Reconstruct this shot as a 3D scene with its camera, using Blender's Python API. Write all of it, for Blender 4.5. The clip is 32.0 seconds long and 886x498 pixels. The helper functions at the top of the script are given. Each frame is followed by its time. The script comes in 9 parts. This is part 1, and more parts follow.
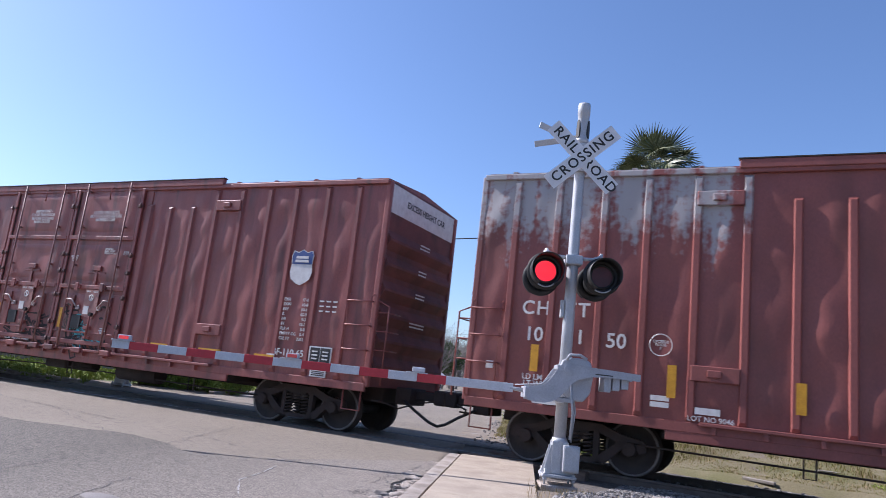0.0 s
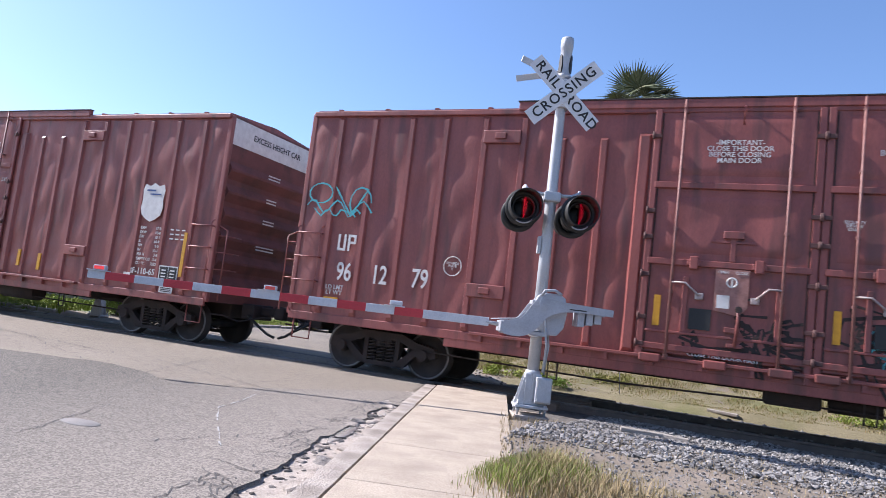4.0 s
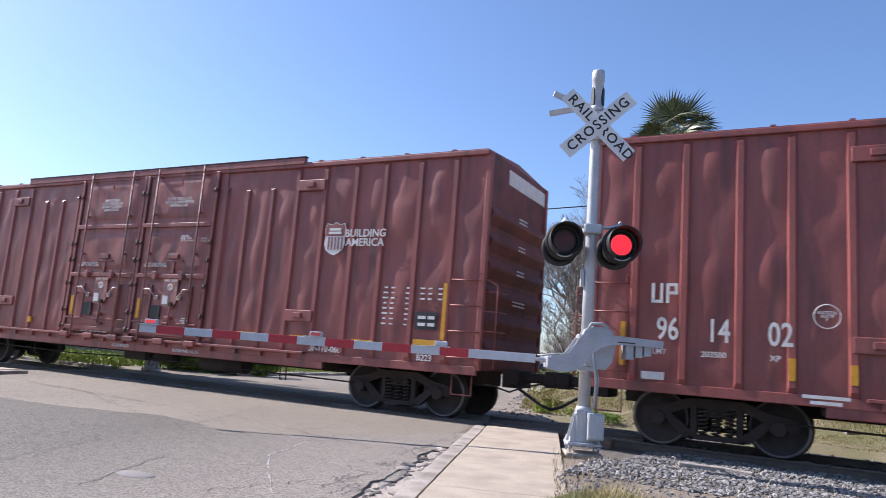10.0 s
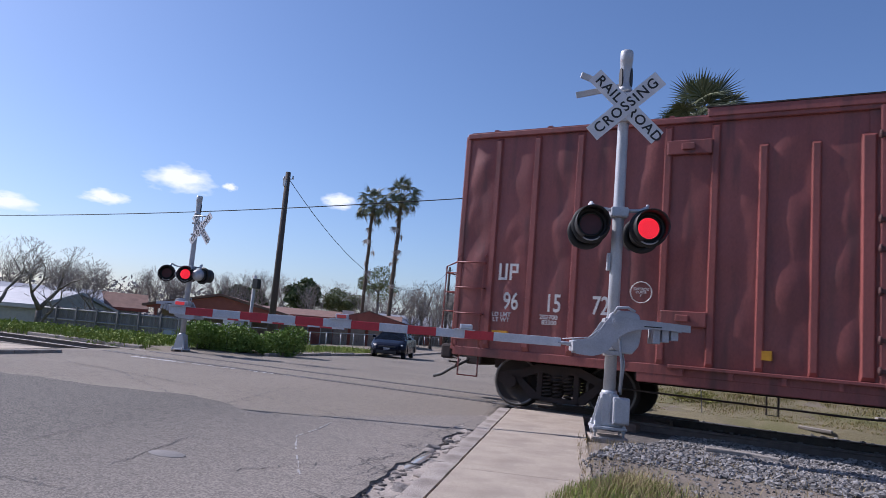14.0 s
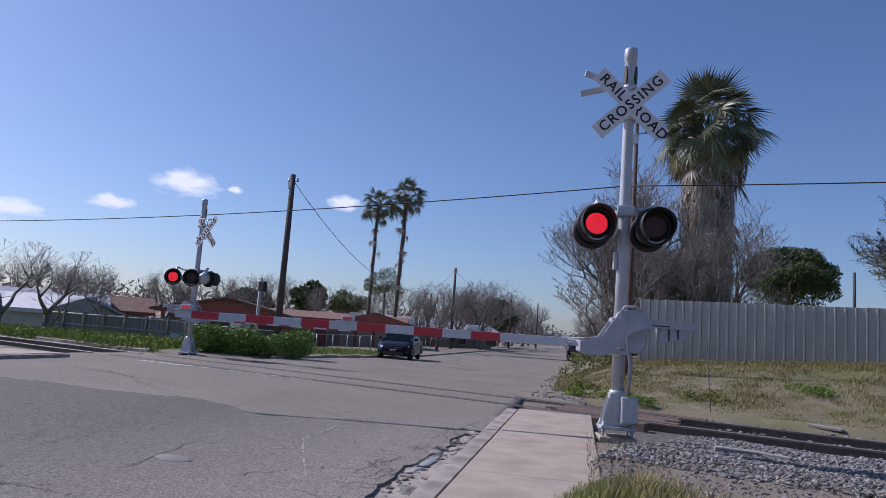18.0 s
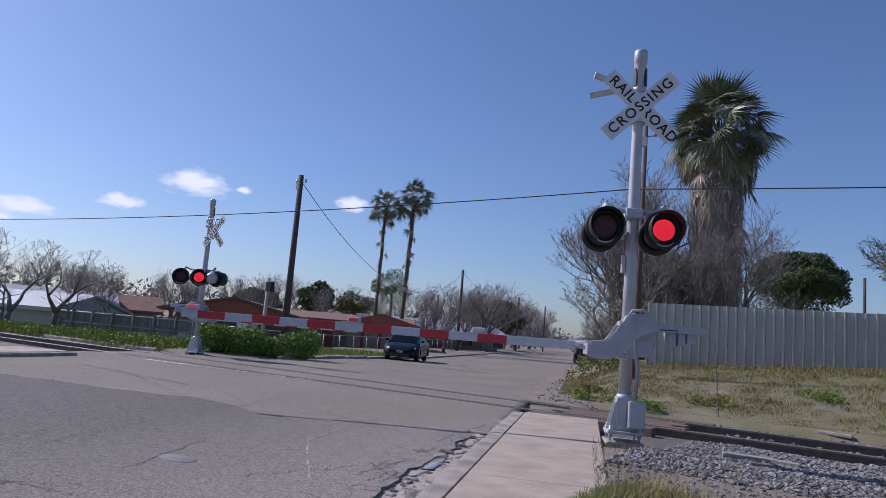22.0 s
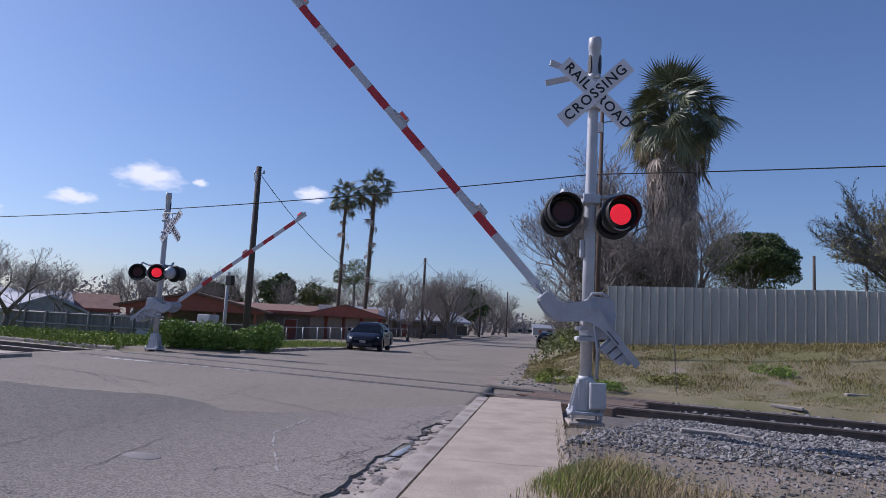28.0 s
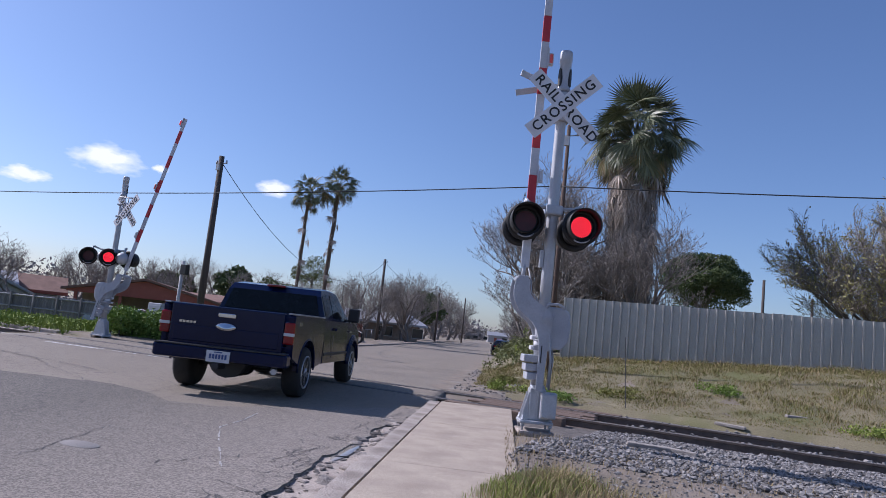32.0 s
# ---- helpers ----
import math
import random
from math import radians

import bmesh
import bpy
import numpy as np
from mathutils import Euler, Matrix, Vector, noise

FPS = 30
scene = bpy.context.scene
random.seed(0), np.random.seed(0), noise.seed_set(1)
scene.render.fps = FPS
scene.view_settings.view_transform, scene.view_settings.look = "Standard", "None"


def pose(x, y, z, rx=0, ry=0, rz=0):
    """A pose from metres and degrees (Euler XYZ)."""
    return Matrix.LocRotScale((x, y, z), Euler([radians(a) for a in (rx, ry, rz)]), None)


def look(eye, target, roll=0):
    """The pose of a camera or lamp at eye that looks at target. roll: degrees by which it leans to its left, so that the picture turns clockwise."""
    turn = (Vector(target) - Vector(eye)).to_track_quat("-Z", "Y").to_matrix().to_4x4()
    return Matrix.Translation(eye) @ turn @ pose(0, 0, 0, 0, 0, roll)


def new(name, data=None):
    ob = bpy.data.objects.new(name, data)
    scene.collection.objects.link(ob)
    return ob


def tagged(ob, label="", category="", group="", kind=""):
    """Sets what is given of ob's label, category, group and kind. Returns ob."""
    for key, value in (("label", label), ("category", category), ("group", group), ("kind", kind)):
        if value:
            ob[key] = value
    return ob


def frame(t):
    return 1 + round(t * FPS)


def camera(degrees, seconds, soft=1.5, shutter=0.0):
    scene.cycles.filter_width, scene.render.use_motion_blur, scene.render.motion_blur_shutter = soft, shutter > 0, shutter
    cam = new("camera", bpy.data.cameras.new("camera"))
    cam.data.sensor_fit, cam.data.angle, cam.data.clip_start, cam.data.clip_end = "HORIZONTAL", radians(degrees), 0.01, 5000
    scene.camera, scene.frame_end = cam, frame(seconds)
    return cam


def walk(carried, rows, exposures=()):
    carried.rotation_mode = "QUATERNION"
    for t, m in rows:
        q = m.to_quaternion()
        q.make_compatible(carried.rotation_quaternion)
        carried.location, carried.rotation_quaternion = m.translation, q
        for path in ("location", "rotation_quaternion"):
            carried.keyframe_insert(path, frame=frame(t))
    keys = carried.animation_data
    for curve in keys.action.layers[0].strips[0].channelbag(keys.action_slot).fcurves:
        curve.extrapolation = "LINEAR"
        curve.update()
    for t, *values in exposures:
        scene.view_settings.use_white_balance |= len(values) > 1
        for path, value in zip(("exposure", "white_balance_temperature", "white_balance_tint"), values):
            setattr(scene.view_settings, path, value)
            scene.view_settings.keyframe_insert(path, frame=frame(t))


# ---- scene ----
# the film's own exposure and white balance: brighter while the dark train fills the view
EXPOSURES = [(0.0, 0.65, 5880, 20), (1.0, 0.81, 5980, 19), (2.0, 1.04, 6080, 18), (3.0, 0.95, 6030, 18), (6.0, 1.0, 6130, 17), (9.0, 0.9, 6130, 17), (11.0, 0.72, 6030, 18), (13.0, 0.39, 5880, 20), (15.5, -0.18, 5760, 23), (28.5, -0.15, 5760, 23), (30.0, 0.02, 5760, 23), (31.0, 0.18, 5760, 23), (32.0, 0.09, 5760, 23)]
cam = camera(65.0, 32.0, soft=0.7, shutter=0.2)
walk(cam, [
    (0, pose(-0.003, -0.028, 1.250, 100.68, -6.21, 25.54)),
    (0.5, pose(-0.002, -0.022, 1.242, 100.35, -6.30, 25.21)),
    (1, pose(0.003, -0.011, 1.228, 99.89, -6.64, 23.43)),
    (1.5, pose(0.009, -0.032, 1.229, 99.49, -6.30, 23.20)),
    (2, pose(0.008, -0.032, 1.232, 98.04, -4.77, 22.57)),
    (2.5, pose(0.008, -0.029, 1.234, 99.54, -4.59, 23.07)),
    (3, pose(0.012, -0.044, 1.230, 100.54, -4.48, 23.00)),
    (3.5, pose(0.009, -0.035, 1.233, 96.23, -6.87, 24.04)),
    (5.5, pose(0.031, -0.027, 1.214, 95.40, -6.08, 22.78)),
    (6, pose(0.031, -0.015, 1.220, 97.59, -4.05, 25.35)),
    (6.5, pose(0.026, -0.028, 1.214, 98.88, -3.79, 26.80)),
    (7, pose(0.022, -0.028, 1.213, 98.73, -2.98, 27.51)),
    (7.5, pose(0.022, -0.027, 1.214, 97.96, -3.72, 26.95)),
    (8, pose(0.019, -0.013, 1.219, 98.52, -3.48, 28.33)),
    (8.5, pose(0.022, -0.018, 1.214, 98.10, -4.58, 27.06)),
    (9, pose(0.022, -0.009, 1.218, 96.65, -5.66, 25.20)),
    (9.5, pose(0.026, -0.014, 1.211, 98.92, -4.89, 25.23)),
    (10, pose(0.028, -0.025, 1.203, 98.64, -4.36, 27.53)),
    (10.5, pose(0.022, -0.007, 1.213, 98.70, -4.01, 29.85)),
    (11, pose(0.021, -0.017, 1.209, 98.24, -4.08, 29.93)),
    (11.5, pose(0.023, -0.028, 1.207, 98.37, -4.26, 29.85)),
    (12, pose(0.022, -0.023, 1.219, 98.05, -4.24, 29.88)),
    (12.5, pose(0.024, -0.026, 1.236, 97.73, -4.39, 30.04)),
    (13, pose(0.017, -0.016, 1.235, 97.81, -4.63, 30.02)),
    (13.5, pose(0.018, -0.028, 1.242, 97.32, -4.30, 30.03)),
    (14, pose(0.015, -0.024, 1.231, 96.94, -4.73, 29.53)),
    (14.5, pose(0.013, -0.014, 1.226, 96.63, -4.78, 28.50)),
    (16.5, pose(-0.007, 0.021, 1.236, 97.06, -5.04, 30.01)),
    (17, pose(-0.005, 0.016, 1.237, 97.23, -4.66, 30.37)),
    (17.5, pose(-0.002, 0.018, 1.235, 97.11, -4.22, 29.62)),
    (18, pose(-0.000, 0.008, 1.238, 96.95, -4.18, 30.07)),
    (18.5, pose(-0.002, 0.012, 1.242, 97.01, -4.27, 30.15)),
    (19, pose(-0.001, 0.002, 1.240, 96.90, -4.20, 31.10)),
    (19.5, pose(-0.007, 0.005, 1.244, 97.23, -4.23, 31.40)),
    (20, pose(-0.005, -0.000, 1.242, 97.28, -4.16, 30.68)),
    (20.5, pose(-0.011, 0.006, 1.241, 96.87, -4.46, 30.45)),
    (21, pose(-0.009, 0.025, 1.239, 96.88, -4.53, 29.84)),
    (21.5, pose(-0.013, 0.030, 1.242, 97.34, -4.64, 29.97)),
    (22, pose(-0.015, 0.049, 1.241, 97.06, -4.72, 30.63)),
    (22.5, pose(-0.016, 0.065, 1.251, 96.87, -5.24, 29.57)),
    (23, pose(-0.012, 0.043, 1.237, 96.66, -5.58, 28.74)),
    (23.5, pose(-0.006, 0.045, 1.244, 97.02, -5.08, 27.72)),
    (24, pose(0.002, 0.028, 1.242, 96.61, -4.36, 27.68)),
    (24.5, pose(0.008, 0.013, 1.242, 95.66, -3.04, 27.46)),
    (25, pose(0.011, 0.014, 1.246, 96.13, -3.92, 28.32)),
    (25.5, pose(0.016, 0.005, 1.249, 96.05, -3.68, 28.40)),
    (27.5, pose(0.022, 0.001, 1.247, 96.82, -3.19, 27.67)),
    (28, pose(0.018, 0.003, 1.238, 96.30, -2.95, 27.67)),
    (28.5, pose(0.003, 0.060, 1.244, 96.69, -2.66, 27.76)),
    (29, pose(0.016, 0.030, 1.241, 96.27, -3.53, 26.46)),
    (29.5, pose(0.011, 0.027, 1.242, 94.98, -3.31, 25.15)),
    (30, pose(0.016, 0.033, 1.243, 95.61, -3.25, 24.40)),
    (30.5, pose(0.022, 0.019, 1.241, 95.52, -4.00, 23.56)),
    (31, pose(0.013, 0.020, 1.237, 95.25, -5.25, 23.09)),
    (31.5, pose(0.008, 0.026, 1.240, 97.23, -6.11, 24.45)),
    (32, pose(0.012, 0.016, 1.232, 96.87, -6.06, 24.05)),
], exposures=EXPOSURES)

# ---- daylight ----
SUN_AZ, SUN_EL = radians(-174.0), radians(39.0)
SUN_DIR = Vector((math.cos(SUN_AZ) * math.cos(SUN_EL), math.sin(SUN_AZ) * math.cos(SUN_EL), math.sin(SUN_EL)))
world = bpy.data.worlds.new("sky")
scene.world = world
world.use_nodes = True
wn = world.node_tree
sky = wn.nodes.new("ShaderNodeTexSky")
sky.sky_type = "NISHITA"
sky.sun_disc = False
sky.sun_elevation = SUN_EL
sky.sun_rotation = math.pi / 2 - SUN_AZ
sky.altitude = 300
sky.air_density, sky.dust_density, sky.ozone_density = 1.05, 1.05, 5.0
wn.nodes["Background"].inputs["Strength"].default_value = 0.108
wn.links.new(sky.outputs["Color"], wn.nodes["Background"].inputs["Color"])
sun = new("sun", bpy.data.lights.new("sun", "SUN"))
sun.data.energy, sun.data.angle, sun.data.color = 4.7, radians(0.6), (1.0, 0.95, 0.87)
sun.matrix_world = look(SUN_DIR * 80, (0, 0, 0))

# ---- building tools ----
def mat(name, a, b=None, rough=0.7, metal=0.0, scale=6.0, fine=60.0, bump=0.15, stain=None, stain_scale=1.2, stain_amount=0.35, random_tint=0.0, emit=0.0, stretch=(1, 1, 1), spec=0.5, grain_amount=0.35):
    """A surface with colour that varies at two scales, fine relief and stains."""
    b = b or tuple(c * 0.8 for c in a)
    m = bpy.data.materials.new(name)
    m.use_nodes = True
    n, l = m.node_tree.nodes, m.node_tree.links
    shader = n["Principled BSDF"]
    shader.inputs["Roughness"].default_value = rough
    shader.inputs["Metallic"].default_value = metal
    shader.inputs["Specular IOR Level"].default_value = spec
    coord = n.new("ShaderNodeTexCoord")
    mapping = n.new("ShaderNodeMapping")
    mapping.inputs["Scale"].default_value = stretch
    l.new(coord.outputs["Object"], mapping.inputs["Vector"])
    big, small = n.new("ShaderNodeTexNoise"), n.new("ShaderNodeTexNoise")
    for node, s, d in ((big, scale, 6), (small, fine, 3)):
        node.inputs["Scale"].default_value = s
        node.inputs["Detail"].default_value = d
        l.new(mapping.outputs["Vector"], node.inputs["Vector"])
    mix = n.new("ShaderNodeMix")
    mix.data_type = "RGBA"
    mix.inputs[6].default_value, mix.inputs[7].default_value = (*a, 1), (*b, 1)
    ramp = n.new("ShaderNodeMapRange")
    ramp.inputs["From Min"].default_value, ramp.inputs["From Max"].default_value = 0.3, 0.7
    l.new(big.outputs["Fac"], ramp.inputs["Value"])
    l.new(ramp.outputs["Result"], mix.inputs[0])
    colour = mix.outputs[2]
    grain = n.new("ShaderNodeMix")
    grain.data_type, grain.blend_type = "RGBA", "OVERLAY"
    grain.inputs[0].default_value = grain_amount
    l.new(colour, grain.inputs[6])
    l.new(small.outputs["Color"], grain.inputs[7])
    bw = n.new("ShaderNodeRGBToBW")
    l.new(small.outputs["Color"], bw.inputs["Color"])
    l.new(bw.outputs["Val"], grain.inputs[7])
    colour = grain.outputs[2]
    if stain:
        spots = n.new("ShaderNodeTexNoise")
        spots.inputs["Scale"].default_value, spots.inputs["Detail"].default_value = stain_scale, 8
        l.new(mapping.outputs["Vector"], spots.inputs["Vector"])
        cut = n.new("ShaderNodeMapRange")
        cut.inputs["From Min"].default_value, cut.inputs["From Max"].default_value = 0.52, 0.68
        cut.inputs["To Max"].default_value = stain_amount
        l.new(spots.outputs["Fac"], cut.inputs["Value"])
        over = n.new("ShaderNodeMix")
        over.data_type = "RGBA"
        l.new(cut.outputs["Result"], over.inputs[0])
        l.new(colour, over.inputs[6])
        over.inputs[7].default_value = (*stain, 1)
        colour = over.outputs[2]
    if random_tint:
        info, hue = n.new("ShaderNodeObjectInfo"), n.new("ShaderNodeHueSaturation")
        spread = n.new("ShaderNodeMapRange")
        spread.inputs["To Min"].default_value, spread.inputs["To Max"].default_value = 1 - random_tint, 1 + random_tint
        l.new(info.outputs["Random"], spread.inputs["Value"])
        l.new(spread.outputs["Result"], hue.inputs["Value"])
        l.new(colour, hue.inputs["Color"])
        colour = hue.outputs["Color"]
    l.new(colour, shader.inputs["Base Color"])
    if bump:
        relief = n.new("ShaderNodeBump")
        relief.inputs["Strength"].default_value, relief.inputs["Distance"].default_value = bump, 0.02
        l.new(small.outputs["Fac"], relief.inputs["Height"])
        l.new(relief.outputs["Normal"], shader.inputs["Normal"])
    if emit:
        l.new(colour, shader.inputs["Emission Color"])
        shader.inputs["Emission Strength"].default_value = emit
    return m


def finish(name, bm, material, smooth=False):
    me = bpy.data.meshes.new(name)
    bm.to_mesh(me)
    bm.free()
    for m in material if isinstance(material, (list, tuple)) else [material]:
        me.materials.append(m)
    if smooth:
        me.shade_smooth()
    return me


def part(name, bm, material, parent=None, label="", smooth=False):
    """Links a bmesh as one mesh object, under a thing or a part."""
    ob = new(name, bm if isinstance(bm, bpy.types.Mesh) else finish(name, bm, material, smooth))
    if parent is not None:
        ob.parent = parent
    if label:
        tagged(ob, label)
    return ob


def thing(name, label, category, group="", kind="", at=None):
    ob = new(name)
    if at is not None:
        ob.matrix_basis = at
    return tagged(ob, label, category, group, kind)


def B():
    return bmesh.new()


def box(bm, x0, x1, y0, y1, z0, z1, bevel=0.0, m=None, mi=0):
    v = [bm.verts.new((x, y, z)) for x in (x0, x1) for y in (y0, y1) for z in (z0, z1)]
    fs = [bm.faces.new([v[i] for i in f]) for f in ((0, 1, 3, 2), (4, 6, 7, 5), (0, 4, 5, 1), (2, 3, 7, 6), (0, 2, 6, 4), (1, 5, 7, 3))]
    for f in fs:
        f.material_index = mi
    if bevel:
        edges = list({e for f in fs for e in f.edges})
        out = bmesh.ops.bevel(bm, geom=edges, offset=bevel, segments=2, affect="EDGES", profile=0.5)
        v = list({w for f in out["faces"] for w in f.verts} | {w for w in v if w.is_valid})
    if m is not None:
        bmesh.ops.transform(bm, matrix=m, verts=v)
    return v


def frame_between(p, q):
    p, q = Vector(p), Vector(q)
    d = q - p
    return Matrix.Translation(p) @ d.to_track_quat("Z", "Y").to_matrix().to_4x4(), d.length


def rod(bm, p, q, r0, r1=None, n=8, caps=True, mi=0):
    """A round bar from p to q."""
    r1 = r0 if r1 is None else r1
    m, length = frame_between(p, q)
    a = [bm.verts.new(m @ Vector((r0 * math.cos(6.2832 * i / n), r0 * math.sin(6.2832 * i / n), 0))) for i in range(n)]
    b = [bm.verts.new(m @ Vector((r1 * math.cos(6.2832 * i / n), r1 * math.sin(6.2832 * i / n), length))) for i in range(n)]
    for i in range(n):
        f = bm.faces.new((a[i], a[(i + 1) % n], b[(i + 1) % n], b[i]))
        f.smooth, f.material_index = True, mi
    if caps:
        bm.faces.new(a[::-1]).material_index = mi
        bm.faces.new(b).material_index = mi
    return a + b


def tube(bm, pts, r, n=6, taper=None):
    """A bent round bar through the points."""
    pts = [Vector(p) for p in pts]
    rings = []
    for i, p in enumerate(pts):
        d = (pts[min(i + 1, len(pts) - 1)] - pts[max(i - 1, 0)]).normalized()
        rot = d.to_track_quat("Z", "Y").to_matrix()
        k = r if taper is None else r + (taper - r) * i / (len(pts) - 1)
        rings.append([bm.verts.new(p + rot @ Vector((k * math.cos(6.2832 * j / n), k * math.sin(6.2832 * j / n), 0))) for j in range(n)])
    for a, b in zip(rings, rings[1:]):
        for j in range(n):
            bm.faces.new((a[j], a[(j + 1) % n], b[(j + 1) % n], b[j])).smooth = True
    bm.faces.new(rings[0][::-1])
    bm.faces.new(rings[-1])


def prism(bm, outline, depth, m=None, mi=0):
    """A flat outline (x, z) given thickness along y from 0 to depth."""
    a = [bm.verts.new((x, 0, z)) for x, z in outline]
    b = [bm.verts.new((x, depth, z)) for x, z in outline]
    fs = [bm.faces.new(a), bm.faces.new(b[::-1])]
    k = len(a)
    fs += [bm.faces.new((a[i], b[i], b[(i + 1) % k], a[(i + 1) % k])) for i in range(k)]
    for f in fs:
        f.material_index = mi
    if m is not None:
        bmesh.ops.transform(bm, matrix=m, verts=a + b)
    bmesh.ops.recalc_face_normals(bm, faces=fs)
    return a + b


def ring(bm, centre, r_in, r_out, y0, y1, n=24, a0=0.0, a1=6.28319):
    """A flat ring about the y axis."""
    c = Vector(centre)
    full = abs(a1 - a0 - 6.28319) < 1e-3
    rows = []
    for i in range(n + (0 if full else 1)):
        a = a0 + (a1 - a0) * i / n
        rows.append([bm.verts.new(c + Vector((r * math.cos(a), y, r * math.sin(a)))) for r, y in ((r_in, y0), (r_out, y0), (r_out, y1), (r_in, y1))])
    pairs = list(zip(rows, rows[1:] + rows[:1])) if full else list(zip(rows, rows[1:]))
    for p, q in pairs:
        for j in range(4):
            bm.faces.new((p[j], p[(j + 1) % 4], q[(j + 1) % 4], q[j])).smooth = True


def disc(bm, centre, r, y, n=24, face=-1):
    vs = [bm.verts.new(Vector(centre) + Vector((r * math.cos(6.28319 * i / n), y, r * math.sin(6.28319 * i / n)))) for i in range(n)]
    bm.faces.new(vs if face < 0 else vs[::-1])
    return vs


def lathe(bm, profile, m=None, n=20):
    """A turned solid about the z axis from (radius, height) pairs."""
    rows = []
    for r, z in profile:
        rows.append([bm.verts.new((r * math.cos(6.28319 * i / n), r * math.sin(6.28319 * i / n), z)) for i in range(n)])
    for a, b in zip(rows, rows[1:]):
        for i in range(n):
            bm.faces.new((a[i], a[(i + 1) % n], b[(i + 1) % n], b[i])).smooth = True
    bm.faces.new(rows[0][::-1])
    bm.faces.new(rows[-1])
    if m is not None:
        bmesh.ops.transform(bm, matrix=m, verts=[v for r in rows for v in r])


LETTERS = {}


def words(text, size, material, parent, m, label="", name="lettering", depth=0.002, align="CENTER", spacing=1.0):
    """Painted writing: lines of the built-in font as thin raised shapes. The text lies in the local xy plane of m."""
    key = (text, size, align, depth, spacing)
    if key not in LETTERS:
        cu = bpy.data.curves.new("lettering", "FONT")
        cu.body, cu.size, cu.align_x, cu.align_y, cu.extrude, cu.resolution_u, cu.space_line = text, size, align, "CENTER", depth, 3, 0.85
        cu.space_character = spacing
        cu.offset = size * 0.014
        ob = bpy.data.objects.new("lettering", cu)
        LETTERS[key] = bpy.data.meshes.new_from_object(ob)
        bpy.data.objects.remove(ob)
    me = LETTERS[key].copy()
    me.materials.clear()
    me.materials.append(material)
    ob = new(name, me)
    ob.parent = parent
    ob.matrix_basis = m
    if label:
        tagged(ob, label)
    return ob


def smoothstep(a, b, x):
    k = min(max((x - a) / (b - a), 0.0), 1.0)
    return k * k * (3 - 2 * k)


def hill(x, y, s=1.0, seed=0.0):
    return noise.noise(Vector((x * s, y * s, seed)))

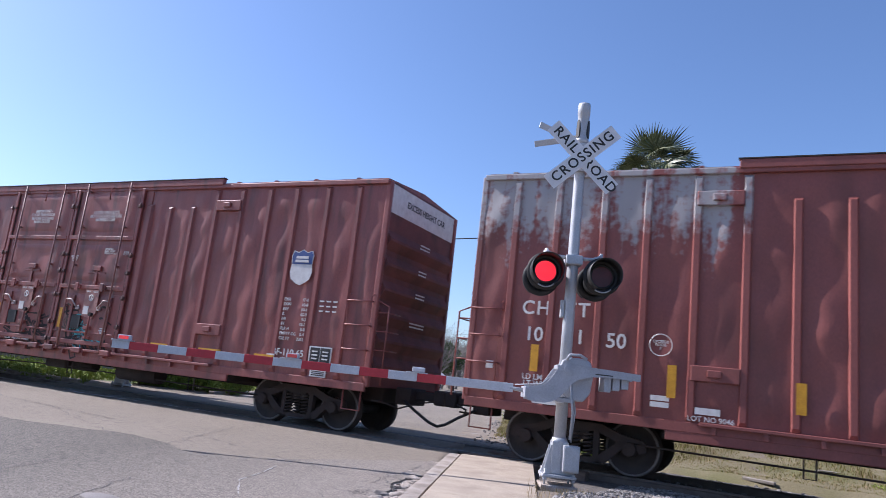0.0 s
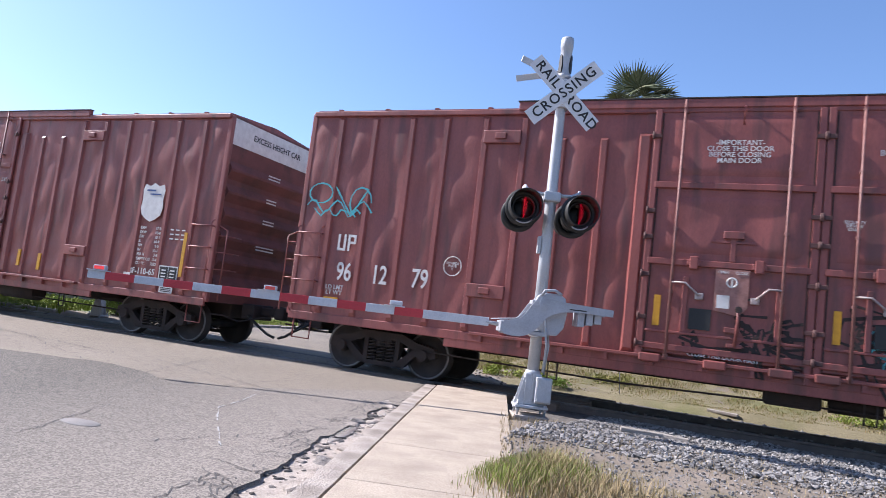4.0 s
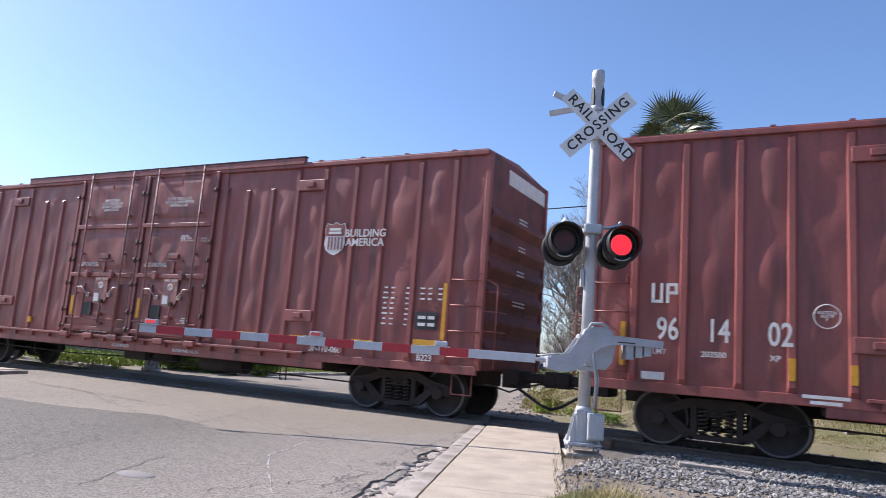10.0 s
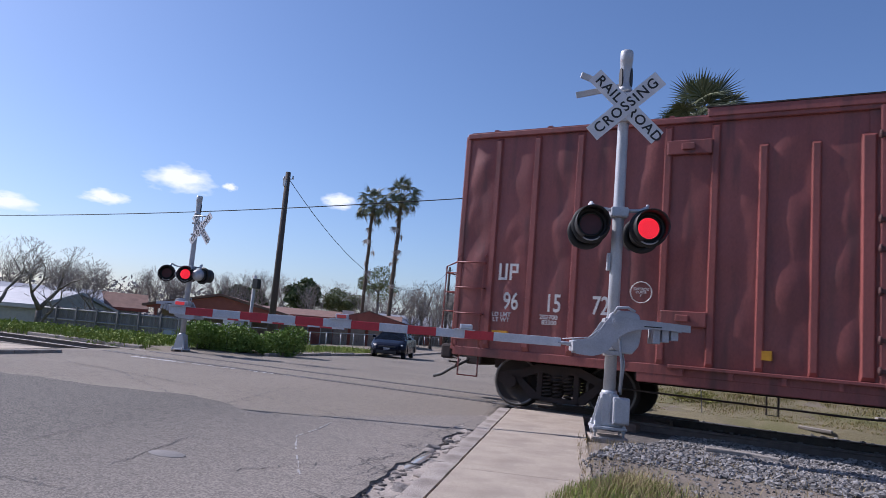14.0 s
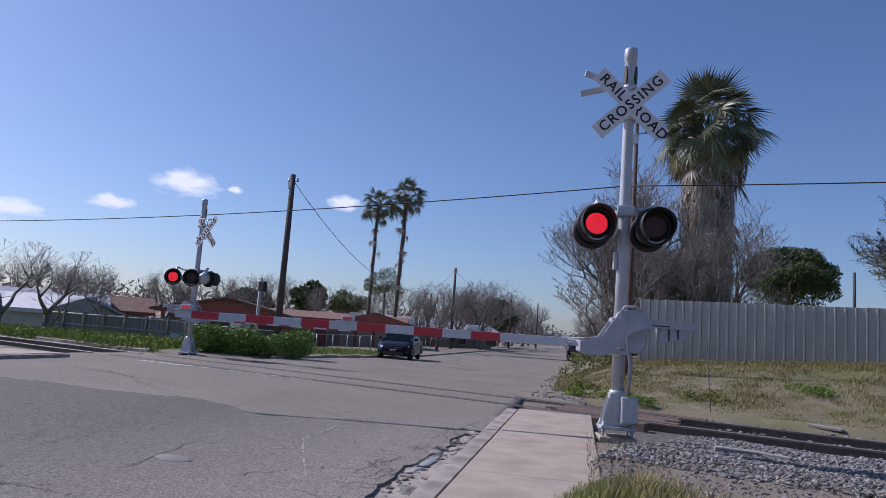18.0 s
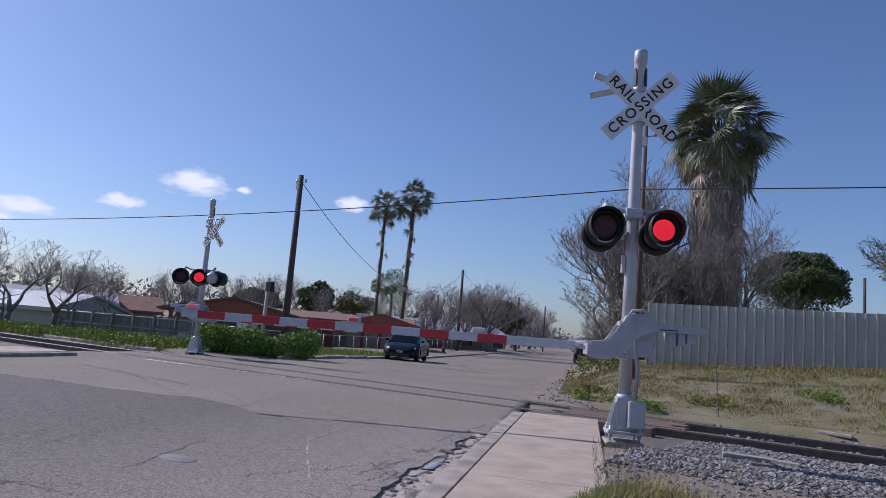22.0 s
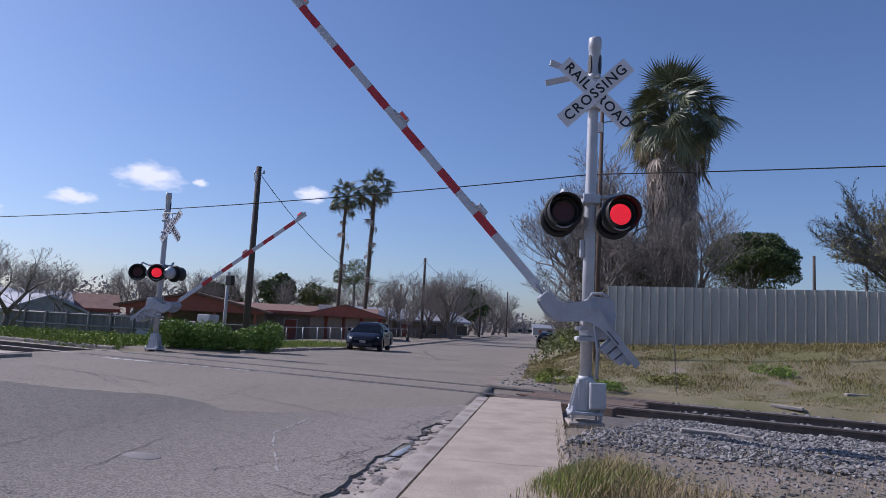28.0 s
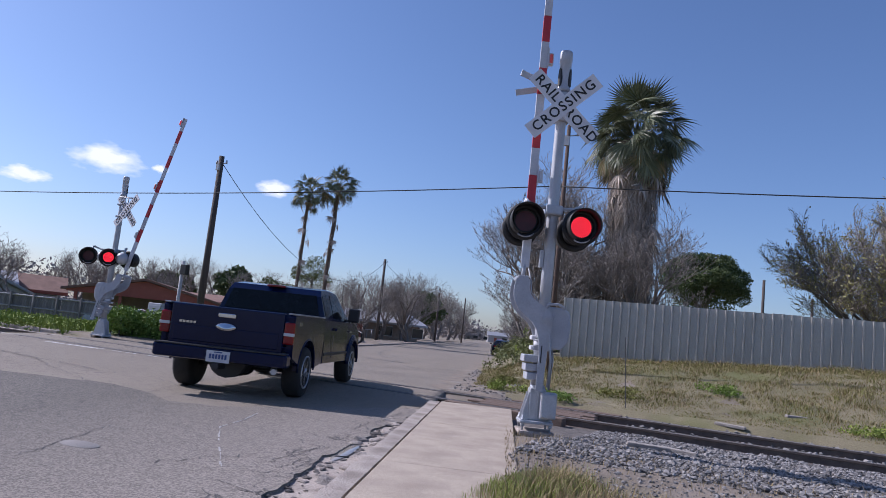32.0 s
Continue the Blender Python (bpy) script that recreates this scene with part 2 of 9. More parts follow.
# ---- materials of the ground ----
def aggregate(name, dark, light, pale, blotch=0.5, chips=0.0, silt=None):
    """Worn asphalt: stone grains at two sizes, broad pale and dark wear, small pits."""
    m = bpy.data.materials.new(name)
    m.use_nodes = True
    n, l = m.node_tree.nodes, m.node_tree.links
    shader = n["Principled BSDF"]
    shader.inputs["Roughness"].default_value = 0.9
    coord = n.new("ShaderNodeTexCoord")

    def noisy(scale, detail, lo, hi, kind="ShaderNodeTexNoise"):
        tex, cut = n.new(kind), n.new("ShaderNodeMapRange")
        tex.inputs["Scale"].default_value = scale
        if kind == "ShaderNodeTexNoise":
            tex.inputs["Detail"].default_value = detail
        l.new(coord.outputs["Object"], tex.inputs["Vector"])
        cut.inputs["From Min"].default_value, cut.inputs["From Max"].default_value = lo, hi
        l.new(tex.outputs[0 if kind == "ShaderNodeTexNoise" else "Color"], cut.inputs["Value"])
        return cut.outputs["Result"]

    def blend(fac, a, b, kind="MIX"):
        mix = n.new("ShaderNodeMix")
        mix.data_type, mix.blend_type = "RGBA", kind
        for socket, value in ((mix.inputs[0], fac), (mix.inputs[6], a), (mix.inputs[7], b)):
            if isinstance(value, tuple):
                socket.default_value = (*value, 1)
            elif isinstance(value, float):
                socket.default_value = value
            else:
                l.new(value, socket)
        return mix.outputs[2]

    stones, grains, wear, pits = noisy(64, 2, 0.36, 0.64), noisy(170, 2, 0.32, 0.68), noisy(0.45, 6, 0.35, 0.68), noisy(7, 7, 0.56, 0.74)
    specks = noisy(46, 1, 0.66, 0.74)
    if chips:
        stones = noisy(chips, 0, 0.25, 0.75, "ShaderNodeTexVoronoi")
    colour = blend(stones, dark, light)
    colour = blend(0.2 if chips else 0.45, colour, blend(grains, dark, light))
    pale_wear = n.new("ShaderNodeMath")
    pale_wear.operation = "MULTIPLY"
    pale_wear.inputs[1].default_value = blotch
    l.new(wear, pale_wear.inputs[0])
    colour = blend(pale_wear.outputs[0], colour, pale)
    shade = n.new("ShaderNodeMath")
    shade.operation = "MULTIPLY"
    shade.inputs[1].default_value = 0.45
    l.new(pits, shade.inputs[0])
    colour = blend(shade.outputs[0], colour, tuple(c * 0.6 for c in dark))
    colour = blend(specks, colour, tuple(c * 0.45 for c in dark))
    if silt:
        # dust washed towards the gutter
        xyz, across, reach = n.new("ShaderNodeSeparateXYZ"), n.new("ShaderNodeMath"), n.new("ShaderNodeMapRange")
        l.new(coord.outputs["Object"], xyz.inputs["Vector"])
        across.operation = "MULTIPLY_ADD"
        across.inputs[1].default_value = 0.345
        l.new(xyz.outputs["Y"], across.inputs[0])
        l.new(xyz.outputs["X"], across.inputs[2])
        reach.inputs["From Min"].default_value, reach.inputs["From Max"].default_value, reach.inputs["To Max"].default_value = -5.2, -1.9, 0.55
        l.new(across.outputs["Value"], reach.inputs["Value"])
        colour = blend(reach.outputs["Result"], colour, blend(stones, tuple(c * 0.55 for c in silt), silt))
    l.new(colour, shader.inputs["Base Color"])
    bump = n.new("ShaderNodeBump")
    bump.inputs["Strength"].default_value, bump.inputs["Distance"].default_value = 0.7, 0.008
    l.new(stones, bump.inputs["Height"])
    l.new(bump.outputs["Normal"], shader.inputs["Normal"])
    return m


def by_piece(m, a, b):
    """Gives each loose piece of a mesh its own tone between two colours."""
    n, l = m.node_tree.nodes, m.node_tree.links
    geo, mix = n.new("ShaderNodeNewGeometry"), n.new("ShaderNodeMix")
    mix.data_type = "RGBA"
    mix.inputs[6].default_value, mix.inputs[7].default_value = (*a, 1), (*b, 1)
    l.new(geo.outputs["Random Per Island"], mix.inputs[0])
    l.new(mix.outputs[2], n["Principled BSDF"].inputs["Base Color"])


M_ASPHALT = aggregate("asphalt", (0.089, 0.075, 0.060), (0.352, 0.297, 0.233), (0.293, 0.247, 0.194))
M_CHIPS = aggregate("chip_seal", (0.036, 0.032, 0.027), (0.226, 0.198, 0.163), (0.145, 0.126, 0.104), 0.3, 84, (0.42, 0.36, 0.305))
M_PALEWOOD = mat("bleached_wood", (0.40, 0.36, 0.32), (0.28, 0.25, 0.22), rough=0.9, scale=6, fine=50, bump=0.5, stretch=(1, 8, 8))
M_PATCH = mat("asphalt_patch", (0.26, 0.24, 0.225), (0.21, 0.195, 0.18), rough=0.9, scale=1.5, fine=150, bump=0.5)
M_TAR = mat("tar", (0.09, 0.085, 0.08), (0.13, 0.12, 0.115), rough=0.8, scale=5, fine=80)
M_CRACK = mat("crack_dirt", (0.075, 0.068, 0.062), (0.13, 0.118, 0.108), rough=0.9, scale=9, fine=60)
M_CONCRETE = mat("pavement_concrete", (0.46, 0.385, 0.30), (0.35, 0.285, 0.22), rough=0.9, scale=2.6, fine=90, bump=0.4, stain=(0.27, 0.22, 0.175), stain_scale=2.2, stain_amount=0.4, random_tint=0.06, grain_amount=0.6)
M_KERB = mat("kerb_concrete", (0.44, 0.38, 0.325), (0.31, 0.265, 0.225), rough=0.92, scale=3.0, fine=60, bump=0.9, stain=(0.17, 0.14, 0.11), stain_scale=2.5, stain_amount=0.6, random_tint=0.1, grain_amount=0.7)
M_GUTTER = mat("gutter_silt", (0.45, 0.385, 0.325), (0.33, 0.28, 0.235), rough=0.95, scale=5.0, fine=55, bump=0.8, stain=(0.15, 0.125, 0.10), stain_scale=3.2, stain_amount=0.7, grain_amount=0.7)
M_CHUNK = mat("broken_asphalt", (0.27, 0.24, 0.215), (0.14, 0.124, 0.112), rough=0.95, scale=14, fine=60, bump=1.0, random_tint=0.25, grain_amount=0.8)
M_SHOULDER = mat("gravel_shoulder", (0.27, 0.215, 0.165), (0.17, 0.14, 0.105), rough=0.95, scale=1.6, fine=30, bump=1.0, stain=(0.30, 0.28, 0.26), stain_scale=2.5, stain_amount=0.6, grain_amount=0.8)
M_DIRT = mat("dirt", (0.25, 0.205, 0.16), (0.165, 0.135, 0.10), rough=0.95, scale=1.2, fine=45, bump=0.9, stain=(0.18, 0.16, 0.075), stain_scale=0.6, stain_amount=0.8)
M_VERGE = mat("green_verge", (0.10, 0.13, 0.035), (0.16, 0.17, 0.06), rough=0.95, scale=1.5, fine=40, bump=0.9)
M_BANK = mat("dry_grass_ground", (0.23, 0.195, 0.115), (0.155, 0.135, 0.07), rough=0.95, scale=0.9, fine=35, bump=1.0, stain=(0.13, 0.135, 0.045), stain_scale=0.45, stain_amount=0.85, grain_amount=0.7)
M_BALLAST = mat("ballast_bed", (0.17, 0.15, 0.13), (0.08, 0.072, 0.066), rough=0.95, scale=9, fine=28, bump=1.0)
M_STONE = mat("ballast_stone", (0.30, 0.28, 0.265), (0.20, 0.19, 0.185), rough=0.9, scale=5, fine=40, bump=0.4)
by_piece(M_STONE, (0.06, 0.056, 0.053), (0.34, 0.32, 0.30))
M_RAIL = mat("rusty_rail", (0.15, 0.112, 0.09), (0.09, 0.07, 0.06), rough=0.75, scale=6, fine=60, bump=0.3)
M_RAILTOP = mat("worn_rail_head", (0.20, 0.18, 0.165), (0.13, 0.115, 0.105), rough=0.6, metal=0.3, scale=3, fine=60, bump=0.05)
M_TIE = mat("old_timber", (0.20, 0.135, 0.10), (0.12, 0.085, 0.065), rough=0.9, scale=6, fine=50, bump=0.6, stretch=(1, 8, 8), random_tint=0.15)
M_WHITE_PAINT = mat("white_road_paint", (0.66, 0.65, 0.64), (0.48, 0.47, 0.46), rough=0.8, scale=8, fine=60)
M_WHITE_LINE = mat("worn_road_paint", (0.44, 0.42, 0.40), (0.27, 0.255, 0.24), rough=0.85, scale=6, fine=60)

TRACK_Y = 13.0


def road_right(y):
    return -5.2 - 0.345 * (y - 11.6)


def road_left(y):
    return road_right(y) - 9.3 - 3.4 * (1 - smoothstep(12.5, 17.0, y))


def road_z(y):
    return -0.33 * smoothstep(15.0, 40.0, y)


def land_z(x, y):
    """Height of the land beside the road."""
    side = x - road_right(y)
    z = road_z(y)
    if side > 0:
        lift = (0.5 + 0.065 * min(side, 12)) * smoothstep(0.4, 3.0, side) * smoothstep(15.3, 24.0, y)
        lift *= 1 - 0.75 * smoothstep(38.0, 60.0, y)
        z = z * (1 - smoothstep(0.4, 3.0, side) * (1 - smoothstep(38.0, 60.0, y))) + lift
        z += 0.06 * smoothstep(0.6, 1.3, side) * (1 - smoothstep(8.5, 9.6, y)) - 0.3 * smoothstep(1.1, 2.0, side) * smoothstep(9.2, 10.2, y) * (1 - smoothstep(15.0, 15.8, y))
    else:
        over = road_left(y) - x
        z += 0.07 * smoothstep(0.0, 1.5, over) - 0.85 * smoothstep(5, 24, over) * smoothstep(16, 26, y)
        z -= 0.3 * smoothstep(0.5, 1.5, over) * smoothstep(10.6, 11.4, y) * (1 - smoothstep(14.6, 15.2, y))
    return z


def sheet(name, xs, ys, height, material, kind="structure", label="", category="", skip=None):
    """A ground surface over a grid of columns and rows."""
    verts, faces, nx = [], [], len(xs)
    for y in ys:
        for x in xs:
            verts.append((x, y, height(x, y)))
    for j in range(len(ys) - 1):
        for i in range(nx - 1):
            if skip and skip(0.5 * (xs[i] + xs[i + 1]), 0.5 * (ys[j] + ys[j + 1])):
                continue
            faces.append((j * nx + i, j * nx + i + 1, (j + 1) * nx + i + 1, (j + 1) * nx + i))
    me = bpy.data.meshes.new(name)
    me.from_pydata(verts, [], faces)
    me.materials.append(material)
    me.shade_smooth()
    return tagged(new(name, me), label, category, "", kind)


def steps(a, b, d):
    n = max(1, round((b - a) / d))
    return [a + (b - a) * i / n for i in range(n + 1)]


def spread(a, b, lo, hi, near, far):
    return steps(a, lo, far)[:-1] + steps(lo, hi, near) + steps(hi, b, far)[1:]


def base_z(x, y):
    edge_r, edge_l = road_right(y), road_left(y)
    on_road = smoothstep(-0.1, 0.25, edge_r - x) * smoothstep(-0.1, 0.25, x - edge_l)
    z = land_z(x, y) - 0.09 * on_road - 0.02
    return z + 0.03 * hill(x, y, 0.7) * (1 - on_road)


sheet("ground", spread(-600, -46.8, -130, -46.8, 2.0, 40)[:-1] + steps(-46.8, 20, 0.8) + steps(20, 500, 40)[1:], steps(-300, -8, 40)[:-1] + steps(-8, 60, 0.8)[:-1] + steps(60, 340, 4)[:-1] + steps(340, 900, 40), base_z, M_DIRT, label="bare dirt ground with sparse dry grass", category="ground")


def strip(name, ys, left, right, height, material, n=14, label="", category="", kind="structure", drop=0.0):
    """A surface between two edge lines that are functions of y; drop: how far its right edge goes down."""
    verts, faces = [], []
    cols = n
    if drop:
        n += 1
    for y in ys:
        a, b = left(y), right(y)
        for i in range(cols + 1):
            x = a + (b - a) * i / cols
            verts.append((x, y, height(x, y)))
        if drop:
            verts.append((b + 0.015, y, height(b, y) - drop))
    for j in range(len(ys) - 1):
        for i in range(n):
            faces.append((j * (n + 1) + i, j * (n + 1) + i + 1, (j + 1) * (n + 1) + i + 1, (j + 1) * (n + 1) + i))
    me = bpy.data.meshes.new(name)
    me.from_pydata(verts, [], faces)
    me.materials.append(material)
    me.shade_smooth()
    return tagged(new(name, me), label, category, "", kind)


def ragged_edge(y):
    """The broken asphalt edge along the gutter on the near side of the track, the plain kerb line beyond."""
    bite = 0.30 * (1 - smoothstep(7.5, 8.8, y)) + 0.09 * (1 - smoothstep(5.2, 6.4, y)) - 0.02 * smoothstep(8.8, 10.0, y)
    crumble = 0.12 * hill(y, 3.1, 1.9) + 0.05 * hill(y, 7.7, 6.0) + 0.014 * hill(y, 1.7, 17.0)
    return road_right(y) - bite - crumble * (1 - smoothstep(10.0, 11.4, y))


def asphalt_z(x, y):
    return road_z(y) + 0.004 + 0.012 * hill(x, y, 0.5, 4.0) * smoothstep(0.0, 2.0, abs(y - TRACK_Y) - 1.0)


road = strip("road", steps(-30, -7, 1.0)[:-1] + steps(-7, 2, 0.25)[:-1] + steps(2, 11.5, 0.045)[:-1] + steps(11.5, 14, 0.25)[:-1] + steps(14, 60, 1.0)[:-1] + steps(60, 320, 10), road_left, ragged_edge, asphalt_z, M_ASPHALT, 56,
             "grey weathered asphalt road with cracks and patches", "road", drop=0.12)

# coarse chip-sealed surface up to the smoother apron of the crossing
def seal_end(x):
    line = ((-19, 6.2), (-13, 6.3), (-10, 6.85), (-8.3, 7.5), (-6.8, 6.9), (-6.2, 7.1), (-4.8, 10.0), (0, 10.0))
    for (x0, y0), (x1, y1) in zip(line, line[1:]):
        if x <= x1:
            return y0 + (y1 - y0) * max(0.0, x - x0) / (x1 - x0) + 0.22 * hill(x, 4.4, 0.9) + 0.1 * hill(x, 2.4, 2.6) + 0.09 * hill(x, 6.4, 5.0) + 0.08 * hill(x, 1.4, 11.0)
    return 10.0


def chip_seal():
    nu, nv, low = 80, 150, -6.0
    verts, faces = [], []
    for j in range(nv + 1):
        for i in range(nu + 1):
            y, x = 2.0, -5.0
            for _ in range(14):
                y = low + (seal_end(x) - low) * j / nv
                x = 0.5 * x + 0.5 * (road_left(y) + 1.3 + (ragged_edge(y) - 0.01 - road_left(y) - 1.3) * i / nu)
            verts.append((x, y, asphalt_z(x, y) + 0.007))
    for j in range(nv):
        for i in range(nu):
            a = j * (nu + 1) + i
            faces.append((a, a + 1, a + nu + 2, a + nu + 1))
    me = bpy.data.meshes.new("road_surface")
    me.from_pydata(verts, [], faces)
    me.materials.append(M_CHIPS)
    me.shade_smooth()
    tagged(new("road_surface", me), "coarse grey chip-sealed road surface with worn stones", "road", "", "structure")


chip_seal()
# tar-filled cracks in the asphalt
def crack(points, w, name="road_crack"):
    bm = B()
    prev = None
    for k, (x, y) in enumerate(points):
        ww = 0.4 * w * (0.2 + 1.1 * random.random())
        a, b = bm.verts.new((x, y - ww / 2, asphalt_z(x, y) + 0.0105)), bm.verts.new((x + 0.01, y + ww / 2, asphalt_z(x, y) + 0.0105))
        if prev:
            bm.faces.new((prev[0], a, b, prev[1]))
        prev = (a, b)
    ob = part(name, bm, M_CRACK)
    tagged(ob, "thin dark crack in the asphalt", "crack", "", "structure")


def wander(x0, y0, x1, y1, n, amp, seed):
    return [(x0 + (x1 - x0) * i / n + amp * hill(i * 0.6, seed, 1.0), y0 + (y1 - y0) * i / n + amp * hill(i * 0.6, seed + 9, 1.0)) for i in range(n + 1)]


crack(wander(-4.7, 7.4, -8.8, 8.6, 30, 0.15, 1.0), 0.025)
crack(wander(-6.0, 6.1, -12.5, 8.9, 40, 0.25, 2.0), 0.02)
crack(wander(-9.5, 8.4, -15.8, 9.2, 40, 0.2, 3.0), 0.06)
crack(wander(-8.6, 4.6, -14.0, 5.8, 40, 0.2, 4.0), 0.03)
crack(wander(-5.6, 5.0, -4.9, 3.6, 20, 0.1, 5.0), 0.02)
crack(wander(-7.5, 16.6, -14.5, 19.5, 40, 0.2, 6.0), 0.05)
crack(wander(-7.45, 7.12, -8.9, 10.1, 40, 0.15, 7.0), 0.02)
crack(wander(-5.3, 2.75, -4.4, 2.9, 24, 0.1, 17.0), 0.03)
crack(wander(-5.2, 2.6, -4.6, 3.1, 24, 0.14, 18.0), 0.02)
crack(wander(-6.2, 3.7, -6.9, 5.4, 30, 0.16, 19.0), 0.018)
crack(wander(-3.7, 5.9, -4.2, 4.2, 24, 0.12, 8.0), 0.035)
# crazed cracks where the asphalt breaks up along the gutter
rng = random.Random(31)
for k in range(44):
    y = 2.6 + 7.4 * rng.random()
    x = ragged_edge(y)
    reach = rng.uniform(0.12, 0.6)
    turn = rng.uniform(-0.9, 0.9)
    crack(wander(x, y, x - reach, y + turn * reach, 9, 0.09, 40.0 + k), 0.012 + 0.012 * rng.random())
for k in range(16):
    y = 2.8 + 6.6 * rng.random()
    x = ragged_edge(y) - rng.uniform(0.1, 0.4)
    crack(wander(x, y, x - 0.13, y + rng.uniform(0.3, 0.7), 12, 0.1, 90.0 + k), 0.014)
# pale worn scratch and a faint round cover patch
trail = ((-5.62, 7.3), (-5.29, 6.58), (-5.06, 5.93), (-4.6, 5.39), (-4.13, 4.89), (-3.79, 4.52))
bm = B()
for (xa, ya), (xb, yb) in zip(trail, trail[1:]):
    for k in range(8):
        if random.random() < 0.3:
            continue
        f = (k + 0.5) / 8
        x, y = xa + (xb - xa) * f + random.uniform(-0.006, 0.006), ya + (yb - ya) * f
        w = random.uniform(0.003, 0.009)
        box(bm, -w, w, -0.05, 0.05, 0.006, 0.011, 0, Matrix.Translation((x, y, asphalt_z(x, y))) @ pose(0, 0, 0, 0, 0, math.degrees(math.atan2(ya - yb, xa - xb)) - 90))
tagged(part("road_mark", bm, M_WHITE_LINE), "pale worn scratch line on the asphalt", "road mark", "", "structure")
bm = B()
lathe(bm, [(0.2, 0.0), (0.19, 0.004), (0.0, 0.0045)], Matrix.Translation((-5.0, 4.2, asphalt_z(-5.0, 4.2) + 0.0065)) @ Matrix.Diagonal((1, 0.6, 1, 1)), 18)
tagged(part("cover_patch", bm, M_PATCH), "small worn cover patch in the road", "road patch", "", "structure")

# worn white stop line, broken towards its end
def stop_line(x):
    return 11.75 + 0.09 * (x + 14.9)


for x0, x1, w in ((-15.6, -13.9, 0.1), (-13.6, -12.9, 0.05), (-12.7, -12.2, 0.045), (-12.05, -11.2, 0.04), (-11.0, -10.3, 0.03)):
    bm = B()
    n = 14
    for k in range(n):
        if random.random() < 0.12:
            continue
        a, b = x0 + (x1 - x0) * k / n, x0 + (x1 - x0) * (k + 0.96) / n
        e = w * random.uniform(0.6, 1.1)
        vs = [bm.verts.new((x, stop_line(x) + dy, asphalt_z(x, stop_line(x)) + 0.009)) for x, dy in ((a, -e), (b, -e), (b, e), (a, e))]
        bm.faces.new(vs)
    tagged(part("stop_line", bm, M_WHITE_PAINT), "worn white stop line across the road", "road mark", "", "structure")

# far kerb and broken gutter, each block a piece
kerb_run = thing("kerb", "cracked concrete kerb and gutter with broken edges beside the pavement", "kerb", kind="structure")
y = -12.0
while y < 11.2:
    broken = 1.0 < y < 7.6
    length = (0.7 + 1.1 * random.random()) if broken else (1.6 + 0.6 * random.random())
    if y + length > 11.2:
        length = 11.2 - y + 0.05
    bm = B()
    n = 12
    worn = 0.015 if broken else 0.006
    for k in range(n):
        a, b = (-length / 2 + length * k / n) * 1.055, (-length / 2 + length * (k + 1) / n) * 1.055
        box(bm, -0.035, 0.05, a, b, -0.14, 0.046)
        box(bm, 0.05, 0.144, a, b, -0.14, 0.046)
    bmesh.ops.remove_doubles(bm, verts=bm.verts, dist=0.001)
    for v in bm.verts:
        outer = 1.0 if v.co.x < 0.05 else 0.3
        v.co += worn * Vector((outer * 1.4 * hill(v.co.y * 4 + y, 1.5, 1), 0, (0.6 * outer * (hill(v.co.y * 4 + y, v.co.x * 9, 1) - 0.5)) if v.co.z > 0 else 0))
    ob = part("kerb_block", bm, M_KERB, kerb_run)
    sunk = -0.03 if broken and random.random() < 0.3 else 0.0
    ob.matrix_basis = pose(road_right(y + length / 2), y + length / 2, sunk, random.uniform(-0.2, 0.2), random.uniform(-0.4, 0.4) + 60 * sunk, 19 + random.uniform(-0.3, 0.3))
    y += length
for i in range(110):
    y = 2.4 + 7.6 * random.random() ** 1.1
    bm = B()
    s = 0.015 + 0.085 * random.random() ** 3.2
    bmesh.ops.create_icosphere(bm, subdivisions=2, radius=s)
    for v in bm.verts:
        v.co = Vector((v.co.x * 1.3, v.co.y, v.co.z * 0.55)) * (1 + 0.5 * hill(v.co.x / s * 1.4 + i * 3, v.co.y / s * 1.4 + v.co.z / s, 1))
    ob = part("rubble", bm, M_KERB if i % 3 else M_CHUNK, kerb_run)
    ob.matrix_basis = pose(road_right(y) + 0.05 - 0.38 * random.random() ** 1.2, y, -0.012, 0, 0, random.uniform(0, 360))
# lumps of asphalt broken off along the edge
lumps = []
for i in range(7):
    bm = B()
    bmesh.ops.create_icosphere(bm, subdivisions=2, radius=1.0)
    for v in bm.verts:
        v.co = Vector((v.co.x * 1.2, v.co.y * 0.9, max(-0.5, min(0.5, v.co.z * 0.8)))) * (1 + 0.55 * hill(v.co.x * 1.3 + i * 7, v.co.y * 1.3 + v.co.z, 1))
    lumps.append(finish("asphalt_lump", bm, M_CHUNK))
rng = random.Random(12)
for i in range(190):
    y = 2.5 + 6.0 * rng.random()
    s = 0.007 + 0.04 * rng.random() ** 3
    if rng.random() < 0.25:
        s *= 1.4
    ob = part("asphalt_lump", lumps[i % 7], None, kerb_run)
    ob.matrix_basis = pose(ragged_edge(y) + rng.uniform(-0.05, 0.2), y, -0.006 - 0.1 * s, rng.uniform(-12, 12), rng.uniform(-12, 12), rng.uniform(0, 360)) @ Matrix.Diagonal((s, s, s * 0.75, 1))
strip("gutter", steps(-12, 1.5, 0.5)[:-1] + steps(1.5, 11.0, 0.06), lambda y: road_right(y) - 0.75, lambda y: road_right(y) - 0.02,
      lambda x, y: -0.006 + 0.012 * min(0.0, x - road_right(y) + 0.1) + 0.012 * hill(x, y, 1.7, 3.0) + 0.006 * hill(x, y, 9, 5), M_GUTTER, 16, "broken concrete gutter with rubble and dirt", "gutter")
M_WATER = mat("puddle_water", (0.42, 0.39, 0.35), (0.36, 0.33, 0.29), rough=0.08, scale=2, fine=10, bump=0.0)
bm = B()
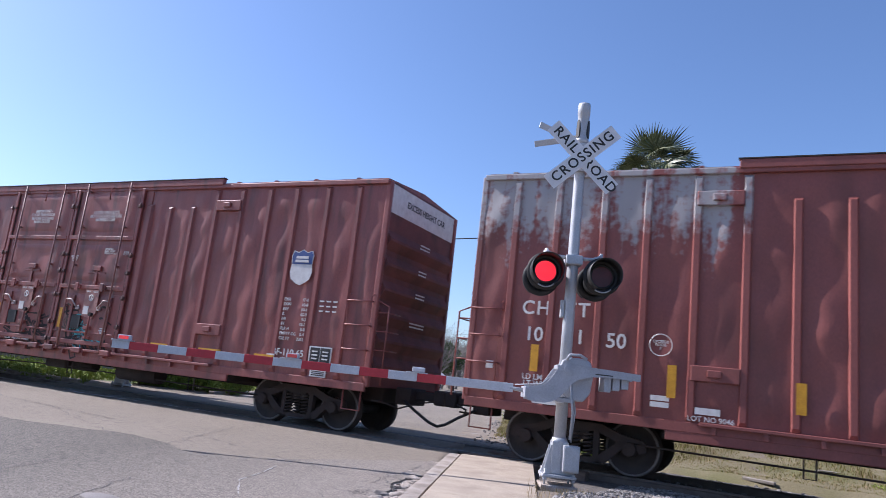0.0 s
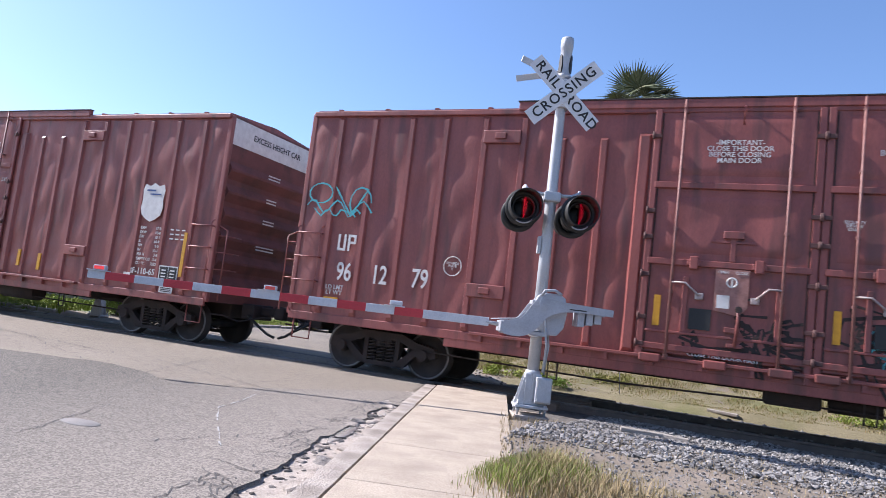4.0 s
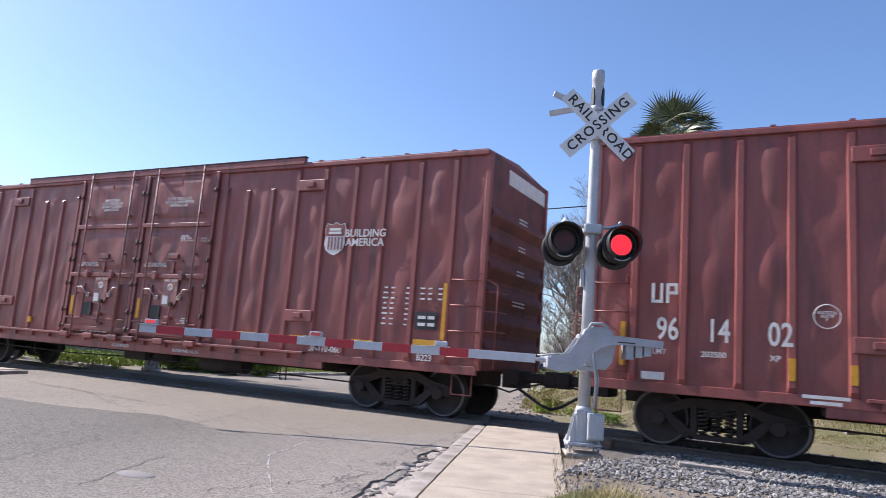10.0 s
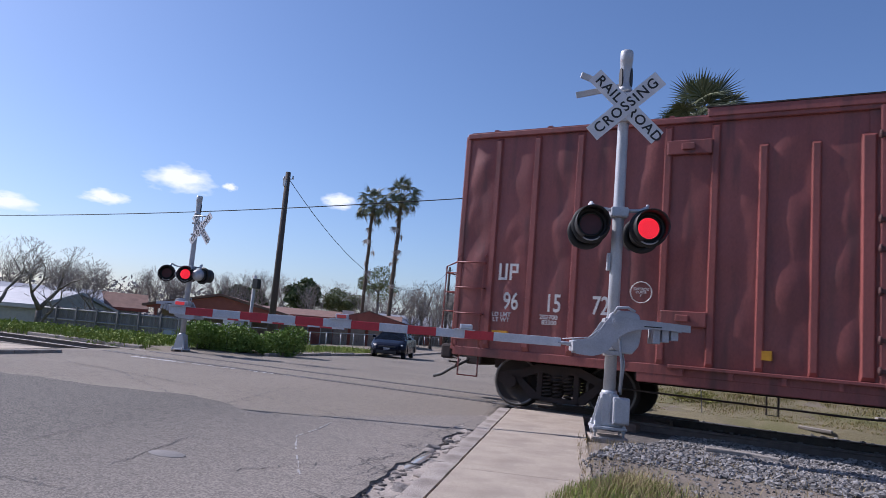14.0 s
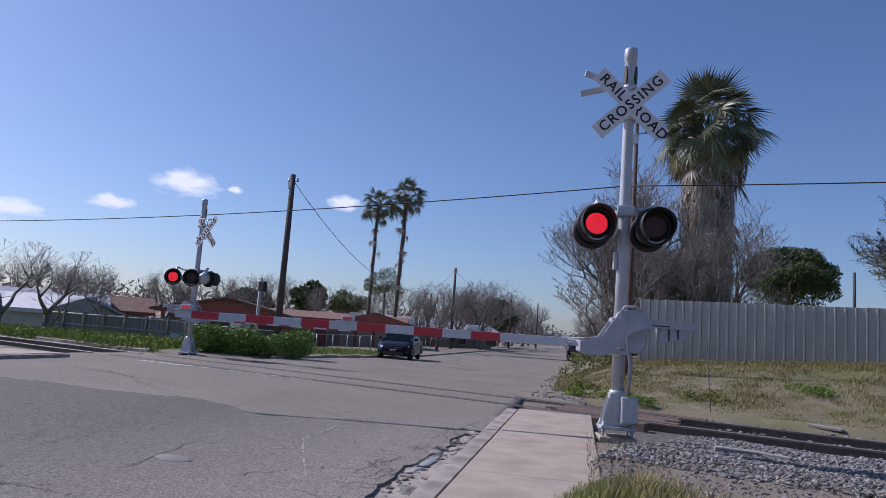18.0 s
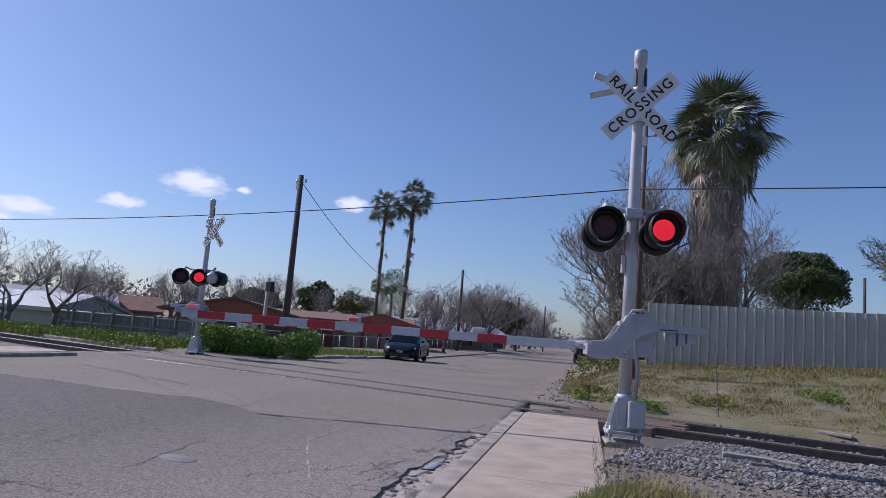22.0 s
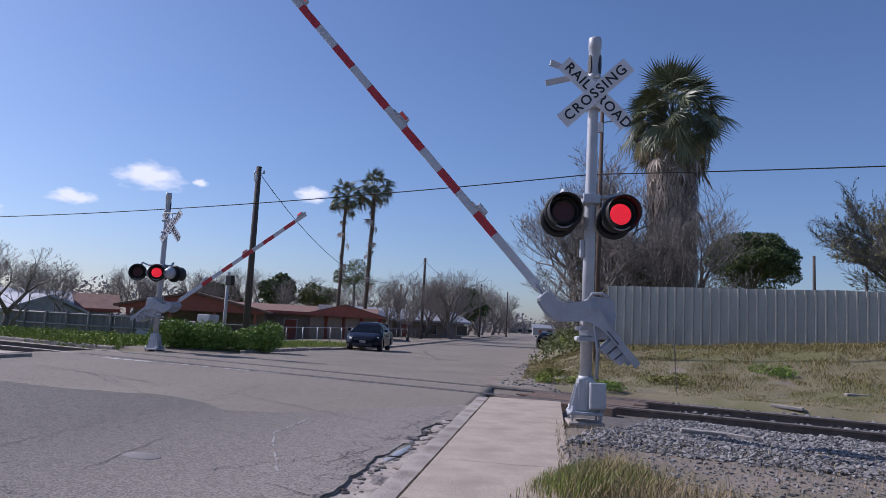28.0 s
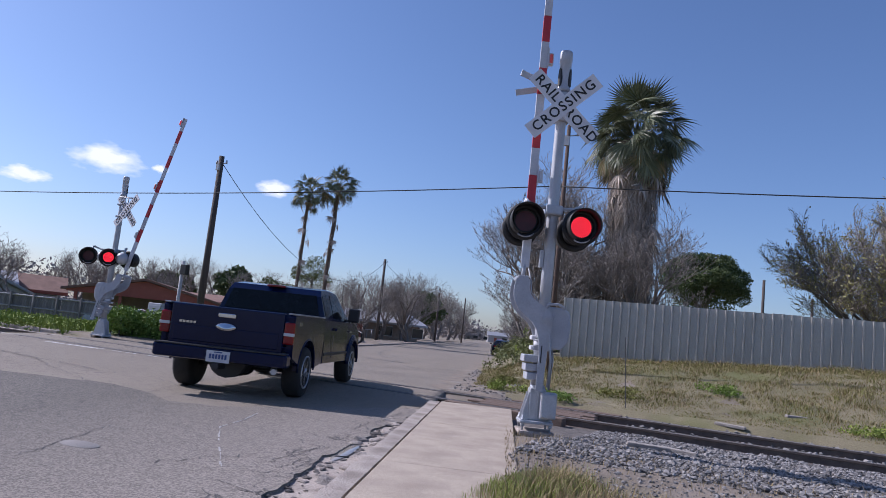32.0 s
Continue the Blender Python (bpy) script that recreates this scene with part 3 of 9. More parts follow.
lathe(bm, [(0.12, 0.0), (0.115, 0.004), (0.0, 0.005)], Matrix.Translation((road_right(5.95) - 0.27, 5.95, 0.0)) @ pose(0, 0, 0, 0, 0, 17) @ Matrix.Diagonal((0.55, 4.2, 1, 1)), 24)
tagged(part("puddle", bm, M_WATER), "small shallow puddle in the broken gutter", "puddle", "", "structure")

# pavement of concrete slabs
pavement = thing("pavement", "sunlit tan concrete pavement of cast slabs", "pavement", kind="structure")
DIR = Vector((-0.326, 0.9454, 0))
slab = B()
box(slab, 0.166, 1.385, -0.7465, 0.7465, -0.1, 0.0, 0.006)
slab = finish("slab", slab, M_CONCRETE)
for k in range(-16, 1):
    ob = part("slab", slab, None, pavement)
    c = Vector((road_right(10.62), 10.62, 0.048)) + DIR * 1.5 * k
    ob.matrix_basis = Matrix.Translation(c) @ pose(0, 0, 0, random.uniform(-0.12, 0.12), random.uniform(-0.1, 0.1), 19.0)

# gravelly dirt shoulder on the side of the bank
def shoulder_left(y):
    return road_right(y) - 0.35 * smoothstep(13.2, 15.0, y) + 0.22 * hill(y, 2.2, 0.9) + 0.08 * hill(y, 5.1, 4.0)


def shoulder_z(x, y):
    side = x - road_right(y)
    blend = smoothstep(0.2, 1.6, side)
    return (asphalt_z(x, y) + 0.007 + 0.012 * max(0.0, hill(x, y, 3.0))) * (1 - blend) + (base_z(x, y) + 0.03) * blend


strip("shoulder", steps(13.95, 40, 0.2)[:-1] + steps(40, 120, 1.5), shoulder_left, lambda y: road_right(y) + 1.9 - 1.3 * smoothstep(16.5, 23.0, y), shoulder_z, M_SHOULDER, 14, "brown gravel and dirt shoulder beside the asphalt", "shoulder")
strip("shoulder", steps(18.5, 130, 1.5), lambda y: road_left(y) - 3.0, lambda y: road_left(y) - 0.18, lambda x, y: road_z(y) + 0.09 + 0.03 * hill(x, y, 0.8), M_SHOULDER, 6, "dry dirt and grass strip behind the far kerb", "shoulder")
# far street: kerbs on both sides, flush to the road
far_kerb = thing("kerb", "worn concrete kerb along the far street", "kerb", kind="structure")
for i in range(26):
    y = 19.0 + i * 3.0
    bm = B()
    box(bm, -0.09, 0.09, -1.49, 1.49, -0.25, 0.11, 0.02)
    ob = part("kerb_block", bm, M_KERB, far_kerb)
    ob.matrix_basis = pose(road_left(y) - 0.1, y, road_z(y), 0, 0, 19)
bm = B()
tube(bm, [(-17.2, 19.0, 0.0), (-17.9, 18.2, 0.0), (-18.9, 17.9, 0.0), (-20.2, 17.9, 0.0)], 0.11)
part("kerb_block", bm, M_KERB, far_kerb)
bm = B()
box(bm, -21.0, -17.4, 17.2, 17.5, -0.3, 0.02, 0.03)
part("kerb_block", bm, M_KERB, far_kerb)
bm = B()
box(bm, -26.0, -19.6, 14.9, 15.15, -0.3, 0.05, 0.03)
part("kerb_block", bm, M_KERB, far_kerb)
# concrete walk with its kerb on the other side of the road
walk_far = thing("pavement", "pale concrete footway with a low kerb across the road", "pavement", kind="structure")
for i in range(9):
    c = Vector((-16.35, 9.6, 0.0)) - DIR * 1.5 * i
    bm = B()
    box(bm, -1.5, -0.02, -0.745, 0.745, -0.15, 0.10, 0.012)
    part("slab", bm, M_CONCRETE, walk_far).matrix_basis = Matrix.Translation(c) @ pose(0, 0, 0, 0, 0, 19)
    bm = B()
    box(bm, -0.012, 0.15, -0.745, 0.745, -0.15, 0.085, 0.02)
    part("kerb_block", bm, M_KERB, walk_far).matrix_basis = Matrix.Translation(c) @ pose(0, 0, 0, 0, 0, 19)
# ---- railway track ----

def bed_z(x, y):
    d = abs(y - TRACK_Y)
    return -0.13 + 0.03 * hill(x, y, 1.5) + 0.07 * smoothstep(2.2, 3.4, d)


sheet("ballast_bed", steps(-4.2, 60, 0.5), steps(TRACK_Y - 3.4, TRACK_Y + 2.6, 0.3), bed_z, M_BALLAST, label="crushed grey stone ballast under the track", category="ballast")
sheet("ballast_bed", steps(-160, -17.6, 1.5), steps(TRACK_Y - 2.0, TRACK_Y + 2.2, 0.3), bed_z, M_BALLAST, label="crushed grey stone ballast under the track", category="ballast")

PROFILE = [(-0.075, -0.17), (0.075, -0.17), (0.075, -0.155), (0.012, -0.135), (0.010, -0.045), (0.036, -0.035), (0.036, -0.006), (0.028, 0.0), (-0.028, 0.0), (-0.036, -0.006), (-0.036, -0.035), (-0.010, -0.045), (-0.012, -0.135), (-0.075, -0.155)]
for side in (-1, 1):
    bm = B()
    a = [bm.verts.new((-170, u, v)) for u, v in PROFILE]
    b = [bm.verts.new((80, u, v)) for u, v in PROFILE]
    for i in range(len(a)):
        f = bm.faces.new((a[i], a[(i + 1) % len(a)], b[(i + 1) % len(a)], b[i]))
        f.material_index = 1 if i in (6, 7, 8) else 0
    bmesh.ops.recalc_face_normals(bm, faces=bm.faces)
    ob = part("rail", bm, [M_RAIL, M_RAILTOP])
    ob.matrix_basis = pose(0, TRACK_Y + side * 0.7525, 0.012)
    tagged(ob, "rusty steel rail with a worn bright head", "rail", "rails of the track", "structure")
# recessed flangeways inside and outside the rails, and the timber panels between
crossing = thing("crossing_panel", "weathered timber and asphalt crossing between the rails", "crossing", kind="structure")
for side in (-1, 1):
    for off, w in ((-0.09, 0.045), (0.075, 0.022)):
        bm = B()
        yy = TRACK_Y + side * 0.7525 + side * off
        box(bm, -17.5, -3.2, yy - w / 2, yy + w / 2, -0.02, 0.0135)
        part("flangeway", bm, M_TAR, crossing)
plank = B()
box(plank, -1.1, 1.1, -0.13, 0.13, -0.14, 0.016, 0.012)
plank = finish("plank", plank, M_TIE)
for row, dx in ((-1.04, 0.0), (-0.44, 0.4), (-0.15, 0.1), (0.15, 0.3), (0.44, 0.2), (1.04, 0.6)):
    ob = part("plank", plank, None, crossing)
    ob.matrix_basis = pose(-4.0 + dx, TRACK_Y + row, 0.0, random.uniform(-0.6, 0.6), random.uniform(-0.3, 0.3), random.uniform(-0.3, 0.3))
tie = B()
box(tie, -0.115, 0.115, -1.3, 1.3, -0.34, -0.15, 0.015)
tie = finish("railway_tie", tie, M_TIE)
for k in range(70):
    x = -2.0 + k * 0.55 if k < 24 else -18.2 - (k - 24) * 0.55
    ob = new("railway_tie", tie)
    ob.matrix_basis = pose(x, TRACK_Y, random.uniform(-0.01, 0.01), 0, 0, random.uniform(-2, 2))
    tagged(ob, "dark weathered timber railway tie set in stone ballast", "railway tie", "ties under the rails")


for x, y, a, l, w in ((-1.35, 10.75, 14, 0.3, 0.06), (-1.25, 10.6, 4, 0.4, 0.05), (-0.95, 10.8, -8, 0.28, 0.045), (0.9, 17.6, 24, 0.25, 0.07), (-0.4, 15.6, -12, 0.3, 0.06)):
    bm = B()
    box(bm, -l, l, -w, w, -0.03, 0.03, 0.012)
    ob = part("timber", bm, M_PALEWOOD)
    ob.matrix_basis = pose(x, y, max(bed_z(x, y) if abs(y - TRACK_Y) < 2.4 else -1.0, base_z(x, y)) + 0.045, 2, 1.5, a)
    tagged(ob, "weathered loose timber lying beside the track", "timber", "loose timbers")


def scatter_stones(name, count, place, lo, hi, material, label):
    """Loose crushed stones, joined."""
    rng = np.random.RandomState(5)
    verts, faces = [], []
    shape = [Vector(p) for p in ((1, 0, 0), (-1, 0, 0), (0, 1, 0), (0, -1, 0), (0, 0, 1), (0, 0, -1), (0.6, 0.6, 0.5), (-0.6, 0.5, 0.5), (0.5, -0.6, 0.5), (-0.55, -0.6, 0.45))]
    tri = ((0, 6, 4), (6, 2, 4), (2, 7, 4), (7, 1, 4), (1, 9, 4), (9, 3, 4), (3, 8, 4), (8, 0, 4), (0, 2, 6), (2, 1, 7), (1, 3, 9), (3, 0, 8), (0, 5, 2), (2, 5, 1), (1, 5, 3), (3, 5, 0))
    for _ in range(count):
        x, y, z = place(rng)
        s = lo + (hi - lo) * rng.rand() ** 2
        rot = Euler((rng.rand() * 6, rng.rand() * 6, rng.rand() * 6)).to_matrix()
        scale = Vector((s * (0.7 + 0.6 * rng.rand()), s * (0.6 + 0.5 * rng.rand()), s * (0.45 + 0.4 * rng.rand())))
        base = len(verts)
        for p in shape:
            q = rot @ (p * (0.8 + 0.4 * rng.rand()))
            verts.append((x + q.x * scale.x, y + q.y * scale.y, z + q.z * scale.z))
        faces += [(base + a, base + b, base + c) for a, b, c in tri]
    me = bpy.data.meshes.new(name)
    me.from_pydata(verts, [], faces)
    me.materials.append(material)
    return tagged(new(name, me), label, "gravel", "", "stuff")


def near_bed(rng):
    x = -2.35 + 10.0 * rng.rand() ** 1.2
    y = TRACK_Y - 0.85 - 4.6 * rng.rand() ** 1.25
    if x < road_right(y) + 1.42:
        x = road_right(y) + 1.42 + 0.6 * rng.rand()
    return x, y, max(bed_z(x, y) if y > TRACK_Y - 3.4 else -9.0, base_z(x, y)) + 0.012


scatter_stones("ballast_stones", 17000, near_bed, 0.018, 0.044, M_STONE, "loose angular grey ballast stones beside the rail")


def far_bed(rng):
    x = -2.5 + 12 * rng.rand()
    y = TRACK_Y - 0.6 + 3.0 * rng.rand()
    return x, y, bed_z(x, y) + 0.01


scatter_stones("ballast_stones", 1500, far_bed, 0.025, 0.06, M_STONE, "loose angular grey ballast stones between and behind the rails")


def dirt_stones(rng):
    x = -2.3 + 7 * rng.rand()
    y = 4.5 + 5.2 * rng.rand()
    if x < road_right(y) + 1.35:
        x = road_right(y) + 1.4 + rng.rand()
    return x, y, base_z(x, y) + 0.01


scatter_stones("gravel_stones", 8000, dirt_stones, 0.007, 0.026, M_STONE, "small stones strewn over the dirt beside the pavement")


def shoulder_stones(rng):
    y = 14.6 + 13 * rng.rand() ** 1.6
    x = road_right(y) + 0.1 + (1.9 - 1.3 * smoothstep(16.5, 23.0, y)) * rng.rand()
    return x, y, shoulder_z(x, y) + 0.01


scatter_stones("gravel_stones", 420, shoulder_stones, 0.01, 0.045, M_STONE, "pale stones strewn along the road shoulder")


def gutter_stones(rng):
    y = 2.4 + 7.8 * rng.rand()
    x = road_right(y) - 0.05 - 0.36 * rng.rand()
    return x, y, -0.035


scatter_stones("gravel_stones", 2200, gutter_stones, 0.004, 0.016, M_STONE, "fine grit and small stones in the broken gutter")

# ---- train ----
M_BOXCAR = mat("boxcar_paint", (0.295, 0.084, 0.070), (0.213, 0.060, 0.053), rough=0.48, scale=2.2, fine=70, bump=0.1, stain=(0.095, 0.042, 0.038), stain_scale=2.4, stain_amount=0.7, stretch=(1.6, 1.6, 0.22), random_tint=0.04, grain_amount=0.5)
# end paint: base colour darkened for the shade between cars, plus grime stains
M_END = mat("shaded_grimy_end_paint", (0.19, 0.063, 0.055), (0.12, 0.044, 0.04), rough=0.75, scale=2.0, fine=60, bump=0.2, stain=(0.05, 0.03, 0.028), stain_scale=1.5, stain_amount=0.6, grain_amount=0.5)
M_FADED = mat("faded_boxcar_paint", (0.27, 0.08, 0.066), (0.205, 0.06, 0.05), rough=0.55, scale=1.3, fine=60, bump=0.1, stain=(0.12, 0.045, 0.035), stain_scale=1.1, stain_amount=0.5, stretch=(1, 1, 0.35))
M_UNDER = mat("grimy_underframe", (0.045, 0.03, 0.026), (0.028, 0.022, 0.02), rough=0.85, scale=5, fine=50, bump=0.4)
M_WHEEL = mat("wheel_steel", (0.035, 0.028, 0.026), (0.055, 0.042, 0.036), rough=0.7, metal=0.2, scale=6, fine=60, bump=0.2)
M_TREAD = mat("wheel_rim_steel", (0.22, 0.20, 0.19), (0.14, 0.13, 0.12), rough=0.4, metal=0.8, scale=8, fine=60)
M_LETTER = mat("white_lettering", (0.72, 0.70, 0.67), (0.58, 0.55, 0.52), rough=0.6, scale=8, fine=80, bump=0)
M_YELLOW = mat("yellow_reflector", (0.66, 0.33, 0.015), (0.52, 0.24, 0.01), rough=0.5, scale=8, fine=60, bump=0)
M_BLUE = mat("badge_blue", (0.035, 0.075, 0.24), (0.03, 0.06, 0.18), rough=0.5, bump=0)
M_GRAFFITI = mat("turquoise_spray_paint", (0.06, 0.42, 0.44), (0.05, 0.33, 0.38), rough=0.6, scale=6, fine=40, bump=0)
M_HARDWARE = mat("grimy_hardware", (0.13, 0.055, 0.047), (0.08, 0.038, 0.034), rough=0.7, scale=8, fine=60, bump=0.2)
M_ROD = mat("scuffed_rod_paint", (0.30, 0.135, 0.115), (0.19, 0.085, 0.072), rough=0.55, scale=9, fine=60, bump=0.1)
M_CARDBOARD = mat("faded_plate_paint", (0.40, 0.20, 0.165), (0.30, 0.13, 0.105), rough=0.6, scale=6, fine=50, bump=0.1, stain=(0.16, 0.07, 0.06), stain_scale=7, stain_amount=0.6)
M_WORN = mat("worn_bare_metal", (0.50, 0.44, 0.42), (0.30, 0.2, 0.18), rough=0.5, metal=0.3, scale=12, fine=60, bump=0.1)
M_BLACK = mat("black_paint", (0.018, 0.018, 0.018), (0.025, 0.025, 0.024), rough=0.6, bump=0.05)


def peeled_paint():
    """Oxide red paint that has peeled to grey primer towards the roof, in ragged vertical runs."""
    m = M_FADED.copy()
    m.name = "peeling_boxcar_paint"
    n, l = m.node_tree.nodes, m.node_tree.links
    shader = n["Principled BSDF"]
    old = shader.inputs["Base Color"].links[0].from_socket
    coord = n.new("ShaderNodeTexCoord")
    mapping = n.new("ShaderNodeMapping")
    mapping.inputs["Scale"].default_value = (4.6, 4.6, 0.4)
    l.new(coord.outputs["Object"], mapping.inputs["Vector"])
    runs, flakes = n.new("ShaderNodeTexNoise"), n.new("ShaderNodeTexNoise")
    runs.inputs["Scale"].default_value, runs.inputs["Detail"].default_value = 1.0, 5
    flakes.inputs["Scale"].default_value, flakes.inputs["Detail"].default_value = 9.0, 8
    l.new(mapping.outputs["Vector"], runs.inputs["Vector"])
    l.new(coord.outputs["Object"], flakes.inputs["Vector"])
    xyz = n.new("ShaderNodeSeparateXYZ")
    l.new(coord.outputs["Object"], xyz.inputs["Vector"])
    high = n.new("ShaderNodeMapRange")
    high.inputs["From Min"].default_value, high.inputs["From Max"].default_value = 3.0, 4.3
    high.inputs["To Min"].default_value, high.inputs["To Max"].default_value = -0.36, 0.1
    l.new(xyz.outputs["Z"], high.inputs["Value"])
    total = n.new("ShaderNodeMath")
    total.operation = "ADD"
    l.new(high.outputs["Result"], total.inputs[0])
    l.new(runs.outputs["Fac"], total.inputs[1])
    # the paint of the middle bays has held
    held, less = n.new("ShaderNodeMapRange"), n.new("ShaderNodeMath")
    held.inputs["From Min"].default_value, held.inputs["From Max"].default_value = 4.2, 4.7
    l.new(xyz.outputs["X"], held.inputs["Value"])
    less.operation = "SUBTRACT"
    l.new(total.outputs["Value"], less.inputs[0])
    l.new(held.outputs["Result"], less.inputs[1])
    ragged = n.new("ShaderNodeMath")
    ragged.operation = "MULTIPLY_ADD"
    ragged.inputs[1].default_value = 0.6
    l.new(flakes.outputs["Fac"], ragged.inputs[0])
    l.new(less.outputs["Value"], ragged.inputs[2])
    cut = n.new("ShaderNodeMapRange")
    cut.inputs["From Min"].default_value, cut.inputs["From Max"].default_value = 0.72, 0.92
    l.new(ragged.outputs["Value"], cut.inputs["Value"])
    over = n.new("ShaderNodeMix")
    over.data_type = "RGBA"
    l.new(cut.outputs["Result"], over.inputs[0])
    l.new(old, over.inputs[6])
    over.inputs[7].default_value = (0.36, 0.335, 0.33, 1)
    l.new(over.outputs[2], shader.inputs["Base Color"])
    return m


M_PEEL = peeled_paint()
CAR_L, HALF = 18.46, 1.56
POSTS = (0.67, 1.44, 2.25, 2.97, 3.75, 4.49)
SHORT_POSTS = (5.19, 5.91)
ROT = Matrix.Translation((CAR_L, 0, 0)) @ Matrix.Rotation(math.pi, 4, "Z")


def side_skin(paint, seed):
    """The side sheets, each bay pressed out between its posts with dents, open at the door."""
    stops = [0.0, *POSTS, *SHORT_POSTS, 6.6]
    spans = list(zip(stops, stops[1:]))
    spans += [(CAR_L - b, CAR_L - a) for a, b in spans]
    bays = []
    for a, b in spans:
        bm = B()
        nu, nv = 10, 34
        rows = []
        for j in range(nv + 1):
            z = 0.98 + (4.98 - 0.98) * j / nv
            row = []
            for i in range(nu + 1):
                k = i / nu
                x = a + (b - a) * k
                env = math.sin(math.pi * k) * smoothstep(0.98, 1.3, z) * (1 - smoothstep(4.6, 4.98, z))
                bulge = 1.4 * env * (0.010 + 0.018 * hill(a * 3.1 + 0.3 * k, z * 1.5, 1.0, seed) + 0.026 * hill(a * 5.3 + k * 1.6 - z * 0.35, z * 1.1 + a, 1.0, seed + 5) + 0.016 * abs(hill(a * 2.3 + k * 2.2, z * 2.6, 1.0, seed + 9)))
                row.append(bm.verts.new((x, -HALF - min(bulge, 0.052), z)))
            rows.append(row)
        for p, q in zip(rows, rows[1:]):
            for i in range(nu):
                bm.faces.new((p[i], p[i + 1], q[i + 1], q[i])).smooth = True
        bays.append(finish("side_sheet", bm, paint))
    return bays


def post_mesh(z0, z1, paint, w=0.07, d=0.055):
    bm = B()
    prism(bm, [(-w, z0), (w, z0), (w, z1), (-w, z1)], -0.004)
    a = [(-w, 0), (-w * 0.62, -d), (w * 0.62, -d), (w, 0)]
    lo = [bm.verts.new((x, y, z0 + (0.10 if y else 0))) for x, y in a]
    hi = [bm.verts.new((x, y, z1 - (0.06 if y else 0))) for x, y in a]
    for i in range(3):
        bm.faces.new((lo[i], lo[i + 1], hi[i + 1], hi[i]))
    bm.faces.new(lo[::-1])
    bm.faces.new(hi)
    bmesh.ops.recalc_face_normals(bm, faces=bm.faces)
    return finish("side_post", bm, paint)


def door_leaf(car, x0, x1, paint, seed):
    """One plug door: recessed panel with stiffening beads, two rods, brackets, lever and cards."""
    y = -HALF - 0.015
    bm = B()
    box(bm, x0 + 0.02, x1 - 0.02, y - 0.03, y + 0.05, 1.08, 4.98, 0.01)
    door = part("door", bm, paint, car)
    for z0, z1 in ((1.12, 2.38), (2.66, 3.60), (3.90, 4.9)):
        bm = B()
        nu, nv = 16, 12
        grid = []
        for j in range(nv + 1):
            z = z0 + (z1 - z0) * j / nv
            rows = []
            for i in range(nu + 1):
                xx = x0 + 0.16 + (x1 - x0 - 0.32) * i / nu
                edge = min(i, nu - i, j, nv - j)
                dent = 0.0 if edge < 2 else 0.022 * hill(xx * 1.7, z * 1.7, 1.0, x0 + seed) + 0.008 * hill(xx * 5, z * 5, 1.0, seed)
                rows.append(bm.verts.new((xx, y - (0.024 if edge == 0 else 0.047) - dent, z)))
            grid.append(rows)
        for p, q in zip(grid, grid[1:]):
            for i in range(nu):
                bm.faces.new((p[i], p[i + 1], q[i + 1], q[i])).smooth = True
        part("door_panel", bm, paint, door)
    for z in (3.75, 2.52, 1.18):
        bm = B()
        box(bm, x0 + 0.05, x1 - 0.05, y - 0.085, y - 0.03, z - 0.05, z + 0.05, 0.012)
        part("door_bar", bm, paint, door)
    for x in (x0 + 0.03, x1 - 0.03):
        bm = B()
        box(bm, x - 0.05, x + 0.05, y - 0.07, y - 0.02, 1.0, 5.0, 0.012)
        part("door_edge", bm, paint, door)
    for x in (x0 + 0.44, x1 - 0.42):
        bm = B()
        rod(bm, (x, y - 0.12, 0.98), (x, y - 0.12, 5.14), 0.021)
        for z in (1.05, 2.05, 3.05, 4.02, 4.95):
            box(bm, x - 0.03, x + 0.03, y - 0.135, y - 0.03, z - 0.022, z + 0.022, 0.006)
        part("lock_rod", bm, M_ROD, door, "scuffed dull red lock rod")
    cx = 0.5 * (x0 + x1) + 0.1
    # seams, edge clamps with their pins, hooks under the header
    for x in (x0 + 0.1, x1 - 0.1):
        bm = B()
        box(bm, x - 0.008, x + 0.008, y - 0.052, y - 0.04, 1.1, 4.94)
        part("door_seam", bm, M_UNDER, door)
    for z in (4.55, 3.32, 2.9, 2.3, 1.62, 1.2):
        for x, d in ((x0 + 0.03, -1), (x1 - 0.03, 1)):
            bm = B()
            box(bm, x - 0.075, x + 0.075, y - 0.105, y - 0.06, z - 0.035, z + 0.035, 0.01)
            rod(bm, (x + d * 0.05, y - 0.12, z - 0.06), (x + d * 0.05, y - 0.12, z + 0.06), 0.018, None, 6)
            part("edge_clamp", bm, M_HARDWARE, door)
    for x in (x0 + 0.44, cx, x1 - 0.42):
        bm = B()
        tube(bm, [(x, y - 0.05, 5.04), (x, y - 0.13, 5.0), (x, y - 0.12, 4.72)], 0.02)
        part("header_hook", bm, paint, door)
    # board with its round mark and torn card
    bm = B()
    prism(bm, [(-0.24, 0.34), (0.24, 0.34), (0.24, -0.22), (0.12, -0.36), (-0.24, -0.30)], 0.012, pose(cx, y - 0.085, 2.12))
    board = part("placard_board", bm, M_CARDBOARD, door, "faded pinkish steel placard board")
    bm = B()
    box(bm, cx - 0.2, cx - 0.02, y - 0.097, y - 0.087, 1.86, 2.06)
    part("placard", bm, M_LETTER, door, "small torn white paper placard")
    words("OPEN", 0.06, M_LETTER, door, pose(cx - 0.13, y - 0.09, 2.41, 90, 0, 0))
    words("CLOSE", 0.06, M_LETTER, door, pose(cx + 0.13, y - 0.09, 2.41, 90, 0, 0))
    bm = B()
    ring(bm, (cx, y - 0.089, 2.26), 0.058, 0.082, -0.003, 0.003, 20)
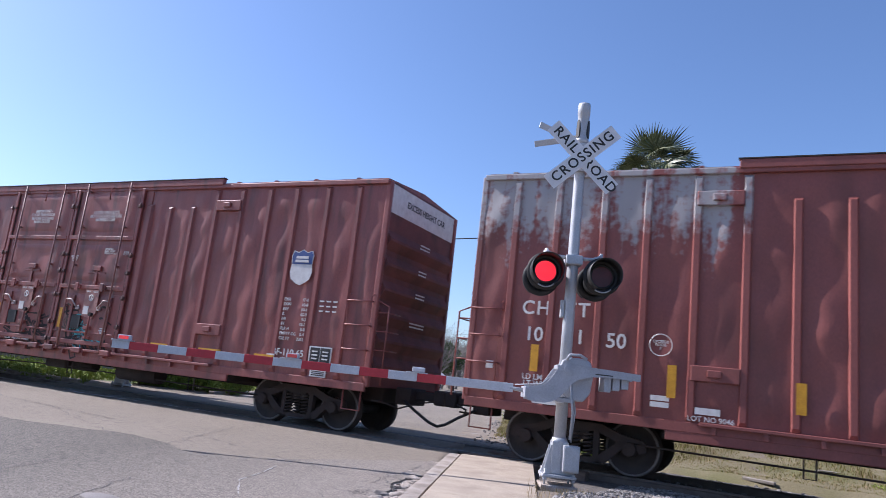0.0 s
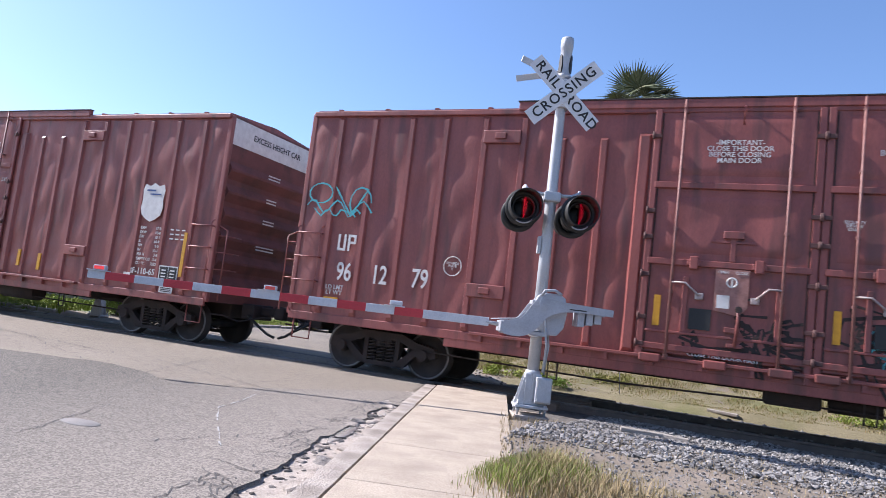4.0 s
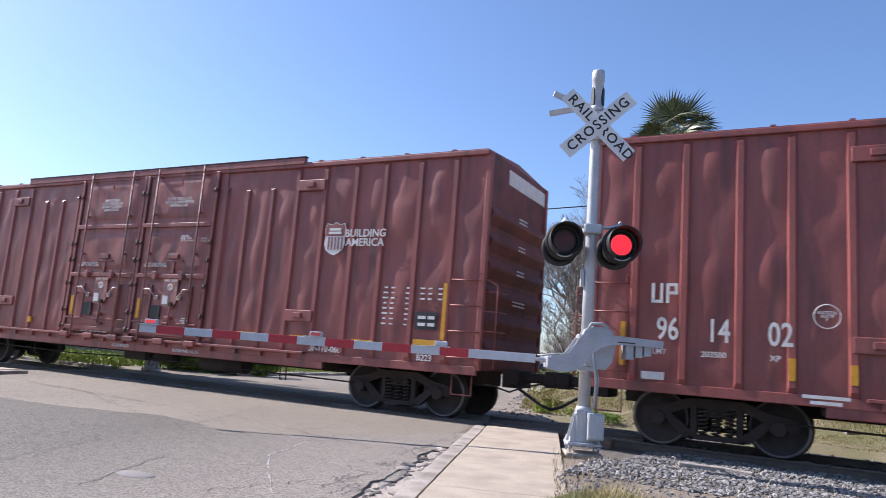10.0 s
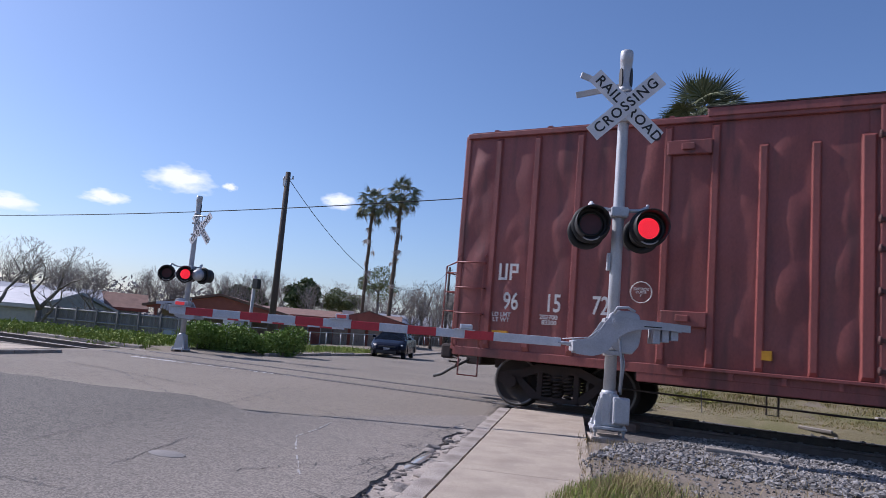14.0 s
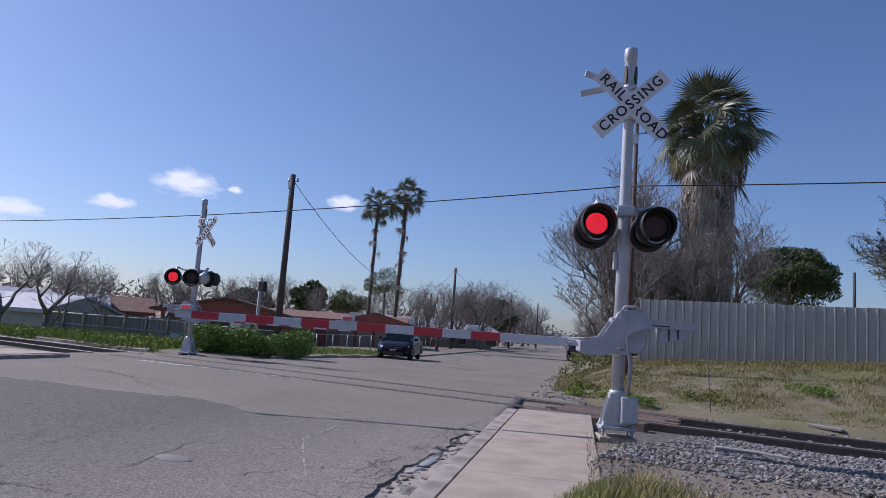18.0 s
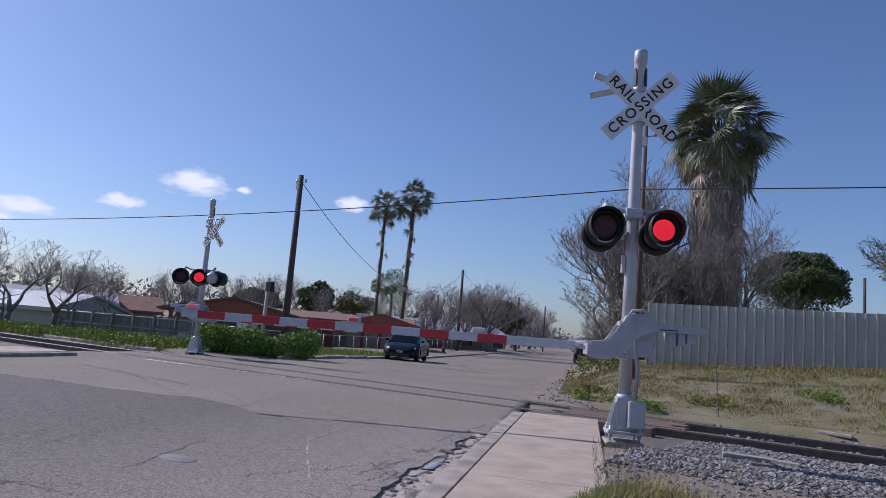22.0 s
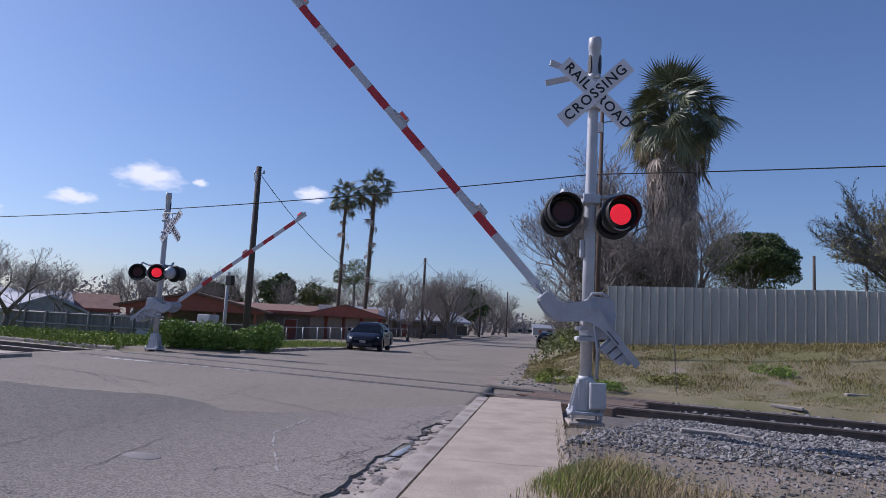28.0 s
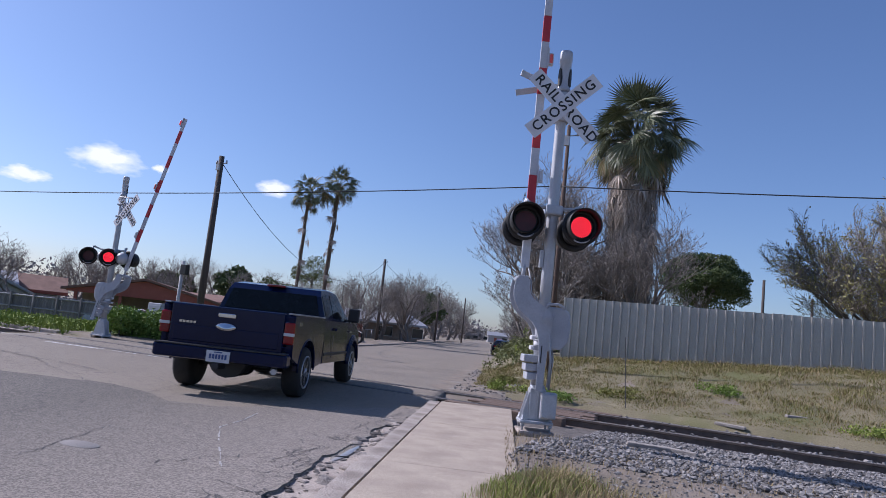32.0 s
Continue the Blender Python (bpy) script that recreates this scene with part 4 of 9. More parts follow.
    box(bm, cx - 0.013, cx + 0.013, y - 0.093, y - 0.086, 2.21, 2.31)
    part("mark", bm, M_LETTER, door, "round white mark")
    bm = B()
    rod(bm, (cx + 0.12, y - 0.15, 1.86), (cx + 0.12, y - 0.07, 1.86), 0.05, None, 10)
    part("lock_hub", bm, M_UNDER, door)
    bm = B()
    tube(bm, [(cx + 0.12, y - 0.13, 1.86), (cx + 0.12, y - 0.13, 1.7), (cx + 0.1, y - 0.12, 1.3)], 0.022)
    box(bm, cx - 0.06, cx + 0.16, y - 0.12, y - 0.05, 1.5, 1.58, 0.01)
    box(bm, cx - 0.02, cx + 0.2, y - 0.12, y - 0.05, 1.28, 1.34, 0.01)
    part("door_lever", bm, paint, door)
    for xa, xb in ((x0 + 0.44, x0 + 0.86), (x1 - 0.42, x1 - 0.78)):
        bm = B()
        tube(bm, [(xa, y - 0.12, 2.2), (0.5 * (xa + xb), y - 0.13, 2.2), (xb, y - 0.12, 2.02)], 0.018)
        box(bm, xb - 0.06, xb + 0.06, y - 0.1, y - 0.05, 1.96, 2.06, 0.01)
        part("rod_arm", bm, M_WORN, door, "rod handle worn to bright metal")
    bm = B()
    box(bm, x0 + 0.1, x1 - 0.1, y - 0.075, y - 0.045, 1.40, 1.44, 0.008)
    box(bm, cx - 0.7, cx - 0.62, y - 0.08, y - 0.045, 1.44, 2.3, 0.008)
    box(bm, cx + 0.62, cx + 0.7, y - 0.08, y - 0.045, 1.44, 2.3, 0.008)
    part("lower_brace", bm, paint, door)
    bm = B()
    box(bm, cx - 0.34, cx + 0.3, y - 0.07, y - 0.046, 2.86, 2.9, 0.006)
    box(bm, cx - 0.06, cx + 0.02, y - 0.075, y - 0.046, 2.58, 2.98, 0.006)
    box(bm, cx - 0.17, cx + 0.13, y - 0.1, y - 0.046, 2.93, 3.05, 0.012)
    part("centre_catch", bm, paint, door)
    for xx in (x0 + 0.75, x1 - 0.75):
        bm = B()
        box(bm, xx - 0.1, xx + 0.1, y - 0.13, y - 0.06, 2.47, 2.57, 0.012)
        box(bm, xx - 0.06, xx + 0.06, y - 0.15, y - 0.12, 2.42, 2.62, 0.012)
        part("rod_keeper", bm, paint, door)
    bm = B()
    box(bm, cx - 0.58, cx - 0.26, y - 0.085, y - 0.066, 1.5, 1.82)
    part("data_card", bm, M_BLACK, door, "small dark instruction card")
    bm = B()
    box(bm, x0 + 0.2, x0 + 0.3, y - 0.062, y - 0.05, 1.5, 1.98)
    part("reflector", bm, M_YELLOW, door, "yellow reflective strip")
    return door


def truck(car, cx, name="truck"):
    t = part(name, B(), M_UNDER, car, "black four-wheel freight truck with coil springs")
    t.matrix_basis = pose(cx, 0, 0)
    for s in (-1, 1):
        y = s * 1.0
        bm = B()
        # arched top chord, slanting arms, columns and spring seat, with open windows between
        for poly in ([(-1.16, 0.44), (-1.13, 0.61), (-0.74, 0.68), (-0.42, 0.81), (0.42, 0.81), (0.74, 0.68), (1.13, 0.61), (1.16, 0.44), (1.04, 0.40), (0.98, 0.50), (0.70, 0.54), (0.36, 0.67), (-0.36, 0.67), (-0.70, 0.54), (-0.98, 0.50), (-1.04, 0.40)],
                     [(-0.84, 0.52), (-0.70, 0.55), (-0.36, 0.28), (-0.34, 0.17), (-0.50, 0.19)], [(0.84, 0.52), (0.50, 0.19), (0.34, 0.17), (0.36, 0.28), (0.70, 0.55)],
                     [(-0.42, 0.17), (-0.40, 0.25), (0.40, 0.25), (0.42, 0.17)]):
            prism(bm, poly, 0.12, pose(0, y - 0.06, 0))
        for x in (-0.34, 0.34):
            box(bm, x - 0.05, x + 0.05, y - 0.065, y + 0.065, 0.2, 0.72, 0.01)
        for x in (-0.89, 0.89):
            rod(bm, (x, y - s * 0.05, 0.46), (x, y + s * 0.13, 0.46), 0.13, 0.11, 14)
        part("side_frame", bm, M_UNDER, t)
        for x in (-0.2, 0.0, 0.2):
            bm = B()
            tube(bm, [(x + 0.07 * math.cos(k * 0.9), y + s * 0.03 + 0.07 * math.sin(k * 0.9), 0.25 + 0.41 * k / 45) for k in range(46)], 0.019, 5)
            part("spring", bm, M_WHEEL, t)
    bm = B()
    box(bm, -0.2, 0.2, -1.05, 1.05, 0.52, 0.78, 0.03)
    part("bolster", bm, M_UNDER, t)
    sets = []
    for x in (-0.89, 0.89):
        bm = B()
        rod(bm, (0, -1.05, 0), (0, 1.05, 0), 0.085, None, 12)
        w = part("wheelset", bm, M_WHEEL, t)
        w.matrix_basis = pose(x, 0, 0.457)
        for s in (-1, 1):
            bm = B()
            prof = [(0.11, -0.09), (0.14, -0.07), (0.36, -0.02), (0.40, -0.065), (0.455, -0.065), (0.457, 0.06), (0.485, 0.07), (0.48, 0.095), (0.38, 0.09), (0.34, 0.03), (0.12, 0.07)]
            lathe(bm, prof, pose(0, s * 0.755, 0, 90 * s, 0, 0), 28)
            ob = part("wheel", bm, M_WHEEL, w)
            bm = B()
            ring(bm, (0, 0, 0), 0.405, 0.45, s * 0.824, s * 0.812, 28)
            part("rim", bm, M_TREAD, w)
        sets.append(w)
    return sets


def boxcar(label, paint, seed, end_white, group="boxcars of the train", upright=False):
    """A long high freight car: ribbed sides, plug doors, roof, ribbed ends, ladders, underframe, trucks."""
    car = thing("boxcar", label, "boxcar", group)
    wheels = []
    bm = B()
    box(bm, 0.04, CAR_L - 0.04, -HALF + 0.06, HALF - 0.06, 0.96, 4.95)
    part("body_core", bm, paint, car)
    for bay in side_skin(paint, seed):
        part("side_sheet", bay, None, car)
        part("side_sheet", bay, None, car).matrix_basis = ROT
    sound = M_FADED if paint is M_PEEL else paint
    long_post, short_post, wide_post = post_mesh(1.0, 4.93, paint), post_mesh(1.0, 4.55, sound), post_mesh(1.0, 4.62, sound, 0.11, 0.075)
    for near in (True, False):
        m0 = Matrix.Identity(4) if near else ROT
        for mesh, xs in ((long_post, POSTS), (short_post, SHORT_POSTS), (wide_post, (6.58,))):
            for x in xs:
                for xx in (x, CAR_L - x):
                    part("side_post", mesh, None, car).matrix_basis = m0 @ pose(xx, -HALF, 0)
    leaf = door_leaf(car, 6.74, 9.17, sound, seed)
    leaf2 = door_leaf(car, 9.23, 11.62, sound, seed + 4.0)
    for xa, xb in ((6.58, 6.735), (9.172, 9.228), (11.625, 11.88)):
        bm = B()
        box(bm, xa, xb, -HALF - 0.022, -HALF + 0.05, 1.0, 4.97, 0.006)
        part("door_jamb", bm, sound, car)
    for d in (leaf, leaf2):
        o = part("door", d.data, None, car)
        o.matrix_basis = ROT
    for x in (0.0, CAR_L):
        for s in (-1, 1):
            bm = B()
            box(bm, x - 0.06, x + 0.06, s * (HALF - 0.03) - 0.05, s * (HALF - 0.03) + 0.05, 0.95, 5.02, 0.02)
            part("corner_post", bm, paint, car)
    # eaves, roof, raised middle
    for s in (-1, 1):
        y = s * (HALF + 0.012)
        bm = B()
        box(bm, 0.0, CAR_L, y - 0.05, y + 0.05, 4.95, 5.05, 0.015)
        part("eave", bm, paint, car)
        bm = B()
        box(bm, 4.35, CAR_L - 4.35, y - 0.075, y + 0.03, 5.02, 5.17, 0.015)
        part("door_header", bm, sound, car)
        # thin black strip along the top of the header
        bm = B()
        box(bm, 4.33, CAR_L - 4.33, y - 0.085, y + 0.03, 5.17, 5.19)
        part("roof_edge", bm, M_UNDER, car, "thin black strip along the roof edge")
    bm = B()
    outline = [(-HALF, 5.03), (HALF, 5.03), (HALF, 5.08), (0, 5.19), (-HALF, 5.08)]
    prism(bm, outline, CAR_L - 0.1, pose(CAR_L - 0.05, 0, 0, 0, 0, 90))
    for k in range(17):
        x = 0.6 + k * 1.07
        prism(bm, [(-HALF, 5.07), (HALF, 5.07), (HALF, 5.11), (0, 5.22), (-HALF, 5.11)], 0.08, pose(x, 0, 0, 0, 0, 90))
    part("roof", bm, paint, car)
    # side sill and door track
    for s in (-1, 1):
        y = s * HALF
        bm = B()
        box(bm, 0.0, CAR_L, y - 0.03, y + 0.03, 0.86, 1.02, 0.012)
        part("side_sill", bm, sound, car)
        bm = B()
        box(bm, 3.4, CAR_L - 3.4, y - 0.025, y + 0.025, 0.72, 0.88, 0.012)
        part("lower_sill", bm, sound, car)
    for s in (-1, 1):
        bm = B()
        y = s * (HALF + 0.06)
        box(bm, 3.9, 14.6, y - 0.06, y + 0.06, 0.98, 1.035, 0.01)
        for k in range(15):
            x = 4.1 + k * 0.72
            box(bm, x - 0.03, x + 0.03, y - 0.05, y + 0.04, 0.88, 0.99)
        part("door_track", bm, sound, car)
    for x in (6.95, 7.9, 8.8, 9.4, 10.4, 11.4):
        bm = B()
        box(bm, x - 0.16, x + 0.16, -HALF - 0.17, -HALF - 0.05, 0.93, 1.06, 0.02)
        rod(bm, (x - 0.1, -HALF - 0.12, 0.97), (x + 0.1, -HALF - 0.12, 0.97), 0.05)
        part("door_roller", bm, sound, car)
    # jacking bays with brackets top and bottom
    for x in (3.72, CAR_L - 4.46):
        for z in (4.54, 1.76):
            bm = B()
            box(bm, x + 0.02, x + 0.72, -HALF - 0.085, -HALF + 0.0, z - 0.12, z + 0.12, 0.015)
            box(bm, x + 0.26, x + 0.46, -HALF - 0.13, -HALF - 0.08, z - 0.05, z + 0.06, 0.012)
            part("jacking_bracket", bm, paint, car)
    # ends with horizontal ribs
    for x, s in ((0.0, -1), (CAR_L, 1)):
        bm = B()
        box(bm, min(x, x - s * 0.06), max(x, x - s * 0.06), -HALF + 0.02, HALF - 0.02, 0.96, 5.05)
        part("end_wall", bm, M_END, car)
        for k in range(6):
            z = 1.35 + k * 0.5
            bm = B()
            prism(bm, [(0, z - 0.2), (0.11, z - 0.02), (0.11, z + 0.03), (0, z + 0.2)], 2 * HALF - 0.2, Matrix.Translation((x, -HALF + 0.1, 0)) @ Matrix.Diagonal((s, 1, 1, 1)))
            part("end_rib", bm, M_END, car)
        if end_white:
            bm = B()
            lo, hi = (4.42, 5.0) if end_white == 1 else (4.62, 4.92)
            y0 = -HALF + 0.06 if end_white == 1 else -0.6
            box(bm, min(x, x + s * 0.012), max(x, x + s * 0.012), y0, HALF - 0.08, lo, hi)
            ob = part("warning_panel", bm, M_LETTER, car, "white painted band high on the end")
            if end_white == 1 and s > 0:
                words("EXCESS HEIGHT CAR", 0.19, M_BLACK, car, pose(x + 0.016, 0.1, 4.72, 90, 0, 90))
        if s > 0:
            for z, w in ((3.98, 2.2), (3.42, 1.8), (2.92, 2.0), (2.3, 3.2)):
                for k in range(2):
                    bm = B()
                    box(bm, x + 0.115, x + 0.118, -0.1 * w, 0.1 * w, z - k * 0.07, z - k * 0.07 + 0.03)
                    part("lettering", bm, M_LETTER, car)
        bm = B()
        for k in range(4):
            z = 1.16 + k * 0.47
            xa, xb = (x - 0.56, x - 0.02) if s > 0 else (x + 0.02, x + 0.56)
            tube(bm, [(xa, -HALF - 0.01, z), (xa, -HALF - 0.12, z), (xb, -HALF - 0.12, z), (xb, -HALF - 0.01, z)], 0.014)
        for xx in (x - s * 0.56, x - s * 0.02):
            tube(bm, [(xx, -HALF - 0.02, 1.02), (xx, -HALF - 0.1, 1.08), (xx, -HALF - 0.1, 2.66), (xx, -HALF - 0.02, 2.72)], 0.012)
        part("ladder", bm, paint, car)
        bm = B()
        for k in range(4):
            z = 1.3 + k * 0.36
            tube(bm, [(x, -HALF + 0.05, z), (x + s * 0.3, -HALF + 0.05, z), (x + s * 0.3, -HALF + 0.5, z)], 0.014)
        tube(bm, [(x + s * 0.3, -HALF + 0.05, 1.0), (x + s * 0.3, -HALF + 0.05, 2.5), (x, -HALF + 0.05, 2.62)], 0.018)
        part("end_ladder", bm, paint, car)
        bm = B()
        tube(bm, [(x - s * 0.1, -HALF + 0.05, 0.95), (x - s * 0.1, -HALF + 0.05, 0.5), (x - s * 0.5, -HALF + 0.05, 0.5), (x - s * 0.5, -HALF + 0.05, 0.95)], 0.018)
        part("sill_step", bm, paint, car)
        # coupler, draft gear, uncoupling lever, hoses
        bm = B()
        box(bm, min(x, x + s * 0.35), max(x, x + s * 0.35), -0.35, 0.35, 0.66, 1.0, 0.03)
        box(bm, min(x + s * 0.3, x + s * 0.85), max(x + s * 0.3, x + s * 0.85), -0.09, 0.09, 0.78, 0.96, 0.03)
        box(bm, min(x + s * 0.78, x + s * 1.05), max(x + s * 0.78, x + s * 1.05), -0.19, 0.19, 0.72, 1.02, 0.05)
        part("coupler", bm, M_UNDER, car)
        bm = B()
        tube(bm, [(x + s * 0.25, -0.4, 0.74), (x + s * 0.6, -0.45, 0.55), (x + s * 0.85, -0.42, 0.40), (x + s * 1.04, -0.4, 0.34)], 0.03)
        part("air_hose", bm, M_BLACK, car)
        bm = B()
        tube(bm, [(x + s * 0.12, -1.45, 0.72), (x + s * 0.14, -1.1, 0.70), (x + s * 0.35, -0.8, 0.6), (x + s * 0.5, -0.3, 0.72), (x + s * 0.85, -0.1, 0.8)], 0.017)
        part("uncoupling_lever", bm, M_UNDER, car)
    # underframe
    bm = B()
    box(bm, 0.3, CAR_L - 0.3, -0.35, 0.35, 0.64, 0.97, 0.02)
    for k in range(9):
        x = 3.4 + k * 1.45
        box(bm, x - 0.05, x + 0.05, -HALF + 0.05, HALF - 0.05, 0.74, 0.96)
    part("centre_sill", bm, M_UNDER, car)
    bm = B()
    rod(bm, (11.2, -0.95, 0.62), (12.5, -0.95, 0.62), 0.2, None, 14)
    part("air_reservoir", bm, M_UNDER, car)
    bm = B()
    box(bm, 8.6, 9.4, -1.15, -0.75, 0.5, 0.82, 0.05)
    rod(bm, (9.5, -0.9, 0.62), (10.2, -0.9, 0.62), 0.13, None, 10)
    part("brake_valve", bm, M_UNDER, car)
    bm = B()
    tube(bm, [(2.8, -1.05, 0.55), (6.5, -1.1, 0.5), (9.0, -1.05, 0.56), (15.6, -1.1, 0.5)], 0.018)
    for x in (5.3, 9.9, 13.9):
        tube(bm, [(x, -HALF + 0.1, 0.86), (x, -HALF + 0.12, 0.42), (x + 0.16, -HALF + 0.12, 0.42), (x + 0.16, -HALF + 0.1, 0.86)], 0.017)
    part("brake_rod", bm, M_UNDER, car)
    for cx in (1.89, CAR_L - 1.89):
        wheels += truck(car, cx)
    # reflectors along the sill line
    flat = ((0.95, 0.3, 1.22, 1.36), (5.3, 0.14, 1.22, 1.36), (13.0, 0.5, 1.22, 1.36), (14.5, 0.6, 1.22, 1.36), (16.0, 0.5, 1.22, 1.36))
    tall = ((0.52, 0.09, 1.25, 1.95), (2.97, 0.09, 1.2, 1.52), (3.75, 0.09, 1.2, 1.48), (5.19, 0.1, 1.2, 1.6), (5.91, 0.1, 1.2, 1.6), (12.45, 0.1, 1.25, 1.65), (13.2, 0.1, 1.2, 1.6))
    for x, w, z0, z1 in tall if upright else () if paint is M_PEEL else flat:
        bm = B()
        box(bm, x - w / 2, x + w / 2, -HALF - 0.075, -HALF - 0.024, z0, z1)
        part("reflector", bm, M_YELLOW, car, "yellow reflective strip")
    return car, wheels


def on_side(x, z, out=0.045):
    """The pose of writing on the near side."""
    return pose(x, -HALF - out, z, 90, 0, 0)


def bars(car, rows, material=M_LETTER, name="lettering", out=0.05):
    """Small writing too faint to read, as plain bars: x, z, width, height."""
    bm = B()
    for x, z, w, h in rows:
        box(bm, x - w / 2, x + w / 2, -HALF - out - 0.003, -HALF - out + 0.001, z - h / 2, z + h / 2)
    part(name, bm, material, car)


def shield(car, x, z, s, striped, wavy=0.06, field=True, ink=None):
    """A plain two-colour shield badge."""
    pts = [(-0.5, 0.42), (-0.42, 0.62), (-0.2, 0.55), (0, 0.66), (0.2, 0.55), (0.42, 0.62), (0.5, 0.42), (0.46, 0.1), (0.5, -0.2), (0.42, -0.45), (0.2, -0.6), (0, -0.68), (-0.2, -0.6), (-0.42, -0.45), (-0.5, -0.2), (-0.46, 0.1)]
    bm = B()
    prism(bm, [(a * s, b * s) for a, b in pts], 0.004, pose(x, -HALF - wavy, z))
    part("badge", bm, M_LETTER, car, "white shield badge")
    if not field:
        bars(car, [(x - 0.12 * s, z + 0.4 * s, 0.4 * s, 0.06 * s), (x + 0.1 * s, z + 0.27 * s, 0.5 * s, 0.05 * s)], M_BLUE, out=wavy + 0.003)
        return
    bm = B()
    top = [(-0.47, 0.42), (-0.40, 0.585), (-0.2, 0.52), (0, 0.63), (0.2, 0.52), (0.40, 0.585), (0.47, 0.42), (0.44, 0.1), (-0.44, 0.1)]
    prism(bm, [(a * s, b * s) for a, b in top], 0.004, pose(x, -HALF - wavy - 0.006, z))
    if striped:
        for k in range(5):
            c = -0.32 + k * 0.16
            prism(bm, [(c * s, 0.06 * s), ((c + 0.07) * s, 0.06 * s), ((c + 0.07) * s, -0.45 * s), (c * s, -0.45 * s)], 0.004, pose(x, -HALF - wavy - 0.006, z))
    part("badge_field", bm, ink or M_BLUE, car, "darker field of the badge")
    bars(car, [(x, z + 0.36 * s, 0.55 * s, 0.10 * s), (x, z + 0.22 * s, 0.6 * s, 0.10 * s)], M_LETTER, out=wavy + 0.011)


def door_words(car, k=1.0, old=False):
    words("-IMPORTANT-\nCLOSE THIS DOOR\nBEFORE CLOSING\nMAIN DOOR", 0.112 * k, M_LETTER, car, on_side(8.02, 4.3, 0.096))
    words("CLOSE AND LOCK\nBOTH DOORS BEFORE\nMOVING CAR", 0.112 * k, M_LETTER, car, on_side(10.45, 4.3, 0.096))
    if old:
        for x in (7.45, 9.9):
            words("DO NOT USE FORKLIFT\nTRUCK TO OPEN DOORS", 0.068, M_LETTER, car, on_side(x, 2.78, 0.096))
    else:
        words("SECURITY\nDEVICE\nONLY", 0.062, M_LETTER, car, on_side(9.62, 3.22, 0.096))
    words("OPENING\nMAIN  W 8-0\nTOTAL W 16-0", 0.064, M_LETTER, car, on_side(10.66, 3.42, 0.096), align="LEFT")
    words("H 12-9\nH 12-9", 0.064, M_LETTER, car, on_side(11.42, 3.38, 0.096))
    words("CLOSE THIS DOOR FIRST", 0.09, M_LETTER, car, on_side(8.0, 1.12, 0.085))
    bars(car, [(11.1, 1.55, 0.18, 0.028), (11.1, 1.5, 0.22, 0.028), (11.1, 1.45, 0.12, 0.028)], out=0.096)


def circle_plate(car, x, z):
    bm = B()
    ring(bm, (x, -HALF - 0.06, z), 0.165, 0.178, -0.002, 0.002, 28)
    part("lettering", bm, M_LETTER, car)
    words("EXCEEDS\nPLATE\nF", 0.06, M_LETTER, car, on_side(x, z, 0.06))


def data_rows(car, x, z, n, two=True):
    rows = []
    for k in range(n):
        rows.append((x - 0.2, z - k * 0.1, 0.07 + 0.03 * (k % 3), 0.03))
        rows.append((x - 0.04, z - k * 0.1, 0.09 - 0.02 * (k % 2), 0.03))
        rows.append((x + 0.3, z - k * 0.1, 0.08 + 0.02 * (k % 2), 0.03))
    if two:
        for k in range(3):
            rows += [(x + 0.62, z - k * 0.1, 0.1, 0.03), (x + 0.78, z - k * 0.1, 0.08, 0.03), (x + 1.0, z - k * 0.1, 0.09, 0.03)]
    bars(car, rows)


def dimensions(car, x, z):
    """The stencilled dimensions of the car, row by row."""
    for k, (what, size) in enumerate((("EXH", "17-0"), ("EXW", "10-8"), ("EW", "10-1"), ("IL", "60-9"), ("IW", "9-3"), ("IH", "13-1"), ("FLR H", "3-8"), ("EMPTY CG", "5-4"), ("CU. FT.", "7352"))):
        words(what, 0.088, M_LETTER, car, on_side(x, z - k * 0.1, 0.052), align="LEFT")
        words(size, 0.088, M_LETTER, car, on_side(x + 0.62, z - k * 0.1, 0.052), align="RIGHT")
    bars(car, [(x + 0.95 + 0.16 * (i % 3), z - 0.1 * (i // 3), 0.1, 0.028) for i in range(9)], out=0.05)


def number(car, text, x, z, h=0.34):
    """Tall narrow painted numerals."""
    words(text, h / 0.69, M_LETTER, car, on_side(x, z, 0.055) @ Matrix.Diagonal((0.7, 1, 1, 1)))


def initials(car, x, z, h=0.32):
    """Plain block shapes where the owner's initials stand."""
    bm = B()
    w, t = h * 0.56, h * 0.15
    for dx in (0, w - t):
        box(bm, x + dx, x + dx + t, -HALF - 0.052, -HALF - 0.047, z - h / 2, z + h / 2)
    box(bm, x + t, x + w - t, -HALF - 0.052, -HALF - 0.047, z - h / 2, z - h / 2 + t)
    x += w * 1.25
    box(bm, x, x + t, -HALF - 0.052, -HALF - 0.047, z - h / 2, z + h / 2)
    box(bm, x + t, x + w, -HALF - 0.052, -HALF - 0.047, z + h / 2 - t, z + h / 2)
    box(bm, x + t, x + w, -HALF - 0.052, -HALF - 0.047, z - 0.02, z - 0.02 + t)
    box(bm, x + w - t, x + w, -HALF - 0.052, -HALF - 0.047, z - 0.02 + t, z + h / 2 - t)
    part("lettering", bm, M_LETTER, car)


